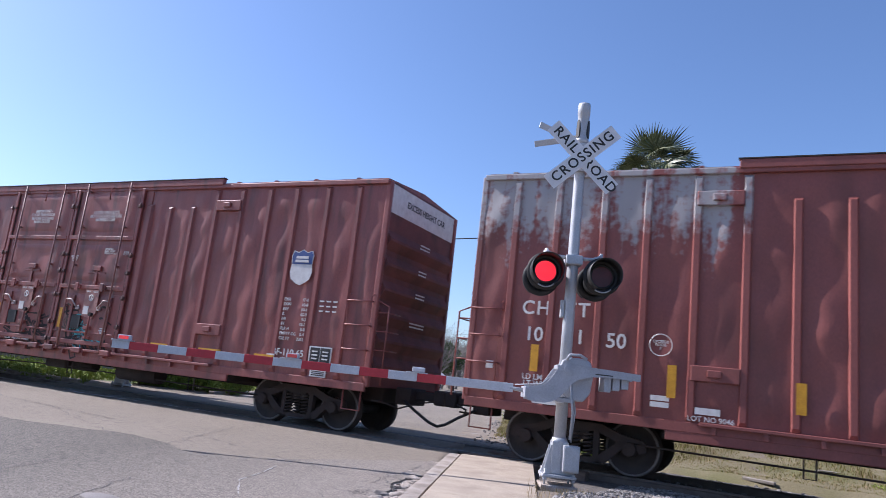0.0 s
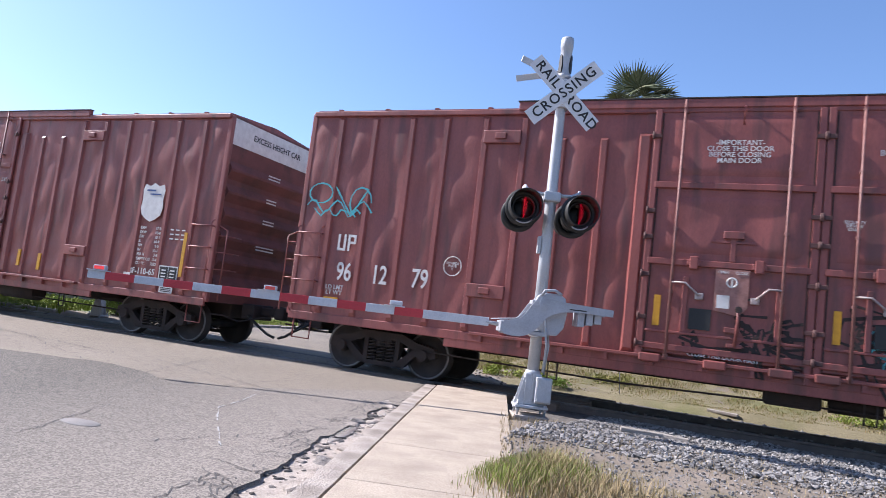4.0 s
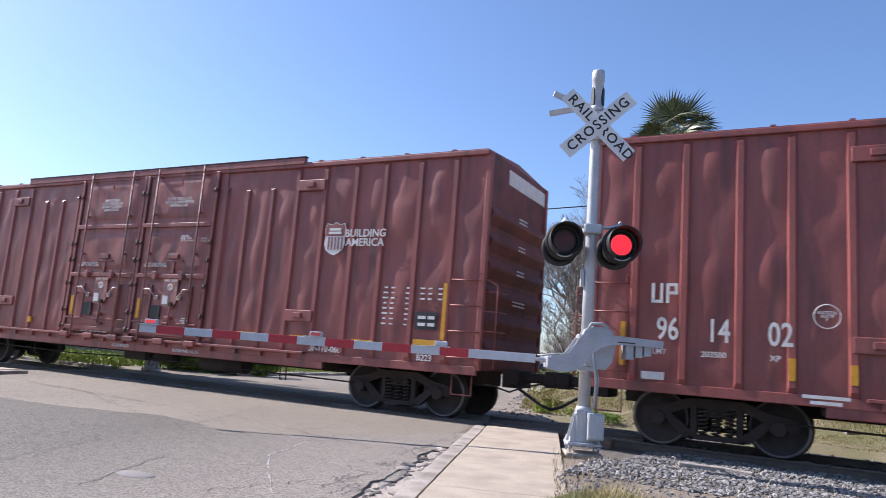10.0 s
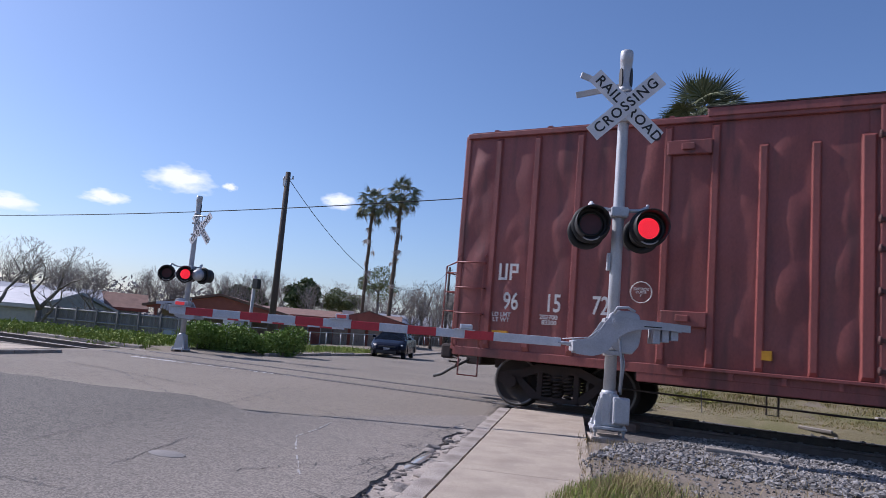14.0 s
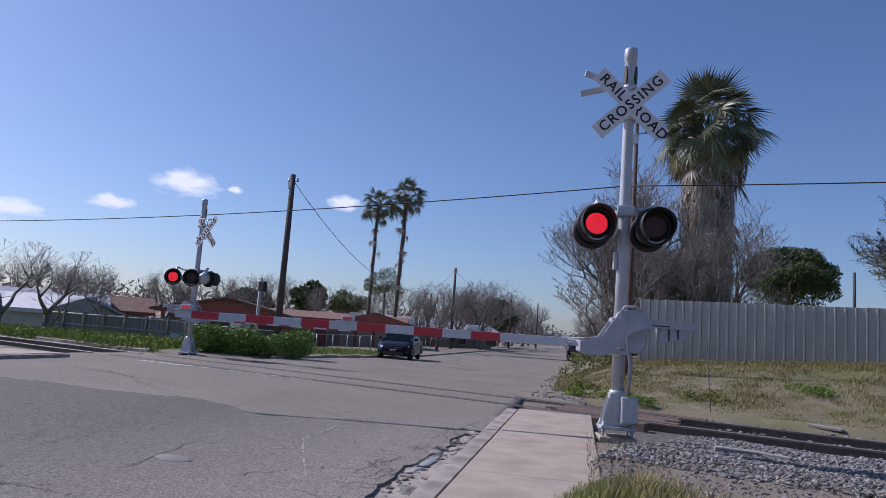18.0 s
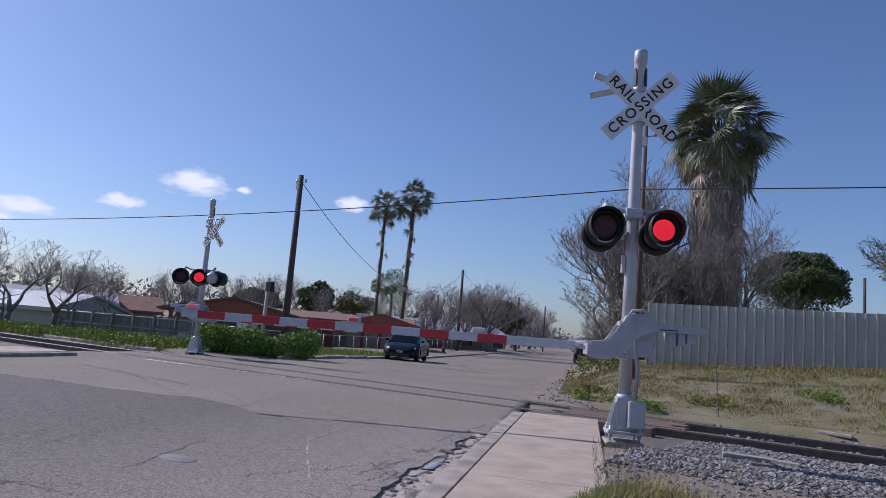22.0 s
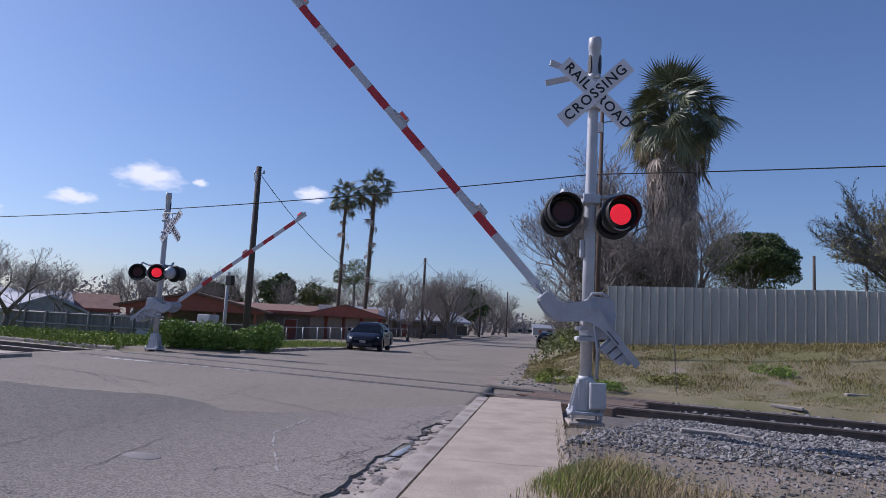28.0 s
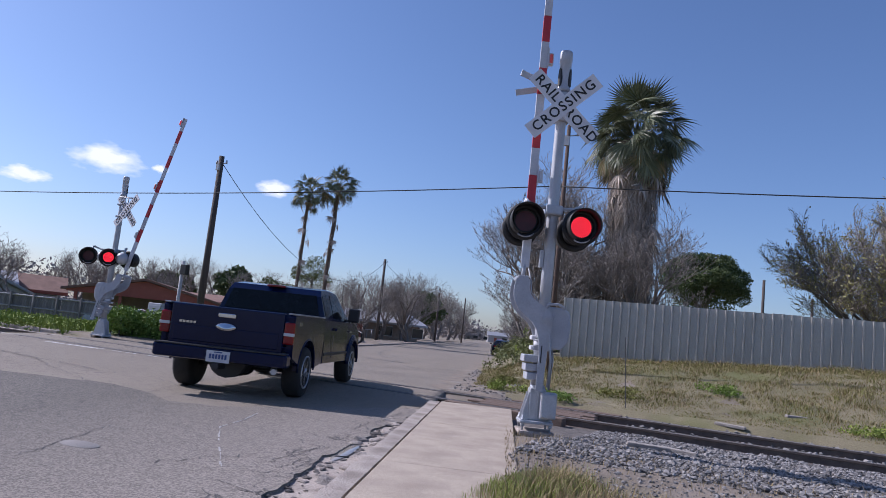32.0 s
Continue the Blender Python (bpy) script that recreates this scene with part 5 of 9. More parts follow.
def spray(car, strokes, material, r=0.022):
    """Spray-can strokes, thin and flat on the panel."""
    for pts in strokes:
        bm = B()
        prev = None
        for k in range(len(pts)):
            x, z = pts[k]
            d = Vector((pts[min(k + 1, len(pts) - 1)][0] - pts[max(k - 1, 0)][0], pts[min(k + 1, len(pts) - 1)][1] - pts[max(k - 1, 0)][1]))
            nrm = Vector((-d.y, d.x)).normalized() * r * (0.6 + 0.8 * abs(math.sin(k * 0.7)))
            a, b = bm.verts.new((x + nrm.x, -HALF - 0.066, z + nrm.y)), bm.verts.new((x - nrm.x, -HALF - 0.066, z - nrm.y))
            if prev:
                bm.faces.new((prev[0], prev[1], b, a))
            prev = (a, b)
        part("spray_stroke", bm, material, car, "turquoise spray-painted line")


def scrawl(x0, z0, w, h, n, seed):
    rng = random.Random(seed)
    out = []
    for s in range(n):
        cx, cz, a, b, ph = x0 + w * rng.random(), z0 + h * rng.random(), w * (0.05 + 0.16 * rng.random()), h * (0.15 + 0.5 * rng.random()), rng.random() * 6
        out.append([(cx + a * math.cos(ph + k * 0.9 + 0.5 * math.sin(2 * k)), cz + b * math.sin(ph * 0.7 + k * 0.6)) for k in range(11)])
    return out


def notice(car, x, z, label_z):
    """A black two-part notice plate in a white border, with a white label under it."""
    bm = B()
    box(bm, x - 0.27, x + 0.27, -HALF - 0.06, -HALF - 0.054, z - 0.17, z + 0.17)
    part("notice_border", bm, M_LETTER, car, "white border of the notice plate")
    for k in (-1, 1):
        bm = B()
        box(bm, x + k * 0.125 - 0.115, x + k * 0.125 + 0.115, -HALF - 0.066, -HALF - 0.06, z - 0.145, z + 0.145)
        part("notice_plate", bm, M_BLACK, car, "black notice plate with white marks")
    bars(car, [(x + k * 0.125, z + d, 0.13, 0.028) for k in (-1, 1) for d in (0.07, 0.0, -0.07)], out=0.068)
    bm = B()
    box(bm, x - 0.19, x + 0.19, -HALF - 0.06, -HALF - 0.054, label_z - 0.07, label_z + 0.07)
    part("label_plate", bm, M_LETTER, car, "white label plate")
    bars(car, [(x, label_z + d, 0.3, 0.018) for d in (0.035, 0.0, -0.035)], M_UNDER, out=0.062)
    bm = B()
    box(bm, x - 1.32, x - 1.12, -HALF - 0.06, -HALF - 0.054, z - 0.25, z - 0.06)
    part("label_plate", bm, M_LETTER, car, "small square white label")


CARS = []
# lead car with peeling paint
car, wheels = boxcar("oxide-red boxcar with paint peeled to grey along the top", M_PEEL, 3.0, 0)
words("CH", 0.335, M_LETTER, car, on_side(1.18, 2.62, 0.05), spacing=1.15)
words("TT", 0.335, M_LETTER, car, on_side(1.9, 2.62, 0.05), spacing=1.2)
words("10", 0.335, M_LETTER, car, on_side(1.18, 2.17, 0.05))
words("11", 0.335, M_LETTER, car, on_side(1.9, 2.17, 0.05))
words("50", 0.335, M_LETTER, car, on_side(2.58, 2.15, 0.06))
words("LD LMT\nLT WT", 0.13, M_LETTER, car, on_side(1.25, 1.4, 0.05))
words("203200\n 82800", 0.13, M_LETTER, car, on_side(2.1, 1.4, 0.05))
words("LOT NO 9046", 0.11, M_LETTER, car, on_side(4.05, 1.08, 0.08))
words("60K", 0.14, M_LETTER, car, on_side(7.4, 1.45, 0.08))
circle_plate(car, 3.28, 2.15)
for x, z0, z1 in ((1.22, 1.55, 2.0), (3.46, 1.35, 1.85), (5.25, 1.3, 1.75)):
    bm = B()
    box(bm, x - 0.06, x + 0.075, -HALF - 0.075, -HALF - 0.068, z0, z1)
    part("reflector", bm, M_YELLOW, car, "faded yellow reflective rectangle")
bars(car, [(1.45, 1.1, 0.42, 0.14), (3.3, 1.33, 0.28, 0.08), (3.3, 1.23, 0.28, 0.08), (4.0, 1.2, 0.36, 0.1), (0.42, 1.6, 0.13, 0.13)])
CARS.append((car, wheels, 3))
car, wheels = boxcar("brown-red boxcar with a blue shield badge and turquoise graffiti", M_BOXCAR, 7.0, 1)
door_words(car)
shield(car, 16.62, 3.2, 0.56, False)
dimensions(car, 16.3, 2.52)
words("BF-110-65", 0.19, M_LETTER, car, on_side(16.58, 1.44, 0.05))
initials(car, 0.95, 2.43)
number(car, "96", 1.17, 1.85)
number(car, "12", 1.95, 1.85)
number(car, "79", 2.8, 1.85)
words("LD LMT\nLT WT", 0.12, M_LETTER, car, on_side(1.0, 1.5, 0.05))
circle_plate(car, 3.42, 2.15)
spray(car, [[(0.42 + 0.27 * math.cos(k * 0.5), 3.38 + 0.2 * math.sin(k * 0.5)) for k in range(14)], [(1.35 + 0.24 * math.cos(k * 0.55), 3.22 + 0.3 * math.sin(k * 0.55)) for k in range(9)], [(0.12 + 0.1 * k, 3.12 + 0.13 * math.sin(k * 1.1)) for k in range(16)], [(0.3 + 0.09 * k, 3.0 + 0.08 * math.cos(k * 1.7)) for k in range(13)], [(0.75 + 0.05 * k, 3.52 - 0.07 * k) for k in range(9)], [(1.5 - 0.05 * k, 3.5 - 0.08 * k) for k in range(8)]], M_GRAFFITI, 0.013)
spray(car, scrawl(9.9, 1.2, 1.2, 0.45, 12, 8), M_GRAFFITI, 0.016)
spray(car, scrawl(9.6, 1.15, 1.7, 0.75, 16, 18), M_UNDER, 0.02)
spray(car, scrawl(7.4, 1.15, 1.6, 0.7, 16, 28), M_UNDER, 0.02)
notice(car, 17.38, 1.45, 1.1)
CARS.append((car, wheels, 2))
car, wheels = boxcar("brown-red boxcar with white door lettering and a blank badge", M_BOXCAR, 12.0, 1, upright=True)
door_words(car)
shield(car, 16.6, 3.01, 0.66, False, 0.06, False)
dimensions(car, 16.36, 2.42)
words("BF-110-65", 0.19, M_LETTER, car, on_side(16.58, 1.44, 0.05))
initials(car, 0.95, 2.43)
number(car, "96", 1.21, 1.85)
number(car, "14", 1.96, 1.85)
number(car, "02", 2.82, 1.84)
words("LD LMT", 0.12, M_LETTER, car, on_side(1.0, 1.5, 0.05))
words("203500", 0.12, M_LETTER, car, on_side(1.9, 1.5, 0.05))
words("XP", 0.12, M_LETTER, car, on_side(2.75, 1.5, 0.05))
words("60K", 0.12, M_LETTER, car, on_side(5.55, 1.3, 0.08))
circle_plate(car, 3.42, 2.15)
bars(car, [(1.0, 1.12, 0.35, 0.12), (3.4, 1.0, 0.6, 0.05), (3.4, 0.92, 0.4, 0.05)])
notice(car, 17.38, 1.45, 1.1)
bm = B()
box(bm, 17.69, 17.78, -HALF - 0.075, -HALF - 0.068, 1.41, 2.38)
part("reflector", bm, M_YELLOW, car, "tall yellow reflective strip")
CARS.append((car, wheels, 1))
car, wheels = boxcar("brown-red boxcar with a striped shield badge, last of the train", M_BOXCAR, 21.0, 2)
door_words(car, 0.86, True)
shield(car, 15.1, 3.38, 0.52, True, ink=M_BOXCAR)
words("BUILDING\nAMERICA", 0.22, M_LETTER, car, on_side(15.85, 3.38, 0.075))
data_rows(car, 16.65, 2.4, 8)
bm = B()
box(bm, 17.15, 17.62, -HALF - 0.062, -HALF - 0.056, 1.62, 1.95)
part("notice_plate", bm, M_BLACK, car, "black notice plate with white marks")
bars(car, [(17.3, 1.85, 0.16, 0.06), (17.5, 1.85, 0.14, 0.06), (17.3, 1.72, 0.16, 0.06), (17.5, 1.72, 0.14, 0.06)], out=0.066)
bm = B()
box(bm, 17.14, 17.64, -HALF - 0.062, -HALF - 0.056, 1.24, 1.44)
part("notice_plate", bm, M_YELLOW, car, "yellow notice plate")
bm = B()
box(bm, 17.72, 17.8, -HALF - 0.075, -HALF - 0.068, 1.45, 2.5)
part("reflector", bm, M_YELLOW, car, "tall yellow reflective strip")
words("BF-110-066", 0.17, M_LETTER, car, on_side(15.1, 1.12, 0.05))
words("B223", 0.16, M_LETTER, car, on_side(17.4, 1.1, 0.05))
words("RELEASE ROD", 0.1, M_LETTER, car, on_side(9.0, 0.82, 0.03))
words("RETAINING VALVE", 0.1, M_LETTER, car, on_side(11.2, 0.82, 0.03))
initials(car, 0.85, 2.42, 0.3)
number(car, "96", 1.12, 1.88, 0.3)
number(car, "15", 1.92, 1.88, 0.3)
number(car, "72", 2.76, 1.88, 0.3)
words("LD LMT\nLT WT", 0.11, M_LETTER, car, on_side(0.95, 1.6, 0.05))
words("202700\n 83300", 0.11, M_LETTER, car, on_side(1.85, 1.6, 0.05))
circle_plate(car, 3.42, 2.15)
CARS.append((car, wheels, 0))
PITCH = CAR_L + 2.08

# ---- crossing signals ----
M_ALU = mat("silver_paint", (0.48, 0.49, 0.51), (0.39, 0.40, 0.42), rough=0.5, metal=0.25, scale=3, fine=60, bump=0.06, stain=(0.30, 0.29, 0.28), stain_scale=2.0, stain_amount=0.3)
M_GREY = mat("grey_gate_paint", (0.42, 0.43, 0.46), (0.34, 0.35, 0.38), rough=0.5, scale=4, fine=60, bump=0.06, stain=(0.28, 0.27, 0.26), stain_scale=3.0, stain_amount=0.3)
M_SIGN = mat("sign_white", (0.74, 0.73, 0.74), (0.64, 0.63, 0.64), rough=0.5, scale=4, fine=70, bump=0)
M_ARM_RED = mat("arm_red", (0.50, 0.035, 0.045), (0.42, 0.03, 0.04), rough=0.5, scale=6, fine=60, bump=0)
M_ARM_WHITE = mat("arm_grey_white", (0.56, 0.57, 0.60), (0.48, 0.49, 0.52), rough=0.5, scale=6, fine=60, bump=0)
M_LENS_OFF = mat("dark_red_lens", (0.11, 0.009, 0.015), (0.07, 0.007, 0.011), rough=0.4, scale=6, fine=60, bump=0)
M_LENS_ON = mat("lit_red_lens", (0.75, 0.004, 0.03), (0.6, 0.003, 0.022), rough=0.4, scale=6, fine=60, bump=0, emit=0.5)
M_LED = mat("lit_led", (1.0, 0.055, 0.06), (1.0, 0.04, 0.045), rough=0.4, bump=0, emit=1.9)
M_LAMP_RED = mat("arm_lamp_red", (0.8, 0.06, 0.06), (0.65, 0.05, 0.05), rough=0.3, bump=0, emit=0.4)
M_LAMP_AMBER = mat("arm_lamp_dull", (0.55, 0.08, 0.07), (0.45, 0.07, 0.06), rough=0.3, bump=0, emit=0.12)
FLASHERS = []
FACE = -26.0


def flasher(mast, name, x, z, y, flip=1, back=None):
    """A round signal lamp with background disc, hood and a lens carrier whose two faces are lit and dark."""
    lamp = part(name, B(), M_BLACK, mast, "black round signal lamp with hood and red lens")
    lamp.matrix_basis = pose(x, y, z, 0, 0, 0 if flip > 0 else 180)
    bm = B()
    ring(bm, (0, 0, 0), 0.17, 0.27, -0.005, 0.012, 32)
    part("background", bm, M_BLACK, lamp)
    bm = B()
    lathe(bm, [(0.185, 0.0), (0.18, 0.1), (0.12, 0.2), (0.06, 0.22)], pose(0, 0.17, 0, -90, 0, 0), 24)
    part("housing", bm, back or M_BLACK, lamp)
    bm = B()
    ring(bm, (0, 0, 0), 0.222, 0.23, -0.29, 0.0, 32, radians(-62), radians(242))
    part("hood", bm, M_BLACK, lamp)
    bm = B()
    ring(bm, (0, 0, 0), 0.15, 0.175, -0.02, 0.19, 28)
    part("bezel", bm, M_BLACK, lamp)
    carrier = part("lens", B(), M_LENS_OFF, lamp)
    bm = B()
    disc(bm, (0, 0, 0), 0.152, -0.006, 32, -1)
    part("lit_face", bm, M_LENS_ON, carrier)
    bm = B()
    for rr, n in ((0.0, 1), (0.03, 6), (0.06, 12), (0.09, 18), (0.118, 24), (0.14, 30)):
        for k in range(n):
            a = 6.28319 * k / n
            c = (rr * math.cos(a), 0, rr * math.sin(a))
            disc(bm, c, 0.0075, -0.009, 6, -1)
    part("led", bm, M_LED, carrier)
    bm = B()
    disc(bm, (0, 0, 0), 0.152, 0.006, 32, 1)
    part("dark_face", bm, M_LENS_OFF, carrier)
    carrier.matrix_basis = pose(0, 0.02, 0)
    # pale crescent drawn in for sunlight on the lower inside of the hood
    bm = B()
    ring(bm, (0, 0, -0.055), 0.165, 0.182, -0.05, -0.035, 20, radians(222), radians(318))
    part("reflector_lip", bm, M_ALU, lamp)
    return lamp, carrier


def signal_mast(label, three=False, top=5.5, sign_z=4.66, lamp_z=2.92):
    mast = thing("crossing_signal", label, "crossing signal", "signals of the crossing")
    bm = B()
    box(bm, -0.25, 0.25, -0.25, 0.25, -0.35, 0.04, 0.025)
    part("foundation", bm, M_KERB, mast, "weathered concrete foundation block")
    bm = B()
    box(bm, -0.23, 0.23, -0.2, 0.2, 0.13, 0.17, 0.01)
    part("base_plate", bm, M_ALU, mast)
    for x in (-0.19, 0.19):
        for y in (-0.16, 0.16):
            bm = B()
            rod(bm, (x, y, 0.02), (x, y, 0.24), 0.015)
            rod(bm, (x, y, 0.165), (x, y, 0.195), 0.028, None, 6)
            rod(bm, (x, y, 0.09), (x, y, 0.125), 0.028, None, 6)
            part("anchor_bolt", bm, M_ALU, mast)
    bm = B()
    box(bm, -0.11, 0.11, -0.11, 0.11, 0.165, 0.61, 0.02)
    fins = []
    rod(bm, (0, 0, 0.58), (0, 0, 0.65), 0.115, 0.1, 20)
    for x, s in ((-0.105, -1), (0.105, 1)):
        for y in (-0.09, 0.09):
            fins.append(B())
            prism(fins[-1], [(0, 0.17), (s * 0.11, 0.17), (s * 0.02, 0.55), (0, 0.55)], 0.018, pose(x, y - 0.009, 0))
    for x in (-0.1, 0.0, 0.1):
        fins.append(B())
        prism(fins[-1], [(0, 0.2), (0.018, 0.2), (0.018, 0.6), (0, 0.6)], 0.016, pose(x - 0.009, -0.124, 0))
    part("base_casting", bm, M_ALU, mast)
    for fin in fins:
        part("fin", fin, M_ALU, mast)
    bm = B()
    box(bm, 0.03, 0.25, -0.22, -0.05, 0.215, 0.57, 0.015)
    box(bm, 0.04, 0.24, -0.235, -0.22, 0.23, 0.555, 0.01)
    for x, z in ((0.06, 0.53), (0.22, 0.53), (0.06, 0.26), (0.22, 0.26)):
        rod(bm, (x, -0.248, z), (x, -0.23, z), 0.014, None, 6)
    part("junction_box", bm, M_ALU, mast)
    bm = B()
    for z in (1.16, 1.3):
        rod(bm, (-0.17, -0.1, z), (-0.09, -0.06, z), 0.03)
        rod(bm, (-0.13, -0.12, z - 0.03), (0.0, -0.12, z - 0.03), 0.014)
    lathe(bm, [(0.1, 1.2), (0.104, 1.21), (0.104, 1.25), (0.1, 1.26)], None, 20)
    part("pole_clamp", bm, M_SIGN, mast)
    bm = B()
    lathe(bm, [(0.085, 0.6), (0.082, 2.5), (0.075, top - 0.7), (0.074, top - 0.4)], None, 20)
    part("pole", bm, M_ALU, mast)
    drop = top - 5.6
    bm = B()
    lathe(bm, [(0.075, 5.0 + drop), (0.1, 5.02 + drop), (0.1, 5.06 + drop), (0.085, 5.09 + drop), (0.076, 5.16 + drop), (0.078, 5.22 + drop), (0.084, 5.32 + drop), (0.087, 5.46 + drop), (0.094, 5.47 + drop), (0.094, 5.6 + drop), (0.086, 5.635 + drop), (0.035, 5.645 + drop)], None, 24)
    bell = part("bell", bm, M_ALU, mast, "silver bell housing on the pole top")
    for a in (-60, 60):
        bm = B()
        prism(bm, [(-0.03, 5.1 + drop), (0.0, 5.08 + drop), (0.03, 5.1 + drop), (0.035, 5.22 + drop), (0.025, 5.34 + drop), (0.0, 5.37 + drop), (-0.025, 5.34 + drop), (-0.035, 5.22 + drop)], 0.03, pose(0, 0, 0, 0, 0, a) @ pose(0, -0.096, 0))
        part("bell_opening", bm, M_BLACK, bell)
    # crossbuck
    for z in (sign_z - 0.18, sign_z + 0.19):
        bm = B()
        box(bm, -0.11, 0.11, -0.13, 0.09, z - 0.03, z + 0.03, 0.01)
        part("sign_bracket", bm, M_ALU, mast)
    if three:
        bm = B()
        rod(bm, (0.05, 0.1, sign_z + 0.42), (-0.62, 0.12, sign_z + 0.40), 0.022)
        rod(bm, (-0.3, 0.12, sign_z + 0.41), (-0.3, 0.14, sign_z - 0.1), 0.018)
        part("sign_arm", bm, M_ALU, mast)
    for side in (-1,) if not three else (1,):
        for k, (ang, text, gap) in enumerate(((-43.5, "RAIL ROAD", 0), (43.5, "CROSSING", 1))):
            bm = B()
            L, W = 0.64, 0.118
            prism(bm, [(-L, -W), (L, -W), (L, W), (-L, W)], 0.012)
            blade = part("sign_blade", bm, M_SIGN, mast, "white reflective crossbuck board")
            mm = pose(-0.33 if three else 0, (-0.16 + 0.018 * (1 - k)) if side < 0 else (0.18 - 0.018 * (1 - k)), sign_z, 0, 0, (0 if side < 0 else 180) + (-16 if three else 0)) @ pose(0, 0, 0, 0, -ang, 0)
            blade.matrix_basis = mm
            if k == 0:
                for word, x in (("RAIL", -0.35), ("ROAD", 0.37)):
                    words(word, 0.205, M_BLACK, blade, pose(x, -0.004, 0, 90, 0, 0), spacing=1.12)
            else:
                words(text, 0.205, M_BLACK, blade, pose(0, -0.004, 0, 90, 0, 0), spacing=1.2)
    # small side sign blades behind, seen edge on
    for z, tilt in () if three else ((4.97, 30), (5.03, -30)):
        bm = B()
        box(bm, -0.64, 0.0, -0.012, 0.012, -0.045, 0.045, 0.005)
        part("side_blade", bm, M_ALU, mast).matrix_basis = pose(-0.06, 0.1, z, 10, tilt * 0.42, 18 if tilt > 0 else -6)
    # cross arms and lamps
    up = lamp_z - 2.92
    bm = B()
    box(bm, -0.12, 0.12, -0.14, 0.12, 3.06 + up, 3.2 + up, 0.02)
    for s in (-1, 1):
        w = 0.4 if not three else (0.78 if s > 0 else 0.4)
        tube(bm, [(s * 0.1, -0.06, 3.16 + up), (s * w * 0.7, -0.06, 3.17 + up), (s * w * 0.95, -0.05, 3.22 + up), (s * w, -0.02, 3.26 + up)], 0.028)
        rod(bm, (s * w, 0.02, 3.25 + up), (s * w, 0.02, 3.0 + up), 0.03)
    part("cross_arm", bm, M_ALU, mast)
    if three:
        away = [flasher(mast, "signal_lamp", x, lamp_z, -0.14, 1, M_ALU) for x in (-0.38, 0.3)]
        for lamp, carrier in away:
            carrier.matrix_basis = pose(0, 0.02, 0, 0, 0, 180)
        pair = [flasher(mast, "signal_lamp", x, lamp_z, 0.2, -1) for x in (0.75, 0.02)]
        for lamp, carrier in pair:
            lamp.matrix_basis = lamp.matrix_basis @ pose(0, 0, 0, 0, 0, 38)
    else:
        pair = [flasher(mast, "signal_lamp", x, lamp_z, -0.14) for x in (-0.4, 0.4)]
        for x in (-0.4, 0.4):
            lamp, carrier = flasher(mast, "signal_lamp", x, lamp_z - 0.03, 0.34, -1)
            carrier.matrix_basis = pose(0, 0.02, 0, 0, 0, 180)
    FLASHERS.append([c for _, c in pair])
    # cables and small fittings
    bm = B()
    tube(bm, [(0.12, -0.1, 0.64), (0.13, -0.12, 1.0), (0.05, -0.16, 1.5)], 0.02)
    tube(bm, [(0.16, 0.02, 0.6), (0.19, 0.03, 1.0), (0.12, 0.04, 1.45)], 0.016)
    part("conduit", bm, M_ALU, mast)
    bm = B()
    box(bm, -0.13, -0.08, -0.05, 0.05, 2.3, 2.55, 0.012)
    part("terminal_box", bm, M_ALU, mast)
    return mast


PIVOT = 1.58


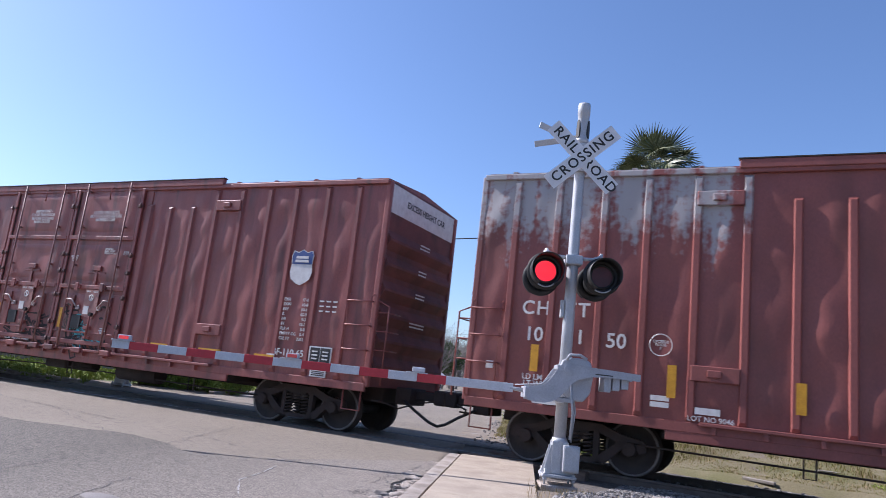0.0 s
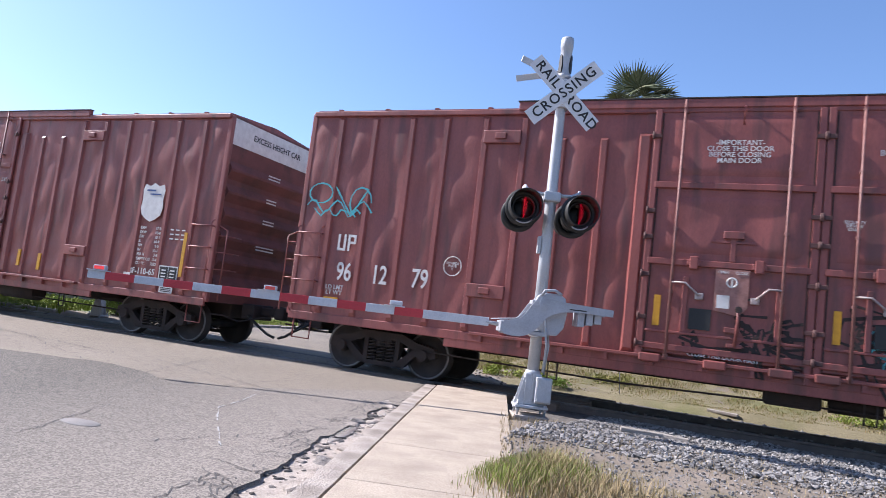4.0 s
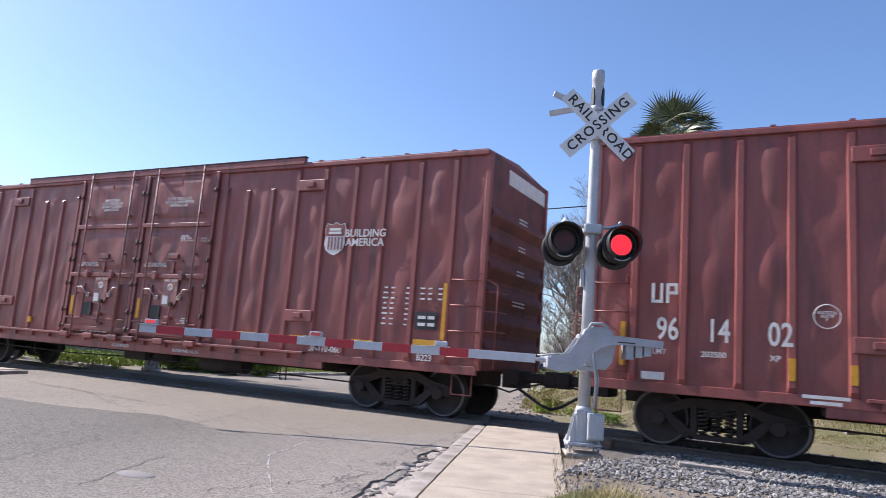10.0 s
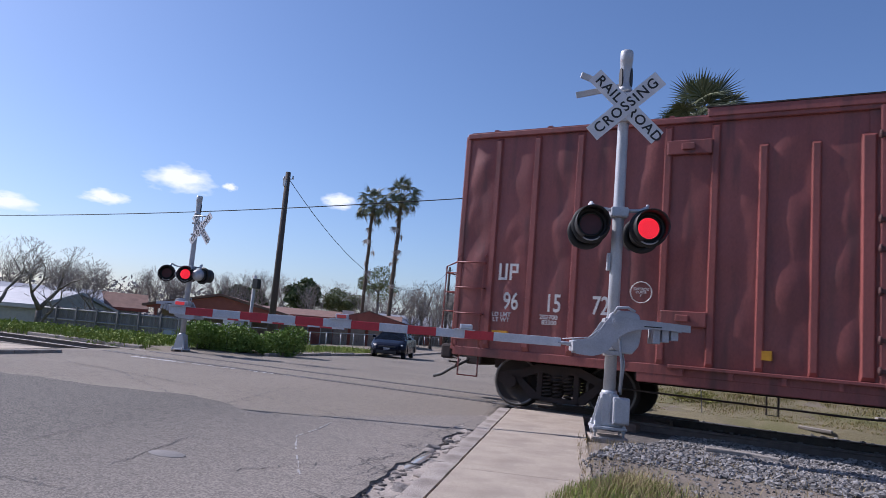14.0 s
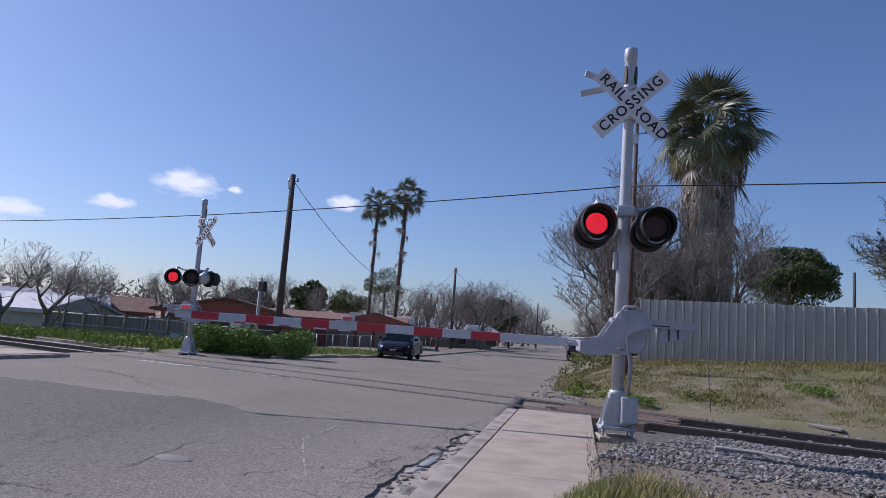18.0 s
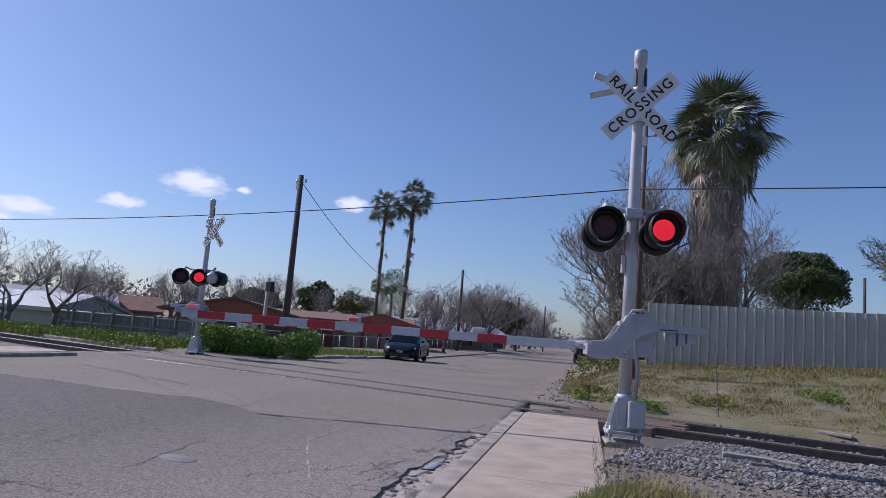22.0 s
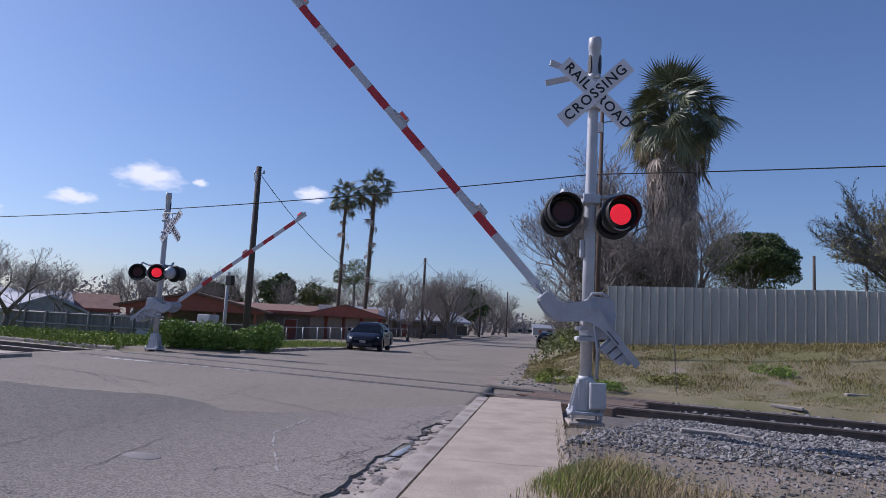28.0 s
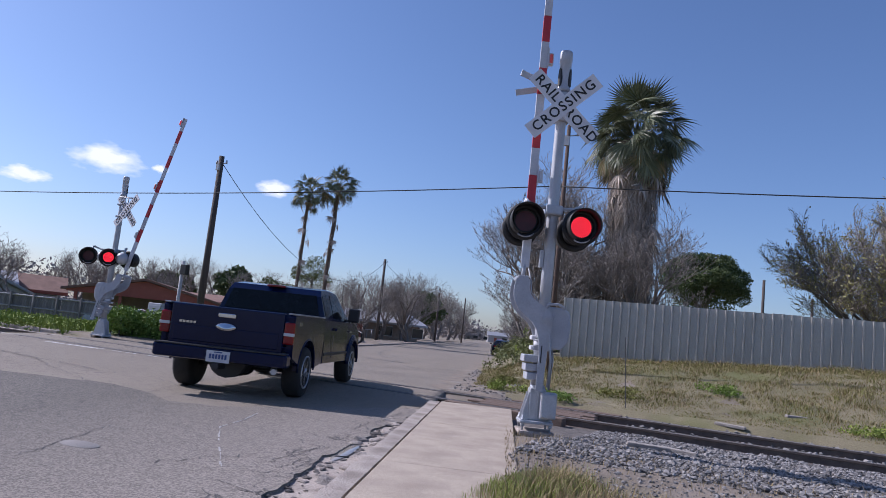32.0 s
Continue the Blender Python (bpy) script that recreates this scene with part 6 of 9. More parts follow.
def gate_machine(mast, label, arm_len, blank_start):
    """The gate drive on the pole, and the arm that swings on it with its lamps."""
    bm = B()
    prism(bm, [(-0.12, -0.05), (-0.08, 0.12), (0.02, 0.17), (0.24, 0.17), (0.32, 0.12), (0.36, -0.08), (0.33, -0.3), (0.24, -0.42), (0.05, -0.42), (-0.09, -0.3)], 0.28, pose(0.02, -0.13, PIVOT))
    bmesh.ops.bevel(bm, geom=list(bm.edges), offset=0.025, segments=2, affect="EDGES", profile=0.5)
    drive = part("gate_drive", bm, M_GREY, mast, "grey cast gate drive housing")
    bm = B()
    tube(bm, [(-0.02, -0.2, PIVOT + 0.12), (0.02, -0.21, PIVOT + 0.2), (0.16, -0.2, PIVOT + 0.21), (0.26, -0.2, PIVOT + 0.16)], 0.022)
    part("drive_rib", bm, M_GREY, drive)
    for z in (-0.42, 0.02):
        bm = B()
        box(bm, -0.13, 0.13, -0.14, 0.14, PIVOT + z - 0.03, PIVOT + z + 0.03, 0.01)
        part("drive_clamp", bm, M_GREY, mast)
    gate = part("gate_arm", B(), M_GREY, mast, label)
    gate.matrix_basis = pose(0, 0, PIVOT)
    for y0 in (-0.235, 0.2):
        bm = B()
        prism(bm, [(-0.52, -0.46), (-0.52, -0.27), (-0.40, -0.265), (-0.32, -0.245), (-0.26, -0.2), (-0.2, -0.11), (-0.14, -0.01), (-0.08, 0.065), (0.0, 0.09), (0.1, 0.085), (0.3, 0.06), (1.0, 0.03), (1.0, -0.065), (0.5, -0.055), (0.32, -0.075), (0.17, -0.12), (0.07, -0.19), (-0.02, -0.31), (-0.1, -0.40), (-0.18, -0.45), (-0.28, -0.48), (-0.4, -0.48)], 0.03, pose(0, y0, 0))
        bracket = part("arm_bracket", bm, M_GREY, gate, "grey curved support arm")
        bm = B()
        box(bm, 0.38, 0.62, y0 - 0.004, y0 + 0.034, -0.035, -0.02, 0.002)
        part("slot", bm, M_BLACK, bracket)
    for k, x in enumerate((0.52, 0.64, 0.76)):
        bm = B()
        box(bm, x, x + 0.1, -0.17, 0.17, -0.25 + 0.03 * k, -0.01, 0.012)
        part("counterweight", bm, M_GREY, gate)
    bm = B()
    rod(bm, (0.0, -0.262, 0.0), (0.0, 0.255, 0.0), 0.055, 0.055, 20)
    rod(bm, (0.0, -0.275, 0.0), (0.0, -0.25, 0.0), 0.025, None, 8)
    part("pivot", bm, M_GREY, gate)
    bm = B()
    box(bm, -0.56, -0.50, -0.23, 0.23, -0.44, -0.29, 0.012)
    part("clamp", bm, M_GREY, gate)
    bm = B()
    rod(bm, (-0.54, 0.0, -0.35), (-0.74, 0.0, -0.33), 0.03, 0.025, 8)
    part("shear_pin", bm, M_GREY, gate)
    bm = B()
    tube(bm, [(-0.68, -0.05, -0.28), (-0.5, -0.2, -0.255), (-0.34, -0.215, -0.235), (-0.22, -0.21, -0.12)], 0.009)
    part("cable", bm, M_GREY, gate)
    # the striped board
    x, k = -0.70, 0
    first = True
    while x > -arm_len:
        step = 0.94 if first else 0.406
        x1 = max(x - step, -arm_len)
        taper = lambda q: 0.062 - 0.008 * (-q / arm_len)
        bm = B()
        box(bm, x1, x, -0.02, 0.02, -0.33 - taper(x), -0.33 + taper(x), 0.006)
        part("arm_section", bm, M_ARM_WHITE if k % 2 == 0 else M_ARM_RED, gate, "red reflective section" if k % 2 else "grey-white section")
        x, k, first = x1, k + 1, False
    for xx, m_lamp in ((-arm_len + 0.16, M_LAMP_RED), (-arm_len * 0.6, M_LAMP_AMBER), (-arm_len * 0.32, M_ARM_WHITE)):
        bm = B()
        box(bm, xx - 0.17, xx + 0.13, -0.05, 0.05, -0.275, -0.26, 0.004)
        box(bm, xx - 0.09, xx + 0.09, -0.045, 0.045, -0.26, -0.19, 0.015)
        lamp = part("arm_lamp", bm, M_ARM_WHITE, gate)
        bm = B()
        box(bm, xx - 0.07, xx + 0.07, -0.052, 0.052, -0.25, -0.202, 0.01)
        part("lamp_lens", bm, m_lamp, lamp)
    return gate


near_mast = signal_mast("silver crossing signal with white crossbuck and two red flashers")
near_gate = gate_machine(near_mast, "red and white striped gate arm that rises", 6.35, 0)
near_mast.matrix_basis = pose(-2.75, 9.62, 0.0, 0, 0, -26 + 52)
far_mast = signal_mast("silver crossing signal across the track with crossbuck and flashers", True, 5.05, 4.0, 2.52)
far_gate = gate_machine(far_mast, "striped gate arm of the far signal", 5.7, 0)
far_mast.matrix_basis = pose(-18.1, 15.25, -0.09, 0, 0, 190)

# ---- plants ----
def leaf_mat(name, a, b, rough=0.55, spec=0.4):
    m = mat(name, a, b, rough=rough, scale=8, fine=30, bump=0.0, spec=spec)
    n, l = m.node_tree.nodes, m.node_tree.links
    shader = n["Principled BSDF"]
    geo, mix = n.new("ShaderNodeNewGeometry"), n.new("ShaderNodeMix")
    mix.data_type = "RGBA"
    mix.inputs[6].default_value, mix.inputs[7].default_value = (*a, 1), (*b, 1)
    l.new(geo.outputs["Random Per Island"], mix.inputs[0])
    l.new(mix.outputs[2], shader.inputs["Base Color"])
    return m


M_PALM = leaf_mat("palm_leaf", (0.06, 0.08, 0.035), (0.18, 0.19, 0.095), 0.45, 0.4)
M_PALM_OLD = leaf_mat("yellowing_palm_leaf", (0.13, 0.13, 0.05), (0.30, 0.22, 0.11), 0.55, 0.3)
M_DEAD = leaf_mat("dead_palm_leaf", (0.50, 0.43, 0.36), (0.22, 0.18, 0.145), 0.85)
M_PALM_TRUNK = mat("palm_trunk", (0.15, 0.115, 0.08), (0.09, 0.07, 0.05), rough=0.95, scale=4, fine=30, bump=0.9, stretch=(1, 1, 4))
M_BARK = mat("grey_bark", (0.21, 0.183, 0.16), (0.125, 0.108, 0.096), rough=0.95, scale=6, fine=40, bump=0.6)
M_TWIG = mat("bare_twig", (0.265, 0.235, 0.208), (0.175, 0.155, 0.138), rough=0.9, scale=6, fine=40, bump=0)
M_LEAF = leaf_mat("evergreen_leaf", (0.05, 0.08, 0.025), (0.12, 0.15, 0.055), 0.6, 0.25)
M_HEDGE = leaf_mat("hedge_leaf", (0.11, 0.18, 0.03), (0.25, 0.34, 0.075), 0.65, 0.2)
M_GRASS = leaf_mat("green_grass", (0.15, 0.21, 0.035), (0.29, 0.33, 0.08), 0.75, 0.15)
M_DRY = leaf_mat("dry_grass", (0.41, 0.315, 0.18), (0.23, 0.18, 0.09), 0.85, 0.12)
M_DULLGRASS = leaf_mat("dull_grass", (0.135, 0.145, 0.04), (0.24, 0.225, 0.075), 0.8, 0.1)
M_OLIVE = leaf_mat("olive_leaf", (0.09, 0.11, 0.035), (0.19, 0.20, 0.075), 0.6, 0.25)
M_BUD = leaf_mat("budding_leaf", (0.22, 0.21, 0.07), (0.34, 0.31, 0.12), 0.7)


def frond_mesh(name, material, wrist, droop, fan=1.0, stem=0.9, blades=24, spread_deg=115):
    """A fan palm leaf: a stalk, a fan bent down at its wrist, blades joined near the stalk and hanging at the tips."""
    bm = B()
    tube(bm, [(0, 0, 0), (stem * 0.5, 0, 0.03), (stem, 0, -0.02)], 0.022, 4, 0.014)
    c, s = math.cos(radians(wrist)), math.sin(radians(wrist))
    for k in range(blades):
        a = radians(-spread_deg + 2 * spread_deg * k / (blades - 1))
        length = fan * (1.0 - 0.3 * abs(k / (blades - 1) - 0.5) * 2) * (0.85 + 0.25 * random.random())
        half = math.tan(radians(spread_deg) / blades) * 1.05
        fold = random.uniform(0.7, 1.3)
        prev = None
        for f, w in ((0.03, 1.0), (0.3, 1.0), (0.52, 0.92), (0.75, 0.42), (0.92, 0.16), (1.0, 0.02)):
            r = length * f
            u, v = r * math.cos(a), r * math.sin(a)
            hang = -droop * fold * length * max(0.0, f - 0.35) ** 1.7
            cup = -0.22 * abs(math.sin(a)) ** 2 * r
            p = Vector((stem + u * c + cup * s, v, -0.02 - u * s + cup * c + hang))
            ww = half * min(r, length * 0.52) * w
            side = Vector((-math.sin(a) * c, math.cos(a), math.sin(a) * s))
            ridge = Vector((s, 0, c)) * ww * (0.5 if k % 2 else -0.5)
            q = (bm.verts.new(p + side * ww + ridge), bm.verts.new(p - side * ww - ridge))
            if prev:
                bm.faces.new((prev[0], prev[1], q[1], q[0]))
            prev = q
    return finish(name, bm, material)


def fan_palm(label, at, height, crown_r, trunk_r, skirt, fronds, seed, group="", thatch=0.0):
    rng = random.Random(seed)
    palm = thing("palm_tree", label, "palm tree", group, at=at)
    bm = B()
    prof = [(trunk_r * 1.35, -0.6), (trunk_r * 1.1, 0.6)]
    z = 0.6
    while z < height:
        prof += [(trunk_r * (1.0 + 0.06 * rng.random()), z), (trunk_r * (0.92 + 0.05 * rng.random()), z + 0.12)]
        z += 0.24
    lathe(bm, prof, None, 14)
    for v in bm.verts:
        v.co.x += 0.1 * hill(v.co.z * 0.4, seed, 1)
    part("trunk", bm, M_PALM_TRUNK, palm)
    fan, stem = crown_r * 0.38, crown_r * 0.6
    green = [frond_mesh("frond", M_PALM, w, d, fan, stem, 26, 105) for w, d in ((8, 0.3), (26, 0.55), (44, 0.75), (62, 0.9))]
    old = [frond_mesh("frond", M_PALM_OLD, w, d, fan * 0.95, stem * 0.9, 22, 95) for w, d in ((40, 1.0), (55, 0.8))]
    for k in range(fronds):
        f = (k + 0.5) / fronds
        el = 84 - 128 * f ** 0.95 + rng.uniform(-8, 8)
        az = k * 137.5 + rng.uniform(-14, 14)
        low = f > 0.8 and rng.random() < 0.6
        ob = part("frond", old[k % 2] if low else green[rng.choice((0, 0, 1)) if el > 62 else rng.choice((1, 2, 3))], None, palm)
        ob.matrix_basis = pose(0, 0, height - 0.35 * f + 0.1 * rng.random(), 0, 0, az) @ pose(0.08, 0, 0, rng.uniform(-60, 60), -el, 0) @ Matrix.Scale(rng.uniform(0.72, 1.16), 4)
    if thatch:
        # old leaves hanging close round the trunk, layer on layer
        verts, faces = [], []
        for k in range(5200):
            g = rng.random()
            z = height - 0.6 - (height - 1.6) * g
            r = trunk_r * (1.0 + 0.35 * rng.random()) + thatch * (1.0 - 0.42 * g) * rng.random() ** 0.5
            a = rng.uniform(0, 6.283)
            l, w = rng.uniform(0.5, 1.3), rng.uniform(0.012, 0.03)
            da, dr = rng.uniform(-0.35, 0.35), rng.uniform(-0.12, 0.12)
            n = len(verts)
            for f, ww in ((0.0, 1.0), (0.5, 1.0), (1.0, 0.25)):
                rr, aa = r + dr * f, a + da * f / r
                for sgn in (-1, 1):
                    verts.append((rr * math.cos(aa) - sgn * w * ww * math.sin(aa), rr * math.sin(aa) + sgn * w * ww * math.cos(aa), z - l * f))
            faces += [(n, n + 1, n + 3, n + 2), (n + 2, n + 3, n + 5, n + 4)]
        me = bpy.data.meshes.new("thatch")
        me.from_pydata(verts, [], faces)
        me.materials.append(M_DEAD)
        part("thatch", me, None, palm, "grey-brown thatch of dead leaves round the trunk")
    if skirt:
        dead = [frond_mesh("dead_frond", M_DEAD, w, d, crown_r * 0.42, crown_r * 0.3, 12, 75) for w, d in ((8, 0.2), (20, 0.4))]
        for k in range(skirt):
            g = (k / skirt) ** 0.9
            z = height - 0.5 - (height * 0.62) * g
            el = -rng.uniform(52, 84) if g > 0.25 else -rng.uniform(36, 68)
            ob = part("dead_frond", dead[k % 2], None, palm)
            ob.matrix_basis = pose(0, 0, z, 0, 0, k * 137.5) @ pose(trunk_r * 0.9, 0, 0, rng.uniform(-35, 35), -el, 0) @ Matrix.Scale(rng.uniform(0.75, 1.1) * (1.1 - 0.3 * g), 4)
    return palm


def bare_branches(seed, height, wide, depth=6, thick=0.16, up=0.45, forks=3):
    """Trunk and limbs, then the twigs, of a leafless tree, as two meshes."""
    rng = random.Random(seed)
    trunk, twigs = B(), B()

    def grow(p, d, length, r, level):
        bm = trunk if level < 3 else twigs
        q = p
        pts = [p.copy()]
        for _ in range(3):
            d = (d + Vector((rng.uniform(-0.22, 0.22), rng.uniform(-0.22, 0.22), rng.uniform(-0.1, 0.18)))).normalized()
            q = q + d * length / 3
            pts.append(q.copy())
        tube(bm, pts, r, 6 if level < 2 else 4 if level < 4 else 3, r * 0.62)
        if level >= depth:
            return
        n = forks + 1 if level == 0 else forks if level < 6 else 2
        for k in range(n):
            tilt, az = rng.uniform(0.35, 0.95), rng.uniform(0, 6.283)
            side = Vector((math.cos(az) * wide, math.sin(az) * wide, up * rng.uniform(-0.1, 1.0)))
            nd = (d * (1 - tilt * 0.45) + side * tilt * 0.75).normalized()
            start = pts[-1] if k < 2 else pts[1 + k % 2]
            grow(start, nd, length * rng.uniform(0.62, 0.84), max(r * 0.56, 0.0065), level + 1)

    grow(Vector((0, 0, -0.3)), Vector((0, 0, 1)), height * 0.23, thick, 0)
    tall = max(v.co.z for v in twigs.verts)
    for bm in (trunk, twigs):
        bmesh.ops.scale(bm, vec=(height / tall, height / tall, height / tall), verts=bm.verts)
    return finish("limb", trunk, M_BARK), finish("twig", twigs, M_TWIG)


def leaf_blobs(blobs, count, size, material, seed, shell=0.55, name="crown", flat=0.0):
    """A crown of many small leaves in clumps: (x, y, z, rx, ry, rz) for each clump."""
    rng = np.random.RandomState(seed)
    weights = np.array([b[3] * b[4] * b[5] for b in blobs]) ** 0.67
    which = rng.choice(len(blobs), count, p=weights / weights.sum())
    bl = np.array(blobs)[which]
    d = rng.normal(size=(count, 3))
    d /= np.linalg.norm(d, axis=1)[:, None]
    r = shell + (1 - shell) * rng.rand(count) ** 0.6
    c = bl[:, :3] + d * bl[:, 3:] * r[:, None] * (0.9 + 0.25 * rng.rand(count))[:, None]
    a = rng.normal(size=(count, 3))
    a[:, 2] *= 1 - flat
    a /= np.linalg.norm(a, axis=1)[:, None]
    b = np.cross(a, rng.normal(size=(count, 3)))
    b /= np.linalg.norm(b, axis=1)[:, None]
    s = (size * (0.6 + 0.8 * rng.rand(count)))[:, None]
    v = np.stack([c - a * s, c + b * s * 0.55, c + a * s, c - b * s * 0.55], 1).reshape(-1, 3)
    f = np.arange(count * 4).reshape(-1, 4)
    me = bpy.data.meshes.new(name)
    me.from_pydata(v.tolist(), [], f.tolist())
    me.materials.append(material)
    return me


def blades(name, count, place, height, width, material, label, seed, lean=0.4, category="grass"):
    """Grass blades, each a bent tapering strip, joined."""
    rng = np.random.RandomState(seed)
    verts, faces = [], []
    for _ in range(count):
        x, y, z, k = place(rng)
        h = height * k * (0.5 + 0.8 * rng.rand())
        az, l = rng.rand() * 6.283, lean * h * (0.2 + rng.rand())
        dx, dy = math.cos(az), math.sin(az)
        w = width * (0.6 + 0.8 * rng.rand())
        b = len(verts)
        px, py = -dy * w, dx * w
        verts += [(x - px, y - py, z - 0.03), (x + px, y + py, z - 0.03), (x + dx * l * 0.4 + px * 0.7, y + dy * l * 0.4 + py * 0.7, z + h * 0.62), (x + dx * l * 0.4 - px * 0.7, y + dy * l * 0.4 - py * 0.7, z + h * 0.62), (x + dx * l, y + dy * l, z + h)]
        faces += [(b, b + 1, b + 2, b + 3), (b + 3, b + 2, b + 4)]
    me = bpy.data.meshes.new(name)
    me.from_pydata(verts, [], faces)
    me.materials.append(material)
    return tagged(new(name, me), label, category, "", "stuff")


# tall palm behind the metal fence, its trunk wrapped in dead leaves
fan_palm("tall fan palm with a skirt of dead leaves behind the fence", pose(-5.64, 33.1, 0.7), 10.6, 2.85, 0.72, 60, 118, 11, thatch=0.32)
# twin palms down the street
fan_palm("slender fan palm on a bare trunk beside the street", pose(-39.3, 58.0, -0.4, 0, 1.2, 0), 14.9, 2.3, 0.2, 12, 60, 5, "twin palms by the street")
fan_palm("slender leaning fan palm on a bare trunk beside its twin", pose(-41.6, 56.6, -0.4, 0, 0.8, 0), 14.0, 2.1, 0.17, 8, 54, 6, "twin palms by the street")


def round_tree(label, at, blobs, count, size, material, seed, trunk_h, trunk_r=0.2, name="tree"):
    tree = thing(name, label, "tree", at=at)
    bm = B()
    tube(bm, [(0, 0, -0.5), (0.1, 0, trunk_h * 0.5), (0, 0.1, trunk_h)], trunk_r, 8, trunk_r * 0.7)
    for k in range(5):
        b = blobs[k % len(blobs)]
        tube(bm, [(0, 0.1, trunk_h * 0.9), (b[0] * 0.5, b[1] * 0.5, 0.5 * (trunk_h + b[2])), (b[0], b[1], b[2])], trunk_r * 0.5, 6, 0.04)
    part("trunk", bm, M_BARK, tree)
    part("crown", leaf_blobs(blobs, count, size, material, seed), None, tree)
    return tree


def dome_blobs(rx, rz, z, n, seed, sub=0.3):
    rng = random.Random(seed)
    out = [(0, 0, z, rx * 0.8, rx * 0.8, rz * 0.8)]
    for k in range(n):
        a, e = rng.uniform(0, 6.283), math.asin(rng.uniform(-0.25, 0.98))
        s = rx * sub * rng.uniform(0.7, 1.25)
        out.append((rx * 0.82 * math.cos(a) * math.cos(e), rx * 0.82 * math.sin(a) * math.cos(e), z + rz * 0.82 * math.sin(e), s, s, s * 0.75))
    return out


round_tree("dense dark green round-headed evergreen tree behind the fence", pose(-3.3, 47.5, 0.3), dome_blobs(2.75, 2.45, 5.45, 60, 3, 0.24), 42000, 0.07, M_LEAF, 4, 4.2, 0.3)
round_tree("dark green leafy tree beside the round evergreen", pose(0.6, 50.0, 0.2), dome_blobs(2.2, 1.1, 2.6, 14, 8), 3000, 0.16, M_LEAF, 5, 2.5, 0.2)
round_tree("broad green leafy tree beyond the houses", pose(-50.6, 64.7, -0.8), dome_blobs(2.3, 1.8, 4.5, 18, 9), 7000, 0.1, M_OLIVE, 6, 4.5, 0.25)
round_tree("slender pale-leaved tree beside the palms", pose(-48.9, 69.5, -0.8), dome_blobs(2.5, 2.6, 7.1, 22, 10, 0.26), 4200, 0.09, M_OLIVE, 7, 7.0, 0.22)
round_tree("dark evergreen tree behind the brown house", pose(-56.0, 64.0, -0.8), dome_blobs(2.2, 2.2, 4.9, 16, 12), 4200, 0.22, M_LEAF, 8, 4.5, 0.25)
round_tree("dark evergreen tree with an uneven crown behind the brown house", pose(-62.0, 60.5, -0.8), dome_blobs(2.6, 1.7, 4.0, 14, 13), 3600, 0.22, M_LEAF, 9, 4.0, 0.25)
round_tree("shadowy evergreen tree at the end of the street", pose(-50.5, 101.0, -0.4), dome_blobs(4.6, 3.4, 4.6, 20, 14), 9000, 0.19, M_LEAF, 10, 3.5, 0.3)
round_tree("roadside evergreen shrub hanging over the street", pose(-16.0, 58.5, -0.2), dome_blobs(2.2, 2.0, 2.2, 16, 15), 4200, 0.14, M_HEDGE, 11, 1.5, 0.1)

# leafless trees: three builds, placed with their own size and turn
BARE = [bare_branches(2, 8.0, 0.95, 8, 0.18, 0.75), bare_branches(5, 8.0, 0.75, 8, 0.15, 0.9), bare_branches(9, 8.0, 1.05, 8, 0.2, 0.6)]


BARE_FAR = [bare_branches(2, 8.0, 0.95, 7, 0.18, 0.75), bare_branches(5, 8.0, 0.75, 7, 0.15, 0.9), bare_branches(9, 8.0, 1.05, 7, 0.2, 0.6)]


def bare_tree(kind, x, y, z, turn, size, label, lean=0.0, wide=1.0):
    tree = thing("bare_tree", label, "tree", "leafless trees", at=pose(x, y, z, lean, 0, turn) @ Matrix.Diagonal((size * wide, size * wide, size, 1)))
    build = BARE if y < 45 and x > -25 else BARE_FAR
    part("limb", build[kind][0], None, tree)
    part("twig", build[kind][1], None, tree)
    return tree


bare_tree(2, -9.45, 32.9, 0.1, 20, 1.2, "spreading leafless tree with dense fine twigs behind the fence", 0.0, 1.3)
bare_tree(0, -10.9, 33.4, 0.0, 310, 0.98, "low spreading leafless tree hanging over the road edge", 0.0, 1.4)
bare_tree(0, -8.05, 34.0, 0.2, 130, 1.26, "leafless tree with pale twigs beside the tall palm")
bare_tree(2, -3.75, 31.8, 0.3, 250, 0.96, "twiggy leafless tree behind the metal fence")
bare_tree(1, -6.6, 31.4, 0.3, 15, 0.85, "leafless tree whose twigs veil the palm trunk")
def buds_on(mesh, count, size, seed):
    """Small opening leaves set along the twigs of a tree."""
    rng = np.random.RandomState(seed)
    at = np.zeros(len(mesh.vertices) * 3)
    mesh.vertices.foreach_get("co", at)
    c = at.reshape(-1, 3)[rng.choice(len(mesh.vertices), count)] + rng.normal(size=(count, 3)) * 0.03
    a = rng.normal(size=(count, 3)) * size
    b = rng.normal(size=(count, 3)) * size * 0.6
    v = np.stack([c - a, c + b, c + a, c - b], 1).reshape(-1, 3)
    me = bpy.data.meshes.new("bud_foliage")
    me.from_pydata(v.tolist(), [], np.arange(count * 4).reshape(-1, 4).tolist())
    me.materials.append(M_BUD)
    return me


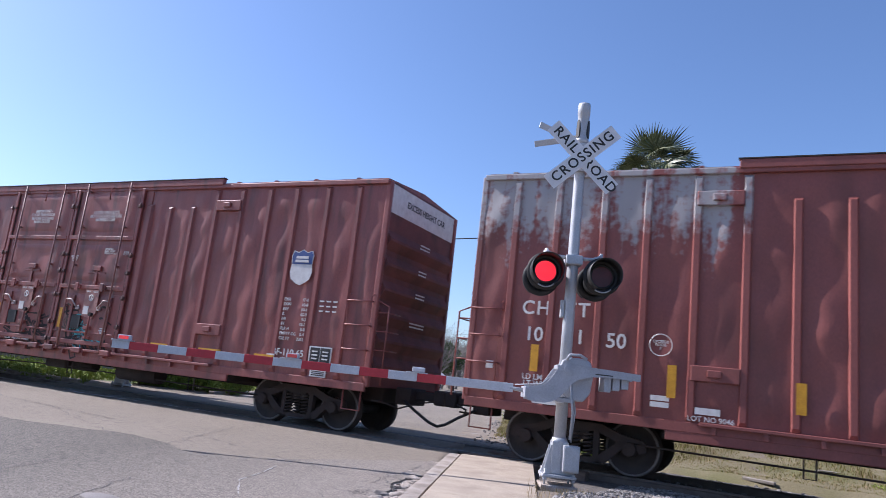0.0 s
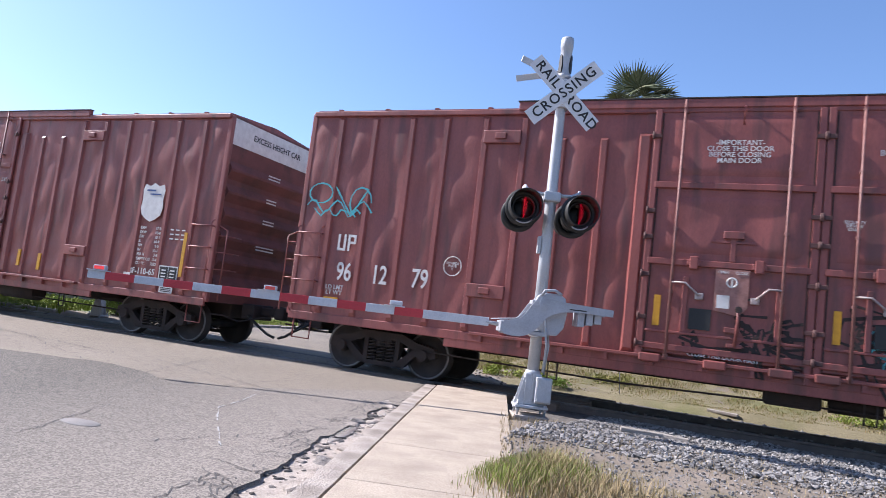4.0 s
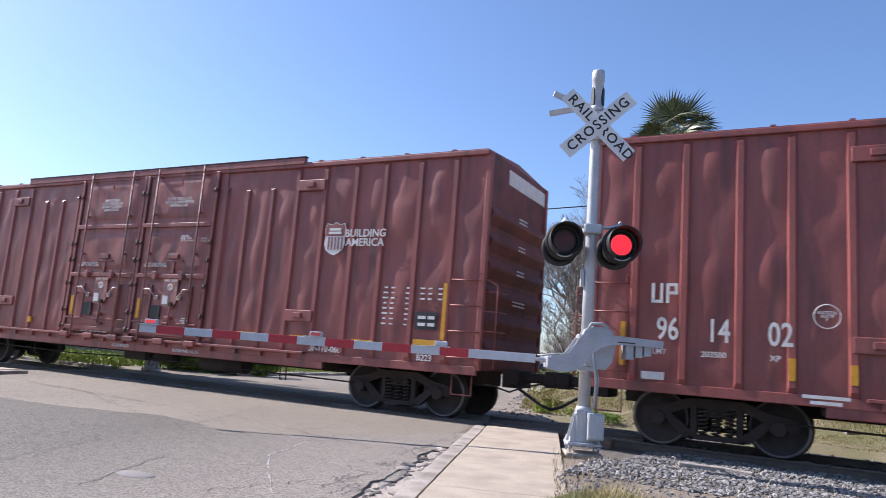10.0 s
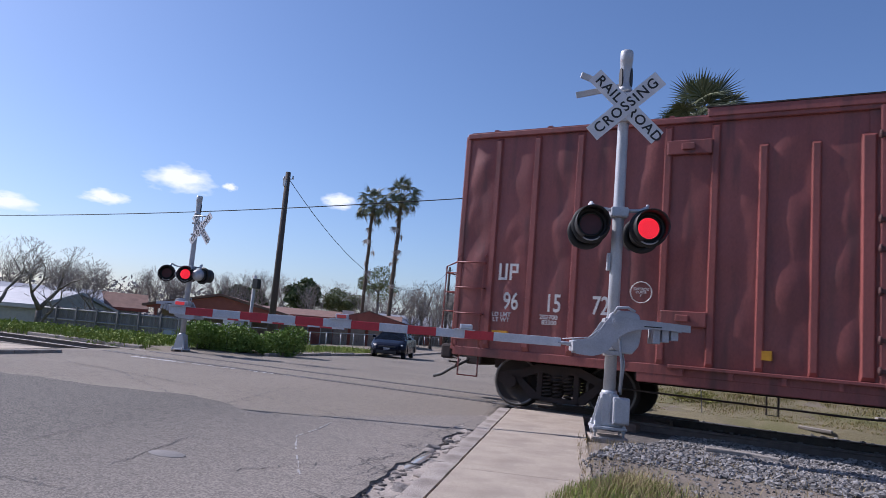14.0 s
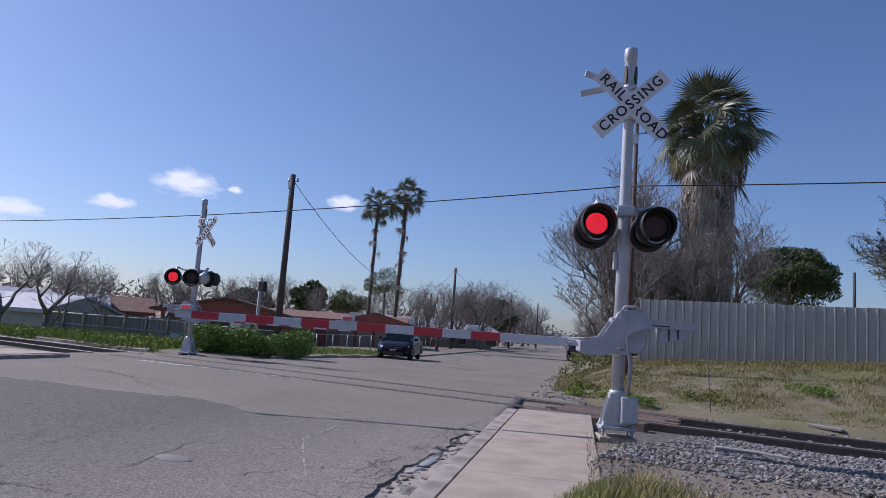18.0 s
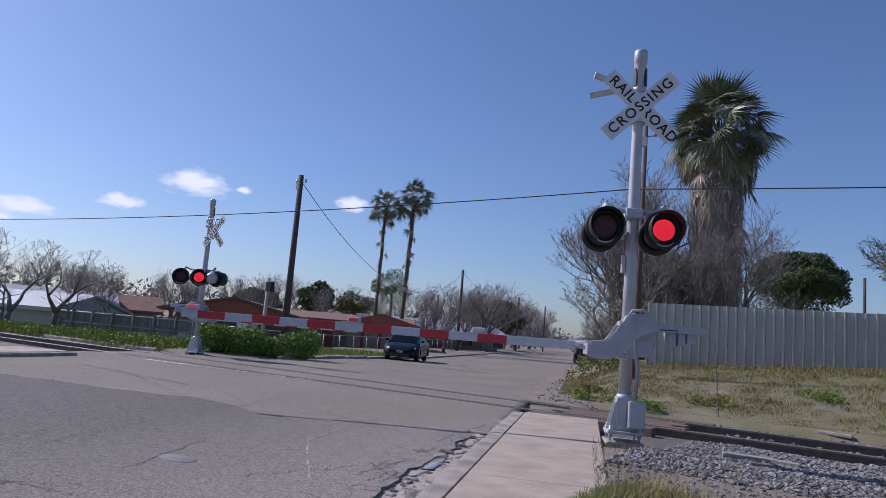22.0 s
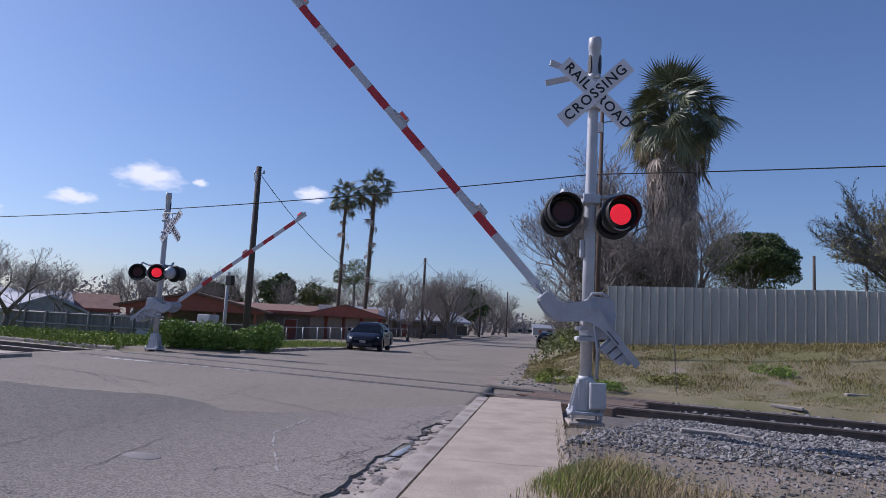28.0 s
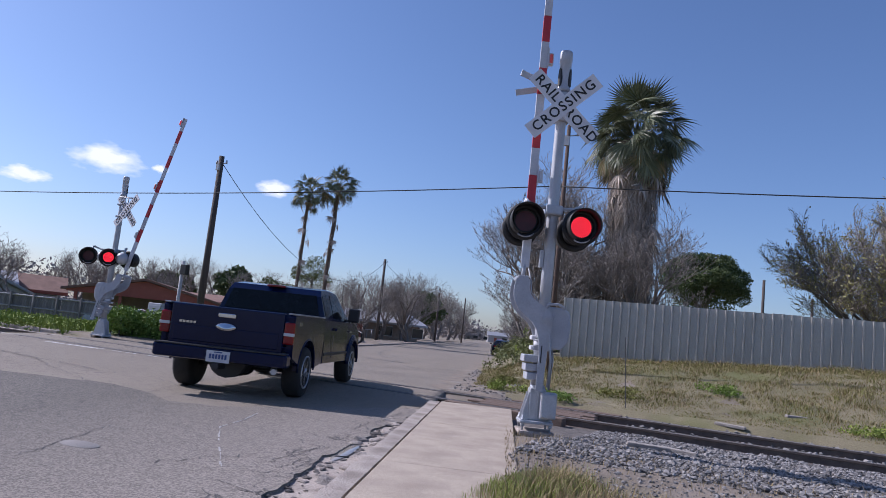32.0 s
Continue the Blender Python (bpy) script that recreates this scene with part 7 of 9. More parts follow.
def fan_branches(seed, reach, height):
    """A short trunk with long straight limbs fanning out from low down, as two meshes."""
    rng = random.Random(seed)
    trunk, twigs = B(), B()

    def shoot(p, d, length, r, level):
        n = 5 if level == 0 else 3
        pts = [p.copy()]
        for k in range(n):
            d = (d + Vector((rng.uniform(-0.09, 0.09), rng.uniform(-0.09, 0.09), rng.uniform(-0.04, 0.10)))).normalized()
            pts.append(pts[-1] + d * length / n)
        tube(trunk if level == 0 else twigs, pts, r, 6 if level == 0 else 4 if level == 1 else 3, max(r * 0.3, 0.005))
        if level == 3:
            return
        m = (12, 10, 8)[level]
        for k in range(m):
            f = 0.16 + 0.84 * (k + rng.random()) / m
            i = min(n - 1, int(f * n))
            q = pts[i].lerp(pts[i + 1], f * n - i)
            out = Vector((rng.gauss(0, 1), rng.gauss(0, 1), rng.gauss(0.25, 0.8)))
            out = (out - d * out.dot(d)).normalized()
            shoot(q, (d + out * rng.uniform(0.35, 0.75)).normalized(), length * rng.uniform(0.34, 0.55) * (1.15 - 0.35 * f), max(r * 0.42, 0.0065), level + 1)

    tube(trunk, [Vector((0, 0, -0.4)), Vector((0.05, 0, 0.8)), Vector((0, 0.05, 1.9))], 0.24, 8, 0.2)
    for k in range(17):
        az, el = 2.4 * k + rng.uniform(-0.2, 0.2), math.asin(0.06 + 0.9 * (k * 0.618 % 1.0))
        d = Vector((math.cos(az) * math.cos(el), math.sin(az) * math.cos(el), math.sin(el)))
        shoot(Vector((0, 0, rng.uniform(1.4, 1.9))), d, reach * math.cos(el) ** 2 + height * math.sin(el) ** 2, rng.uniform(0.06, 0.11), 0)
    return finish("limb", trunk, M_BARK), finish("twig", twigs, M_TWIG)


FAN = fan_branches(31, 3.2, 5.4)
FAN_BUDS = buds_on(FAN[1], 22000, 0.03, 5)
for x, y, turn, size, lab in ((4.9, 33.5, 40, 1.12, "budding bare tree with long fanned limbs beyond the fence"), (9.6, 36.0, 150, 1.3, "tall bare tree with arching budding limbs behind the fence")):
    tree = thing("bare_tree", lab, "tree", "leafless trees", at=pose(x, y, 0.6, 0, 0, turn) @ Matrix.Diagonal((size, size, size, 1)))
    part("limb", FAN[0], None, tree)
    part("twig", FAN[1], None, tree)
    part("bud_foliage", FAN_BUDS, None, tree, "sparse yellow-green buds")
for k, (d, az, kind, size) in enumerate(((62, 50.5, 1, 0.72), (66, 58.5, 2, 0.75), (70, 47.5, 2, 0.8), (66, 53.0, 0, 0.72), (74, 44.0, 2, 0.9), (80, 40.5, 0, 0.9), (80, 62.0, 2, 0.9), (58, 65.5, 0, 0.85),
                                         (78, 32.0, 1, 0.8), (82, 29.0, 0, 1.05), (80, 26.9, 2, 1.05), (92, 28.2, 1, 1.0), (102, 27.0, 2, 1.0), (112, 26.2, 0, 1.0), (62, 30.4, 0, 0.7), (48, 68.0, 1, 0.9), (72, 36.0, 0, 0.8), (130, 25.6, 2, 1.1), (95, 52.0, 2, 1.0), (98, 58.0, 2, 1.0),
                                         (98, 42.5, 2, 1.1), (100, 38.5, 0, 1.1), (96, 34.5, 2, 1.1), (90, 30.8, 2, 1.1), (120, 28.5, 0, 1.1), (145, 25.0, 2, 1.2), (58, 56.8, 2, 0.65), (150, 17.4, 0, 0.9), (76, 64.0, 0, 0.9), (70, 16.2, 0, 0.8), (85, 15.5, 2, 0.9), (40, 14.5, 2, 0.62), (46, 15.2, 0, 0.6))):
    x, y = -d * math.sin(radians(az)), d * math.cos(radians(az))
    bare_tree(kind, x, y, -0.9 if az > 34 else -0.4, k * 67, size, "bare winter tree with grey branches beyond the street")
# open-crowned old trees with thick crooked limbs behind the verge
OPEN = [bare_branches(14, 8.0, 1.05, 8, 0.2, 0.6, 2), bare_branches(23, 8.0, 1.1, 8, 0.19, 0.55, 2)]
for kind, d, az, turn, size, lean, wide in ((0, 43, 62.6, 30, 0.69, 4, 1.15), (1, 44, 59.3, 200, 0.69, -4, 1.2), (0, 48, 55.6, 120, 0.56, 0, 1.1), (1, 41, 66.5, 300, 0.7, 0, 1.2)):
    tree = thing("bare_tree", "old leafless tree with thick crooked dark limbs", "tree", "leafless trees", at=pose(-d * math.sin(radians(az)), d * math.cos(radians(az)), -0.9, lean, lean, turn) @ Matrix.Diagonal((size * wide, size * wide, size, 1)))
    part("limb", OPEN[kind][0], None, tree)
    part("twig", OPEN[kind][1], None, tree)
# grey-brown mass of far leafless woods
M_FARWOOD = leaf_mat("far_bare_wood", (0.34, 0.31, 0.29), (0.22, 0.2, 0.19), 0.9, 0.1)
far = []
rng = random.Random(77)
for k in range(120):
    az = rng.uniform(26.5, 84.0) if k % 4 else rng.uniform(-22.0, 14.0)
    d = rng.uniform(150, 190)
    r = rng.uniform(3.5, 6.0)
    far.append((-d * math.sin(radians(az)), d * math.cos(radians(az)), rng.uniform(0.5, 3.5), r * 1.2, r * 1.2, r))
wood = leaf_blobs(far, 15000, 0.42, M_FARWOOD, 78, 0.2, "far_woods")
tagged(new("far_woods", wood), "grey-brown leafless woods in the far distance", "woods", "", "stuff")
# leafless trees lining both sides of the street
for k, (y, off, kind, size) in enumerate(((74, -2.5, 0, 0.8), (83, -5.0, 2, 1.05), (103, -4.0, 0, 1.15), (116, -3.0, 2, 1.3), (130, -4.0, 0, 1.3), (140, -2.5, 2, 1.3), (148, -3.0, 2, 1.4), (170, -3.5, 0, 1.4), (195, -3.5, 2, 1.0), (225, -4.0, 0, 1.0),
                                           (48, 4.0, 0, 0.6), (64, 4.5, 2, 0.7), (80, 4.0, 0, 0.75), (100, 4.0, 2, 0.8), (125, 4.0, 0, 0.85), (155, 4.0, 2, 0.9), (190, 4.0, 0, 0.95), (230, 4.0, 2, 1.0))):
    x = road_left(y) + off if off < 0 else road_right(y) + off
    bare_tree(kind, x, y, -0.4, 40 + k * 83, size, "bare winter tree lining the street")
low = []
rng = random.Random(55)
for k in range(46):
    az, d = rng.uniform(13.0, 27.5), rng.uniform(300, 380)
    low.append((-d * math.sin(radians(az)), d * math.cos(radians(az)), rng.uniform(0.5, 3.0), 8, 8, rng.uniform(3.5, 6.5)))
tagged(new("far_woods", leaf_blobs(low, 8000, 0.7, M_FARWOOD, 56, 0.2, "far_woods")), "grey haze of trees closing the end of the street", "woods", "", "stuff")
# rough brush along the road edge below the fence corner
brush = []
for k in range(60):
    y = 24.0 + 40.0 * rng.random() ** 1.3
    x = road_right(y) + 0.9 + 2.2 * rng.random()
    r = rng.uniform(0.25, 0.6)
    brush.append((x, y, base_z(x, y) + 0.3 + 0.6 * rng.random() * smoothstep(24, 30, y), r, r, r * 0.9))
tagged(new("roadside_brush", leaf_blobs(brush, 9000, 0.05, M_OLIVE, 57, 0.3, "roadside_brush")), "tangled olive-brown brush along the road edge", "brush", "", "stuff")
# pollarded stump by the street
bm = B()
tube(bm, [(0, 0, -0.4), (0.1, 0, 2.2), (0.0, 0, 3.0)], 0.28, 7, 0.2)
for tip in ((-1.1, 0.2, 5.6), (0.2, 0, 6.4), (1.3, -0.2, 5.9), (-0.5, 0.1, 4.9)):
    tube(bm, [(0, 0, 2.7), (tip[0] * 0.55, tip[1], 0.5 * (2.9 + tip[2])), tip], 0.16, 6, 0.1)
stump = thing("bare_tree", "hard-pruned leafless tree with thick stub limbs", "tree", at=pose(-43.0, 70.5, -0.5))
part("limb", bm, M_BARK, stump)

# dense bushes beside the far signal
rng = random.Random(4)
blobs = []
for k in range(26):
    f = rng.random()
    blobs.append((-19.0 + 2.3 * f + rng.uniform(-0.2, 0.2), 16.3 + 2.7 * f + rng.uniform(-0.5, 0.5), 0.25 + 0.45 * rng.random(), 0.5, 0.5, 0.38))
bush = thing("bush", "dense green leafy bush beside the far signal", "bush")
part("foliage", leaf_blobs(blobs, 15000, 0.046, M_HEDGE, 21, 0.6), None, bush)
for k in range(7):
    b = blobs[k * 3]
    bm = B()
    tube(bm, [(b[0], b[1], -0.2), (b[0] + 0.05, b[1], b[2])], 0.03, 5, 0.015)
    part("stem", bm, M_BARK, bush)
for (x, y, r, seed, lab) in ((-3.0, 17.6, 0.45, 31, "low green weed clump on the dry bank"), (-5.3, 16.3, 0.42, 32, "green weeds at the foot of the bank"), (-0.9, 19.3, 0.45, 33, "green weed clump on the grassy bank"), (-6.0, 18.2, 0.34, 34, "pale green weeds beside the road edge"), (2.2, 16.6, 0.4, 35, "small leafy weed on the bank"), (-4.0, 15.9, 0.35, 36, "low leafy weeds beside the track"), (-8.2, 27.4, 0.55, 37, "overgrown bush at the fence corner"), (-9.6, 33.0, 0.7, 38, "overgrown roadside bush with mixed leaves"), (-11.6, 40.0, 0.9, 39, "dense roadside bush along the street")):
    b = thing("weed" if r < 0.7 else "bush", lab, "weed" if r < 0.7 else "bush")
    z = land_z(x, y)
    part("foliage", leaf_blobs([(x + rng.uniform(-r, r), y + rng.uniform(-r, r) * 0.7, z + r * 0.35 * rng.random(), r * 0.6, r * 0.5, r * 0.35) for _ in range(6)], 900 if r < 0.7 else 2600, 0.028 if r < 0.7 else 0.07, M_HEDGE if seed % 3 == 0 else M_DULLGRASS if seed % 3 == 1 else M_GRASS, seed, 0.3), None, b)

# grass
def on_verge(rng):
    y = 14.9 + 9.0 * rng.rand() ** 1.4
    x = -19.3 - 22.0 * rng.rand() - (y - 15) * 0.3
    return x, y, land_z(x, y), 0.6 + 0.8 * rng.rand()


sheet("verge", steps(-70, -18.6, 1.2), steps(15.0, 40, 1.2), lambda x, y: base_z(x, y) + 0.02, M_VERGE, label="green grassy verge beside the track", category="grass", skip=lambda x, y: x > road_left(y) - 0.4)
blades("grass_tuft", 16000, on_verge, 0.17, 0.014, M_GRASS, "bright green spring grass along the track", 41)


rng = random.Random(9)
low_weeds = []
for k in range(150):
    y = 15.0 + 6.5 * rng.random() ** 1.5
    x = -19.6 - 20.0 * rng.random() - (y - 15) * 0.3
    r = rng.uniform(0.25, 0.55)
    low_weeds.append((x, y, land_z(x, y) + 0.08, r * 1.3, r, 0.16 + 0.12 * rng.random()))
tagged(new("low_weeds", leaf_blobs(low_weeds, 15000, 0.05, M_GRASS, 79, 0.3, "low_weeds")), "low leafy green weeds along the track", "weeds", "", "stuff")


def past_crossing(rng):
    y = 19.5 + 16.0 * rng.rand()
    x = road_left(y) - 0.3 - 4.0 * rng.rand()
    return x, y, land_z(x, y), 0.6 + 0.6 * rng.rand()


blades("grass_tuft", 5000, past_crossing, 0.2, 0.014, M_GRASS, "green grass strip behind the far kerb", 42)
strip("bank", steps(15.3, 60, 0.4), lambda y: road_right(y) + 1.1 - 0.8 * smoothstep(16.5, 23.0, y) + 0.4 * hill(y, 8.8, 0.8), lambda y: 40.0, lambda x, y: base_z(x, y) + 0.03 + 0.06 * hill(x, y, 1.1), M_BANK, 110, "dry grassy bank rising to the metal fence", "grass")


def on_bank(rng):
    y = 15.8 + 9.5 * rng.rand()
    x = road_right(y) + 0.5 + 15.0 * rng.rand()
    k = (0.12 + 0.9 * max(0.0, hill(x, y, 2.2, 5.0) + 0.1) + 0.6 * max(0.0, hill(x, y, 0.7, 9.0) + 0.2) + 0.7 * smoothstep(22.5, 25.0, y)) * (0.35 + 0.65 * smoothstep(16.0, 18.0, y))
    return x, y, base_z(x, y) + 0.03 + 0.06 * hill(x, y, 1.1), k


blades("grass_tuft", 54000, on_bank, 0.14, 0.0052, M_DRY, "dry tan grass on the bank before the fence", 43, 1.8)
blades("grass_tuft", 46000, on_bank, 0.14, 0.006, M_DULLGRASS, "sparse green grass among the dry grass", 44, 1.4)


def tuft_place(cx, cy, rx, ry):
    def place(rng):
        x, y = cx + rng.normal() * rx, cy + rng.normal() * ry
        return x, y, base_z(x, y), math.exp(-((x - cx) / (rx * 2)) ** 2)
    return place


blades("grass_tuft", 4000, tuft_place(-1.45, 5.75, 0.21, 0.3), 0.165, 0.0028, M_DRY, "clump of dry grass at the pavement edge", 45, 0.8)
blades("grass_tuft", 4600, tuft_place(-1.45, 5.6, 0.24, 0.3), 0.14, 0.0028, M_GRASS, "green grass clump at the pavement edge", 46, 0.8)
blades("grass_tuft", 2200, tuft_place(-0.9, 5.1, 0.45, 0.35), 0.17, 0.0035, M_DRY, "low dry grass beside the pavement", 47, 0.8)


def sparse_dirt(rng):
    y = 4.0 + 5.8 * rng.rand()
    x = road_right(y) + 1.35 + 5.5 * rng.rand() ** 1.5
    return x, y, base_z(x, y), 0.4 + 0.6 * rng.rand()


blades("grass_tuft", 3000, sparse_dirt, 0.09, 0.003, M_DRY, "sparse dry grass stalks on the dirt", 48, 1.0)

# ---- fences ----
M_TIN = mat("corrugated_steel", (0.40, 0.385, 0.355), (0.32, 0.31, 0.285), rough=0.3, metal=0.35, scale=2, fine=50, bump=0.05, stain=(0.33, 0.31, 0.30), stain_scale=1.2, stain_amount=0.35, stretch=(1, 1, 0.3), random_tint=0.04)
M_WOODGREY = mat("weathered_boards", (0.47, 0.46, 0.46), (0.35, 0.34, 0.34), rough=0.9, scale=4, fine=40, bump=0.5, stretch=(4, 4, 0.6), random_tint=0.15)
# darker copy of the weathered boards: shade of the sunless fence side in the colour
M_WOODSHADED = mat("shaded_weathered_boards", (0.24, 0.225, 0.225), (0.16, 0.15, 0.15), rough=0.92, scale=4, fine=40, bump=0.5, stretch=(4, 4, 0.6), random_tint=0.2)
M_POLE = mat("creosoted_pole", (0.105, 0.084, 0.07), (0.07, 0.057, 0.05), rough=0.9, scale=3, fine=40, bump=0.5, stretch=(6, 6, 0.5))
M_BROWNPOLE = mat("weathered_pole", (0.13, 0.085, 0.062), (0.09, 0.06, 0.045), rough=0.9, scale=3, fine=40, bump=0.5, stretch=(6, 6, 0.5))
M_CABLE = mat("cable", (0.03, 0.03, 0.032), (0.02, 0.02, 0.02), rough=0.7, bump=0)
M_ZINC = mat("galvanised_pipe", (0.42, 0.43, 0.44), (0.34, 0.35, 0.36), rough=0.5, metal=0.5, scale=5, fine=50, bump=0.05)

fence = thing("metal_fence", "tall pale corrugated steel sheet fence on the bank", "fence")
F0, F1 = Vector((-6.45, 25.0, 0)), Vector((11.6, 25.95, 0))
along = (F1 - F0).normalized()
angle = math.degrees(math.atan2(along.y, along.x))
RIB = 0.287
panel = B()
prof = []
for k in range(3):
    x = k * RIB
    prof += [(x, 0.0), (x + 0.018, -0.045), (x + 0.062, -0.045), (x + 0.082, 0.0), (x + 0.18, 0.004)]
prof.append((3 * RIB + 0.01, 0.0))
lo = [panel.verts.new((x, y, 0)) for x, y in prof]
hi = [panel.verts.new((x, y, 2.3)) for x, y in prof]
lo2 = [panel.verts.new((x, y + 0.004, 0)) for x, y in prof]
hi2 = [panel.verts.new((x, y + 0.004, 2.3)) for x, y in prof]
for i in range(len(prof) - 1):
    panel.faces.new((lo[i], lo[i + 1], hi[i + 1], hi[i]))
    panel.faces.new((lo2[i + 1], lo2[i], hi2[i], hi2[i + 1]))
    panel.faces.new((hi[i], hi[i + 1], hi2[i + 1], hi2[i]))
panel = finish("sheet_panel", panel, M_TIN)
n = int((F1 - F0).length / (3 * RIB))
for k in range(n):
    p = F0 + along * (k * 3 * RIB)
    top = 2.98 + 0.0024 * k + random.uniform(-0.015, 0.015)
    ob = part("sheet_panel", panel, None, fence)
    ob.matrix_basis = pose(p.x, p.y, top - 2.3, 0, 0, angle)
for k in range(0, n, 3):
    p = F0 + along * (k * 3 * RIB) + Vector((0.03, 0.12, 0))
    bm = B()
    rod(bm, (p.x, p.y, 0.0), (p.x, p.y, 2.8), 0.04)
    part("fence_post", bm, M_ZINC, fence)
bm = B()
p, q = F0 + Vector((0.02, 0.09, 2.75)), F1 + Vector((0.02, 0.09, 2.8))
rod(bm, p, q, 0.03)
part("fence_rail", bm, M_ZINC, fence)

board_fence = thing("board_fence", "weathered board fence, boards and posts coloured as in shade, pale rails, behind the verge", "fence")
board = B()
box(board, -0.068, 0.068, -0.01, 0.01, -0.9, 0.95, 0.004)
board = finish("board", board, M_WOODSHADED)
W0, W1 = Vector((-42.1, 24.63, 0)), Vector((-31.5, 26.6, 0))
wl = (W1 - W0).length
for k in range(int(wl / 0.15)):
    p = W0 + (W1 - W0) * (k * 0.15 / wl)
    part("board", board, None, board_fence).matrix_basis = pose(p.x, p.y, random.uniform(-0.03, 0.03), random.uniform(-1, 1), random.uniform(-1, 1), math.degrees(math.atan2(W1.y - W0.y, W1.x - W0.x)))
for z in (-0.35, 0.22, 0.84):
    bm = B()
    rod(bm, W0 + Vector((0, -0.05, z)), W1 + Vector((0, -0.05, z)), 0.045, None, 4)
    part("fence_rail", bm, M_WOODGREY, board_fence)
for k in range(8):
    p = W0 + (W1 - W0) * (k / 7)
    bm = B()
    box(bm, p.x - 0.06, p.x + 0.06, p.y - 0.14, p.y - 0.02, -0.9, 1.0)
    part("fence_post", bm, M_WOODSHADED, board_fence)

chain = thing("chain_link_fence", "low chain-link fence along the far street", "fence")
C0, C1 = Vector((-24.5, 27.5, -0.5)), Vector((-55.0, 112.0, -0.5))
for k in range(34):
    p = C0 + (C1 - C0) * (k / 33)
    bm = B()
    rod(bm, p, p + Vector((0, 0, 1.25)), 0.03, None, 6)
    part("fence_post", bm, M_ZINC, chain)
bm = B()
rod(bm, C0 + Vector((0, 0, 1.22)), C1 + Vector((0, 0, 1.22)), 0.022, None, 6)
rod(bm, C0 + Vector((-12, 2, 1.22)), C0 + Vector((0, 0, 1.22)), 0.022, None, 6)
part("fence_rail", bm, M_ZINC, chain)
bm = B()
wires = 160
d = (C1 - C0) / wires
for k in range(wires - 2):
    for s in (0, 2):
        a, b = C0 + d * (k + s), C0 + d * (k + 2 - s)
        rod(bm, a, b + Vector((0, 0, 1.2)), 0.0022, None, 3, False)
part("wire_mesh", bm, M_CABLE, chain)

# ---- poles and wires ----
def pole(label, x, y, z0, z1, r, material, lean=(0, 0), fittings=True):
    p = thing("utility_pole", label, "utility pole", "utility poles")
    bm = B()
    top = Vector((x + lean[0], y + lean[1], z1))
    rod(bm, (x, y, z0), top, r, r * 0.72, 12)
    part("shaft", bm, material, p)
    if fittings:
        for s in (-1, 1):
            bm = B()
            rod(bm, top + Vector((0, 0, -0.35)), top + Vector((0.28 * s, 0.05, -0.32)), 0.02)
            rod(bm, top + Vector((0.28 * s, 0.05, -0.34)), top + Vector((0.28 * s, 0.05, -0.18)), 0.045, 0.03)
            part("insulator", bm, M_ZINC, p)
        bm = B()
        box(bm, top.x - 0.08, top.x + 0.08, top.y - 0.2, top.y - 0.1, top.z - 0.7, top.z - 0.4)
        part("junction_box", bm, M_ZINC, p)
    return p


pole("dark creosoted wooden utility pole beside the street corner", -22.65, 24.0, -0.6, 8.15, 0.17, M_POLE)
pole("dark utility pole along the street", -36.8, 65.3, -0.6, 8.4, 0.17, M_POLE)
pole("distant dark utility pole along the street", -45.0, 98.0, -0.6, 8.0, 0.17, M_POLE)
pole("thin distant utility pole along the street", -53.0, 128.0, -0.6, 8.5, 0.17, M_POLE, fittings=False)
pole("brown weathered utility pole behind the crossing signal", -5.62, 20.6, -0.2, 8.05, 0.08, M_BROWNPOLE)
pole("dark utility pole at the end of the green verge", -36.5, 17.2, -0.4, 6.3, 0.15, M_POLE)
pole("distant utility pole behind the round tree", 0.3, 60.0, 0.0, 8.0, 0.14, M_POLE, fittings=False)
pole("distant utility pole beyond the fence", 3.6, 58.0, 0.0, 6.6, 0.12, M_POLE, fittings=False)


def wire(label, p, q, sag, r=0.013):
    p, q = Vector(p), Vector(q)
    bm = B()
    tube(bm, [p + (q - p) * t - Vector((0, 0, 4 * sag * t * (1 - t))) for t in [i / 24 for i in range(25)]], r, 5)
    tagged(part("overhead_wire", bm, M_CABLE), label, "wire", "overhead wires")


wire("thin black overhead wire between wooden poles", (-36.5, 17.2, 4.98), (-5.85, 20.5, 6.07), 0.26, 0.018)
wire("thin black overhead wire running past the fence", (-5.85, 20.5, 6.07), (26.0, 22.0, 6.4), 0.3, 0.018)
wire("thin overhead wire running down the street", (-22.65, 24.0, 7.9), (-36.8, 65.3, 8.1), 3.6, 0.016)
wire("thin overhead wire further down the street", (-36.8, 65.3, 8.1), (-45.0, 98.0, 7.7), 1.4, 0.016)
wire("slack guy wire hanging from a bank stake", (-3.0, 18.0, 1.6), (-2.55, 16.0, 0.0), 0.05, 0.01)

# ---- houses ----
M_ROOF = mat("brown_shingles", (0.24, 0.135, 0.10), (0.17, 0.095, 0.07), rough=0.9, scale=2, fine=25, bump=0.6)
M_FASCIA = mat("red_brown_siding", (0.36, 0.105, 0.07), (0.28, 0.082, 0.056), rough=0.8, scale=2, fine=30, bump=0.2)
M_TANWALL = mat("tan_brick_wall", (0.33, 0.255, 0.195), (0.26, 0.195, 0.15), rough=0.9, scale=3, fine=30, bump=0.3)
M_GLASSDARK = mat("window_glass", (0.03, 0.035, 0.04), (0.02, 0.025, 0.03), rough=0.08, bump=0)
M_TRIMWHITE = mat("pale_trim", (0.6, 0.58, 0.54), (0.5, 0.48, 0.45), rough=0.6, scale=4, bump=0.05)
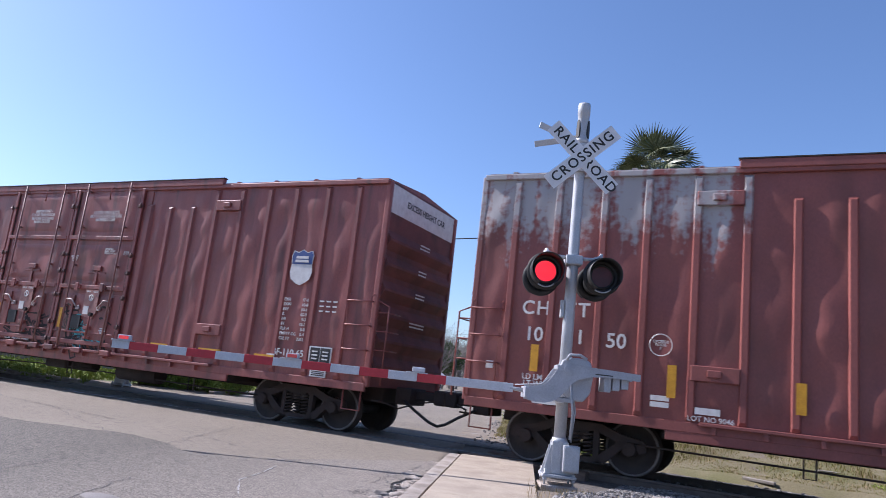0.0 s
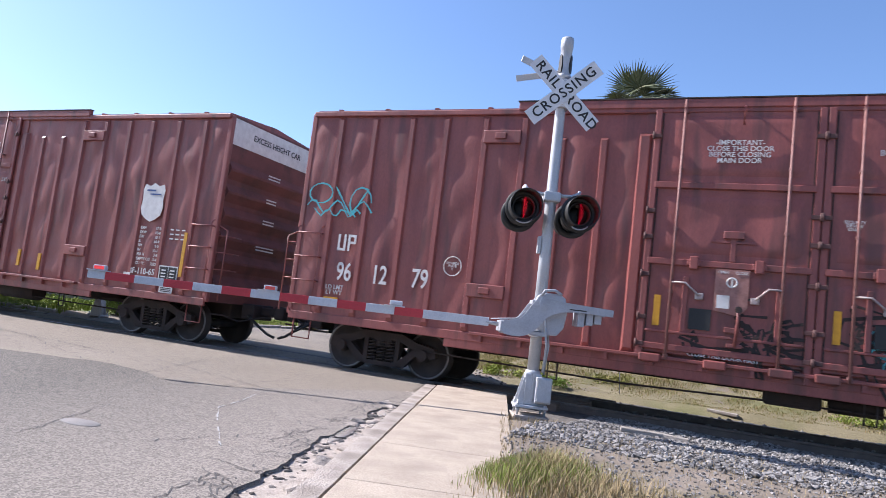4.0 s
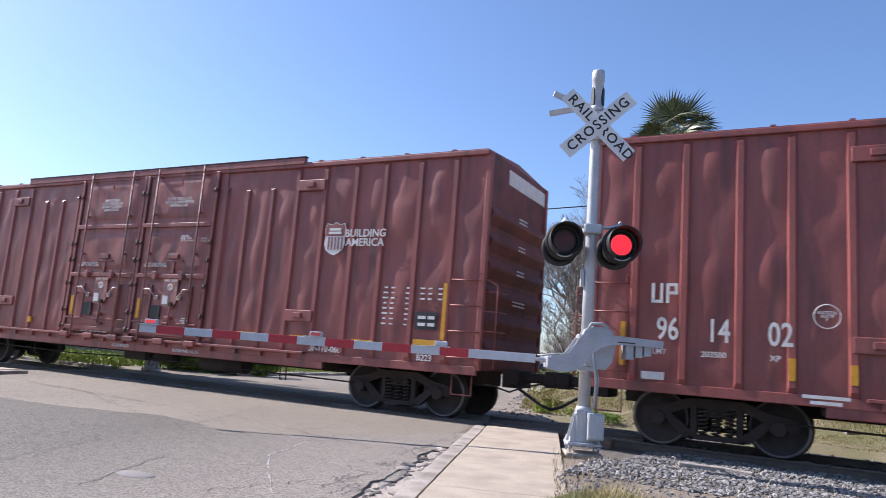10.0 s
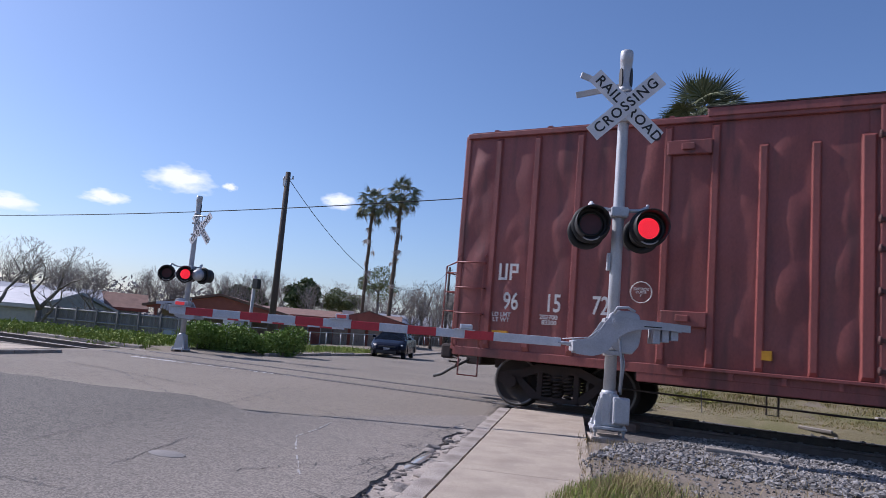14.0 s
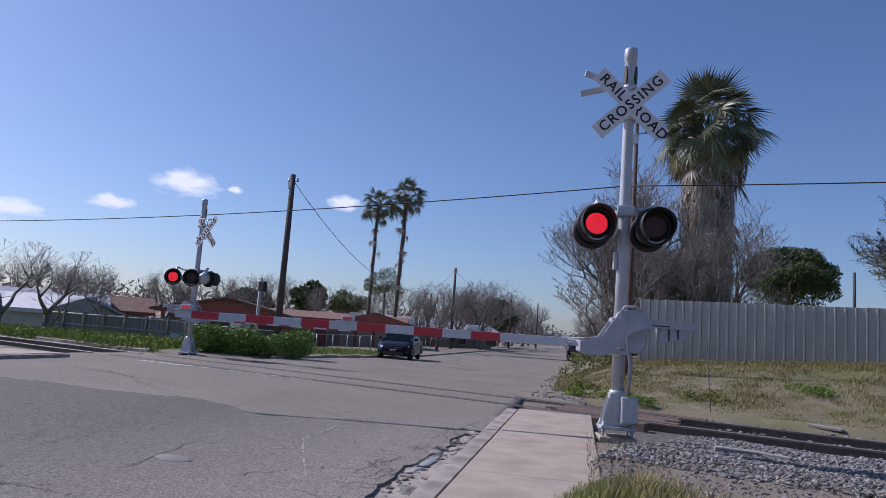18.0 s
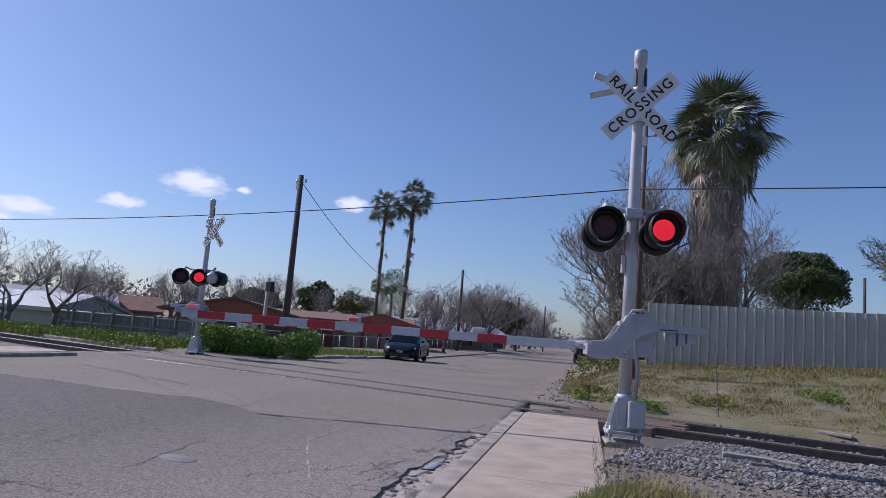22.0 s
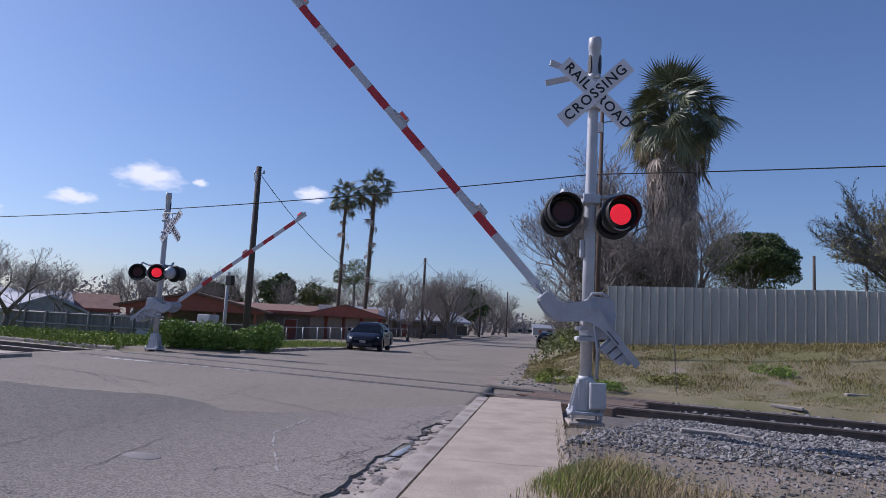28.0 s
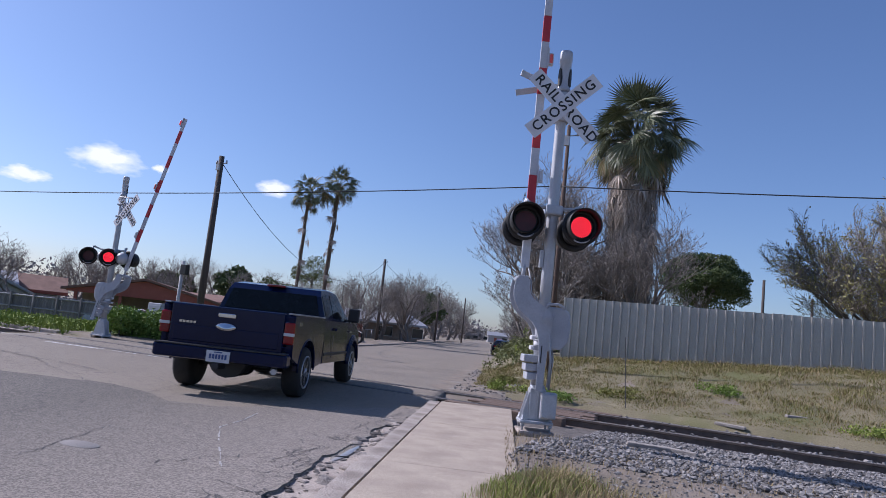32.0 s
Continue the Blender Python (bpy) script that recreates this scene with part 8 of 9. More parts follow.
M_WHITEWALL = mat("pale_stucco", (0.42, 0.41, 0.40), (0.34, 0.33, 0.32), rough=0.9, scale=3, bump=0.2)
M_GREYROOF = mat("grey_metal_roof", (0.40, 0.40, 0.41), (0.32, 0.32, 0.33), rough=0.5, metal=0.3, scale=3, bump=0.1)


def house(label, at, length, depth, wall_h, ridge, wall, roof, gable, openings, eave=0.5):
    """A low house: walls, a ridged roof with overhang, gable ends, windows and doors on the long front."""
    h = thing("house", label, "house", "houses", at=at)
    bm = B()
    box(bm, -length / 2, length / 2, -depth / 2, depth / 2, -0.6, wall_h)
    part("wall", bm, wall, h)
    e = eave
    for s in (-1, 1):
        bm = B()
        v = [bm.verts.new(p) for p in ((-length / 2 - e, s * (depth / 2 + e), wall_h - 0.08), (length / 2 + e, s * (depth / 2 + e), wall_h - 0.08), (length / 2 + e, 0, wall_h + ridge), (-length / 2 - e, 0, wall_h + ridge))]
        w = [bm.verts.new(p.co + Vector((0, 0, 0.16))) for p in v]
        bm.faces.new(v), bm.faces.new(w[::-1])
        for i in range(4):
            bm.faces.new((v[i], v[(i + 1) % 4], w[(i + 1) % 4], w[i]))
        bmesh.ops.recalc_face_normals(bm, faces=bm.faces)
        part("roof", bm, roof, h)
        bm = B()
        box(bm, -length / 2 - e, length / 2 + e, s * (depth / 2 + e) - 0.03, s * (depth / 2 + e) + 0.03, wall_h - 0.14, wall_h + 0.1)
        part("fascia", bm, roof if roof is M_GREYROOF else M_FASCIA, h)
    for s in (-1, 1):
        bm = B()
        prism(bm, [(-depth / 2, wall_h - 0.02), (depth / 2, wall_h - 0.02), (0, wall_h + ridge)], 0.1, pose(s * length / 2 - 0.05, 0, 0, 0, 0, 90) @ pose(0, -0.05, 0))
        part("gable", bm, gable, h)
    for x, z, w, hh, kind in openings:
        bm = B()
        y = -depth / 2
        box(bm, x - w / 2 - 0.06, x + w / 2 + 0.06, y - 0.05, y + 0.02, z - 0.06, z + hh + 0.06, 0.01)
        win = part("window" if kind == "w" else "door", bm, M_TRIMWHITE, h)
        bm = B()
        box(bm, x - w / 2, x + w / 2, y - 0.06, y - 0.048, z, z + hh)
        part("pane", bm, M_GLASSDARK if kind == "w" else M_FASCIA, win)
    return h


WIN = [(-8, 0.9, 1.6, 1.1, "w"), (-4.5, 0.9, 1.4, 1.1, "w"), (-1, 0.0, 1.0, 2.0, "d"), (2.2, 0.9, 1.8, 1.1, "w"), (6.5, 0.9, 1.4, 1.1, "w")]
def facing(az, d, z):
    """A pose at that bearing and distance, its long front turned to the crossing."""
    return pose(-d * math.sin(radians(az)), d * math.cos(radians(az)), z, 0, 0, az)


carport = thing("house", "low brown house whose red-brown gable shelters a dark carport", "house", "houses", at=facing(47.0, 55.0, -1.0) @ pose(0, 0, 0, 0, 0, -8))
W2, EAVE, PEAK = 5.2, 2.5, 3.6
bm = B()
box(bm, -W2 + 0.5, W2 - 0.5, 1.0, 11.0, -0.6, EAVE)
part("wall", bm, M_TANWALL, carport)
for s in (-1, 1):
    bm = B()
    v = [bm.verts.new(p) for p in ((s * W2, -3.0, EAVE - 0.05), (s * W2, 11.4, EAVE - 0.05), (0, 11.4, PEAK), (0, -3.0, PEAK))]
    w = [bm.verts.new(p.co + Vector((0, 0, 0.16))) for p in v]
    bm.faces.new(v), bm.faces.new(w[::-1])
    for i in range(4):
        bm.faces.new((v[i], v[(i + 1) % 4], w[(i + 1) % 4], w[i]))
    bmesh.ops.recalc_face_normals(bm, faces=bm.faces)
    part("roof", bm, M_ROOF, carport)
bm = B()
prism(bm, [(-W2 + 0.3, EAVE - 0.12), (W2 - 0.3, EAVE - 0.12), (W2 - 0.3, EAVE), (0, PEAK - 0.04), (-W2 + 0.3, EAVE)], 0.12, pose(0, -2.8, 0))
part("gable", bm, M_FASCIA, carport)
for x in (-4.3, -1.5, 1.5, 4.3):
    bm = B()
    box(bm, x - 0.09, x + 0.09, -2.75, -2.57, -0.6, EAVE - 0.1, 0.01)
    part("post", bm, M_FASCIA, carport)
house("long brown house with red-brown walls and a shallow roof", facing(38.6, 64.0, -0.9) @ pose(0, 0, 0, 0, 0, -6), 11.0, 8, 2.6, 0.55, M_TANWALL, M_ROOF, M_FASCIA, WIN[1:], 0.8)
garage = thing("house", "low building with a red-brown gable over tan wall panels", "house", "houses", at=facing(35.6, 59.0, -0.9) @ pose(0, 0, 0, 0, 0, -4) @ Matrix.Diagonal((0.7, 1.0, 1.27, 1)))
for k in range(4):
    bm = B()
    box(bm, -4.2 + k * 2.1, -2.5 + k * 2.1, -0.1, 0.1, -0.4, 1.95, 0.01)
    part("wall_panel", bm, M_TANWALL, garage)
bm = B()
box(bm, -4.3, 4.3, 0.12, 6.0, -0.4, 1.95)
part("wall", bm, M_FASCIA, garage)
bm = B()
prism(bm, [(-4.8, 1.9), (4.8, 1.9), (4.8, 2.05), (0.0, 2.75), (-4.8, 2.05)], 7.0, pose(0, -0.7, 0))
part("roof", bm, M_ROOF, garage)
bm = B()
prism(bm, [(-4.6, 1.93), (4.6, 1.93), (4.6, 2.02), (0.0, 2.68), (-4.6, 2.02)], 0.05, pose(0, -0.76, 0))
part("gable", bm, M_FASCIA, garage)
house("small house with a brown pitched roof beyond the board fence", facing(55.4, 62.0, -0.9), 5.0, 5, 2.0, 1.1, M_WOODGREY, M_ROOF, M_FASCIA, WIN[2:3], 0.5)
house("long pale grey shed with a metal roof at the fence end", pose(-42.2, 24.5, -0.9, 0, 0, 10.5) @ pose(-6.0, 3.0, 0), 12.0, 6, 1.75, 0.95, M_WHITEWALL, M_GREYROOF, M_WHITEWALL, WIN[1:2], 0.3)
house("pale low outbuilding with a metal roof beyond the verge", facing(60.5, 60.0, -0.9), 9.0, 6, 2.2, 0.9, M_WHITEWALL, M_GREYROOF, M_WHITEWALL, WIN[1:4], 0.4)
house("tan house with an arched porch and pale roof down the street", facing(31.2, 88.0, -0.7) @ pose(0, 0, 0, 0, 0, 20), 13, 9, 2.4, 1.2, M_TANWALL, M_GREYROOF, M_FASCIA, WIN, 0.9)
house("distant pale building at the end of the street", pose(-84.0, 236.0, -0.5, 0, 0, 25), 7, 6, 2.6, 1.2, M_WHITEWALL, M_GREYROOF, M_WHITEWALL, WIN, 0.4)
# control cabinet and pipes beside the street corner
cab = thing("signal_cabinet", "grey metal equipment cabinet beside the far signal", "cabinet", at=pose(-21.5, 20.6, -0.3))
bm = B()
box(bm, -0.35, 0.35, -0.25, 0.25, 0.0, 1.5, 0.03)
part("body", bm, M_GREY, cab)
bm = B()
box(bm, -0.31, 0.31, -0.265, -0.245, 0.1, 1.4, 0.01)
part("door", bm, M_GREY, cab)
post = thing("signal_post", "thin post with a small dark box behind the hedge", "post", at=pose(-23.2, 23.2, -0.4))
bm = B()
rod(bm, (0, 0, 0), (0, 0, 3.55), 0.075)
part("shaft", bm, M_WOODGREY, post)
bm = B()
box(bm, -0.02, 0.3, -0.12, 0.12, 2.95, 3.4, 0.02)
part("box", bm, M_BLACK, post)
hoop = thing("basketball_hoop", "street basketball hoop on a thin post", "basketball hoop", at=pose(-36.5, 48.0, -0.8, 0, 0, 10))
bm = B()
rod(bm, (0, 0, 0), (0, 0, 2.8), 0.05)
part("shaft", bm, M_ZINC, hoop)
bm = B()
box(bm, -0.55, 0.55, -0.3, -0.26, 2.5, 3.3, 0.01)
part("backboard", bm, M_TRIMWHITE, hoop)

# ---- clouds: small soft white patches low in the sky ----
def cloud_mat():
    m = bpy.data.materials.new("cloud")
    m.use_nodes = True
    n, l = m.node_tree.nodes, m.node_tree.links
    n.remove(n["Principled BSDF"])
    coord, tex, grad = n.new("ShaderNodeTexCoord"), n.new("ShaderNodeTexNoise"), n.new("ShaderNodeTexGradient")
    grad.gradient_type = "SPHERICAL"
    tex.inputs["Scale"].default_value, tex.inputs["Detail"].default_value = 2.4, 8
    info = n.new("ShaderNodeObjectInfo")
    shift = n.new("ShaderNodeVectorMath")
    shift.operation = "ADD"
    l.new(coord.outputs["Object"], shift.inputs[0])
    l.new(info.outputs["Location"], shift.inputs[1])
    l.new(shift.outputs["Vector"], tex.inputs["Vector"])
    l.new(coord.outputs["Object"], grad.inputs["Vector"])
    add = n.new("ShaderNodeMath")
    add.operation = "MULTIPLY_ADD"
    add.inputs[1].default_value = 1.1
    l.new(grad.outputs["Fac"], add.inputs[0])
    l.new(tex.outputs["Fac"], add.inputs[2])
    cut = n.new("ShaderNodeMapRange")
    cut.inputs["From Min"].default_value, cut.inputs["From Max"].default_value = 0.84, 1.3
    l.new(add.outputs["Value"], cut.inputs["Value"])
    clear, glow, mix = n.new("ShaderNodeBsdfTransparent"), n.new("ShaderNodeEmission"), n.new("ShaderNodeMixShader")
    glow.inputs["Color"].default_value, glow.inputs["Strength"].default_value = (0.93, 0.97, 1.0, 1), 1.0
    l.new(cut.outputs["Result"], mix.inputs[0])
    l.new(clear.outputs[0], mix.inputs[1])
    l.new(glow.outputs[0], mix.inputs[2])
    l.new(mix.outputs[0], n["Material Output"].inputs["Surface"])
    return m


M_CLOUD = cloud_mat()
CLOUDS = ((51.5, 10.2, 165, 74), (56.5, 8.05, 110, 42), (39.1, 10.0, 100, 46), (47.7, 10.1, 40, 22), (62.8, 6.7, 150, 50), (64.5, 5.8, 90, 36))
for az, el, w, h in CLOUDS:
    d = 1600.0
    c = Vector((-d * math.sin(radians(az)) * math.cos(radians(el)), d * math.cos(radians(az)) * math.cos(radians(el)), d * math.sin(radians(el))))
    bm = B()
    vs = [bm.verts.new(p) for p in ((-1, 0, -1), (1, 0, -1), (1, 0, 1), (-1, 0, 1))]
    bm.faces.new(vs)
    ob = part("cloud", bm, M_CLOUD)
    ob.matrix_basis = Matrix.Translation(c) @ pose(0, 0, 0, 0, 0, az) @ Matrix.Diagonal((w / 2 * 1.25, 1, h / 2 * 1.25, 1))
    ob.visible_shadow = False
    tagged(ob, "small soft white cloud low in the sky", "cloud", "clouds", "structure")

# ---- vehicles ----
M_NAVY = mat("navy_car_paint", (0.002, 0.008, 0.042), (0.002, 0.007, 0.034), rough=0.16, scale=2, fine=60, bump=0.004, stain=(0.010, 0.015, 0.04), stain_scale=3, stain_amount=0.25, spec=0.3)
M_SLATE = mat("dark_blue_grey_car_paint", (0.012, 0.013, 0.022), (0.009, 0.010, 0.017), rough=0.22, metal=0.0, scale=2, fine=60, bump=0, spec=0.15)
M_TYRE = mat("tyre_rubber", (0.018, 0.018, 0.018), (0.03, 0.028, 0.026), rough=0.85, scale=12, fine=80, bump=0.3)
M_ALLOY = mat("alloy_wheel", (0.42, 0.43, 0.45), (0.32, 0.33, 0.35), rough=0.35, metal=0.8, scale=6, fine=60, bump=0.03)
M_TINT = mat("tinted_glass", (0.008, 0.01, 0.012), (0.006, 0.008, 0.01), rough=0.06, bump=0, spec=0.35)
M_TAIL = mat("red_tail_lens", (0.22, 0.006, 0.010), (0.17, 0.005, 0.008), rough=0.15, scale=6, bump=0)
M_CLEARLENS = mat("clear_lens", (0.62, 0.60, 0.58), (0.5, 0.5, 0.5), rough=0.12, bump=0)
M_HEADLAMP = mat("lit_headlamp", (1.0, 0.97, 0.92), (1.0, 0.95, 0.9), rough=0.2, bump=0, emit=0.4)
M_CHROME = mat("chrome", (0.62, 0.63, 0.65), (0.5, 0.51, 0.53), rough=0.15, metal=1.0, scale=5, bump=0)
M_PLATE = mat("plate_white", (0.62, 0.62, 0.63), (0.55, 0.55, 0.56), rough=0.5, scale=6, bump=0)
M_TRIMBLACK = mat("black_plastic", (0.02, 0.02, 0.021), (0.028, 0.028, 0.029), rough=0.55, scale=6, bump=0.1)


def arc(cx, cz, r, a0, a1, n=12):
    return [(cx + r * math.cos(radians(a0 + (a1 - a0) * i / n)), cz + r * math.sin(radians(a0 + (a1 - a0) * i / n))) for i in range(n + 1)]


def loft(bm, rows, m=None):
    """Skin over rows of points with the same count, closed at both ends."""
    vs = [[bm.verts.new(p) for p in row] for row in rows]
    k = len(rows[0])
    for a, b in zip(vs, vs[1:]):
        for i in range(k):
            bm.faces.new((a[i], a[(i + 1) % k], b[(i + 1) % k], b[i]))
    bm.faces.new(vs[0][::-1])
    bm.faces.new(vs[-1])
    bmesh.ops.recalc_face_normals(bm, faces=bm.faces)


def shell(outline, half, top_z, tuck, edge=0.03, bow=0.0, front=(1.9, 2.8)):
    """A body panel set from a side outline: its sides lean in above top_z and are rounded at the edge; bow: how far its front corners sweep back."""
    bm = B()
    rows = []
    cuts = [(-half, 0.0), (-half + edge, 1.0), (half - edge, 1.0), (half, 0.0)]
    if bow:
        cuts[2:2] = [(half * k, 1.0) for k in (-0.88, -0.76, -0.6, -0.3, 0.0, 0.3, 0.6, 0.76, 0.88)]
    for y, s in cuts:
        cx = sum(p[0] for p in outline) / len(outline)
        row = []
        for x, z in outline:
            lean = tuck * max(0.0, z - top_z)
            yy = y * (1 - lean / half)
            sweep = bow * max(0.0, (abs(y) / half - 0.5) / 0.5) ** 2 * smoothstep(*front, x)
            row.append((x - sweep + (0 if s else -0.012 * (1 if x > cx else -1)), yy, z - (0 if s else 0.012 if z > top_z * 0.8 else 0)))
        rows.append(row)
    loft(bm, rows)
    return bm


def road_wheel(vehicle, x, y, r, w, spokes=5):
    side = 1 if y > 0 else -1
    bm = B()
    prof = [(r * 0.62, -w / 2), (r * 0.93, -w / 2), (r, -w / 2 + 0.035), (r, w / 2 - 0.035), (r * 0.93, w / 2), (r * 0.62, w / 2)]
    lathe(bm, prof, pose(0, 0, 0, 90, 0, 0), 28)
    wheel = part("wheel", bm, M_TYRE, vehicle, "black tyre on an alloy rim")
    wheel.matrix_basis = pose(x, y, r)
    bm = B()
    ring(bm, (0, 0, 0), r * 0.60, r * 0.66, side * (w / 2 - 0.03), side * (w / 2 + 0.012), 28)
    lathe(bm, [(r * 0.19, 0.0), (r * 0.17, 0.03), (0.0, 0.038)], pose(0, side * (w / 2 - 0.02), 0, -90 * side, 0, 0), 16)
    for k in range(spokes):
        a = 360 * k / spokes
        for d in (-9, 9):
            prism(bm, [(r * 0.1, -r * 0.05), (r * 0.61, -r * 0.04), (r * 0.61, r * 0.04), (r * 0.1, r * 0.05)], 0.03, pose(0, 0, 0, 0, a + d, 0) @ pose(0, side * (w / 2 - 0.015) - 0.015, 0))
    part("rim", bm, M_ALLOY, wheel)
    bm = B()
    disc(bm, (0, 0, 0), r * 0.58, side * (w / 2 - 0.07), 24, -side)
    part("brake_disc", bm, M_TRIMBLACK, wheel)
    return wheel


def pickup_truck():
    """A full-size extended-cab pickup; x forward, origin on the road under its middle."""
    t = thing("pickup_truck", "dark navy blue extended-cab pickup truck driving over the crossing", "pickup truck")
    RX, FX, AR = -1.78, 1.96, 0.49
    half = 0.985
    bed = [(-2.78, 0.62)] + [(RX - AR - 0.02, 0.50)] + arc(RX, 0.42, AR, 180, 0) + [(-0.80, 0.48), (-0.78, 1.26), (-0.80, 1.295), (-2.80, 1.295), (-2.83, 1.25)]
    for s in (-1, 1):
        bm = B()
        prism(bm, bed, 0.1, pose(0, s * half - (0 if s < 0 else 0.1), 0))
        bmesh.ops.bevel(bm, geom=[e for e in bm.edges if abs(e.verts[0].co.y - e.verts[1].co.y) < 0.01], offset=0.018, segments=2, affect="EDGES")
        side = part("bed_side", bm, M_NAVY, t)
        bm = B()
        pts = arc(RX, 0.42, AR + 0.005, 182, -2, 18)
        tube(bm, [(x, s * (half - 0.004), z) for x, z in pts], 0.017, 6)
        part("arch_flare", bm, M_NAVY, side)
        # rail in pale alloy, so the bright sky reflection is part of its colour
        bm = B()
        box(bm, -2.84, -0.8, s * (half - 0.06) - 0.045, s * (half - 0.06) + 0.045, 1.29, 1.315, 0.008)
        part("bed_rail", bm, M_ALLOY, side, "bed rail coloured pale for the sky reflected along it")
    bm = B()
    box(bm, -2.75, -0.8, -0.9, 0.9, 0.72, 0.78)
    box(bm, -0.86, -0.79, -0.9, 0.9, 0.72, 1.27)
    for s in (-1, 1):
        box(bm, RX - 0.5, RX + 0.5, s * 0.75 - 0.16, s * 0.75 + 0.16, 0.78, 1.0, 0.03)
    part("bed_floor", bm, M_NAVY, t)
    bm = B()
    box(bm, -2.86, -2.79, -0.84, 0.84, 0.68, 1.30, 0.018)
    box(bm, -2.872, -2.85, -0.78, 0.78, 0.74, 0.98, 0.01)
    gate = part("tailgate", bm, M_NAVY, t)
    bm = B()
    box(bm, -2.89, -2.85, -0.13, 0.13, 1.14, 1.21, 0.012)
    part("tailgate_handle", bm, M_CHROME, gate, "chrome tailgate handle")
    bm = B()
    lathe(bm, [(0.15, 0.0), (0.148, 0.012), (0.12, 0.02), (0.0, 0.022)], pose(-2.872, 0, 1.0, 0, -90, 0) @ Matrix.Diagonal((0.42, 1, 1, 1)), 28)
    part("badge", bm, M_CHROME, gate, "plain oval badge")
    bm = B()
    lathe(bm, [(0.128, 0.0), (0.0, 0.003)], pose(-2.889, 0, 1.0, 0, -90, 0) @ Matrix.Diagonal((0.38, 1, 1, 1)), 28)
    part("badge_field", bm, M_BLUE, gate)
    bm = B()
    for k in range(5):
        box(bm, -2.878, -2.872, 0.45 + k * 0.052, 0.49 + k * 0.052, 1.01, 1.045)
    part("model_plate", bm, M_CHROME, gate, "small bright model lettering bars")
    # tail lamps
    for s in (-1, 1):
        bm = B()
        box(bm, -2.86, -2.745, s * 0.92 - 0.075, s * 0.92 + 0.075, 0.83, 1.17, 0.025)
        lamp = part("tail_light", bm, M_TAIL, t, "red tail light")
        bm = B()
        box(bm, -2.866, -2.80, s * 0.922 - 0.077, s * 0.922 + 0.077, 0.96, 1.01, 0.01)
        part("reverse_lens", bm, M_CLEARLENS, lamp)
    # rear bumper, plate, hitch, exhaust
    bm = B()
    box(bm, -3.02, -2.78, -0.98, 0.98, 0.48, 0.69, 0.04)
    bumper = part("rear_bumper", bm, M_NAVY, t)
    bm = B()
    box(bm, -3.03, -2.8, -0.95, 0.95, 0.675, 0.70, 0.008)
    part("bumper_pad", bm, M_TRIMBLACK, bumper)
    bm = B()
    box(bm, -3.034, -3.02, -0.17, 0.17, 0.47, 0.64, 0.004)
    plate = part("number_plate", bm, M_PLATE, bumper, "pale rear number plate")
    bm = B()
    for k in range(6):
        box(bm, -3.038, -3.033, -0.13 + k * 0.045, -0.1 + k * 0.045, 0.52, 0.59)
    box(bm, -3.038, -3.033, -0.06, 0.06, 0.61, 0.626)
    part("plate_marks", bm, M_BLUE, plate)
    bm = B()
    tube(bm, [(-1.4, -0.55, 0.4), (-2.2, -0.6, 0.4), (-2.75, -0.74, 0.42), (-2.95, -0.8, 0.42)], 0.045, 8)
    part("exhaust_pipe", bm, M_ALLOY, t)
    bm = B()
    rod(bm, (RX, -0.7, 0.4), (RX, 0.7, 0.4), 0.06)
    lathe(bm, [(0.05, -0.14), (0.17, -0.06), (0.17, 0.06), (0.05, 0.14)], pose(RX, 0, 0.4, 0, 90, 0), 14)
    for s in (-1, 1):
        box(bm, -2.7, 2.5, s * 0.45 - 0.05, s * 0.45 + 0.05, 0.5, 0.68, 0.01)
    rod(bm, (-2.5, 0.05, 0.52), (-2.0, 0.05, 0.52), 0.3, None, 16)
    part("chassis", bm, M_TRIMBLACK, t)
    bm = B()
    box(bm, -3.1, -2.8, -0.05, 0.05, 0.38, 0.46, 0.01)
    part("tow_hitch", bm, M_TRIMBLACK, t)
    # cab and front end
    cab = [(-0.74, 0.48)] + [(FX - AR - 0.02, 0.47)] + arc(FX, 0.42, AR, 180, 0) + [(2.62, 0.5), (2.78, 0.56), (2.84, 0.8), (2.82, 1.02), (2.78, 1.09), (2.68, 1.15), (2.5, 1.20), (2.1, 1.25), (1.55, 1.285), (1.38, 1.29), (-0.74, 1.27)]
    part("cab_body", shell(cab, half, 1.0, 0.12, 0.03, 0.3), M_NAVY, t)
    for s in (-1, 1):
        bm = B()
        for k in range(3):
            tube(bm, [(x, s * (half - 0.008 + 0.012 * (2 - k)), z) for x, z in arc(FX, 0.42, AR + 0.005 + 0.035 * k, 182, -2, 18)], 0.026, 6)
        part("arch_flare", bm, M_NAVY, t)
    roof_line = [(-0.74, 1.26), (-0.68, 1.68), (-0.58, 1.795), (-0.2, 1.842), (0.35, 1.838), (0.62, 1.80), (1.40, 1.26)]
    bm = B()
    rows = []
    for f in (-1, -0.96, 0.96, 1):
        rows.append([(x, f * (0.955 - 0.32 * max(0.0, z - 1.26)), z - (0.02 if abs(f) == 1 and z > 1.8 else 0)) for x, z in roof_line])
    loft(bm, rows)
    house_top = part("cab_roof", bm, M_NAVY, t)
    bm = B()
    v = [bm.verts.new(p) for p in ((-0.752, -0.84, 1.33), (-0.752, 0.84, 1.33), (-0.702, 0.74, 1.69), (-0.702, -0.74, 1.69))]
    bm.faces.new(v)
    bmesh.ops.solidify(bm, geom=bm.faces, thickness=0.01)
    part("rear_window", bm, M_TINT, house_top)
    bm = B()
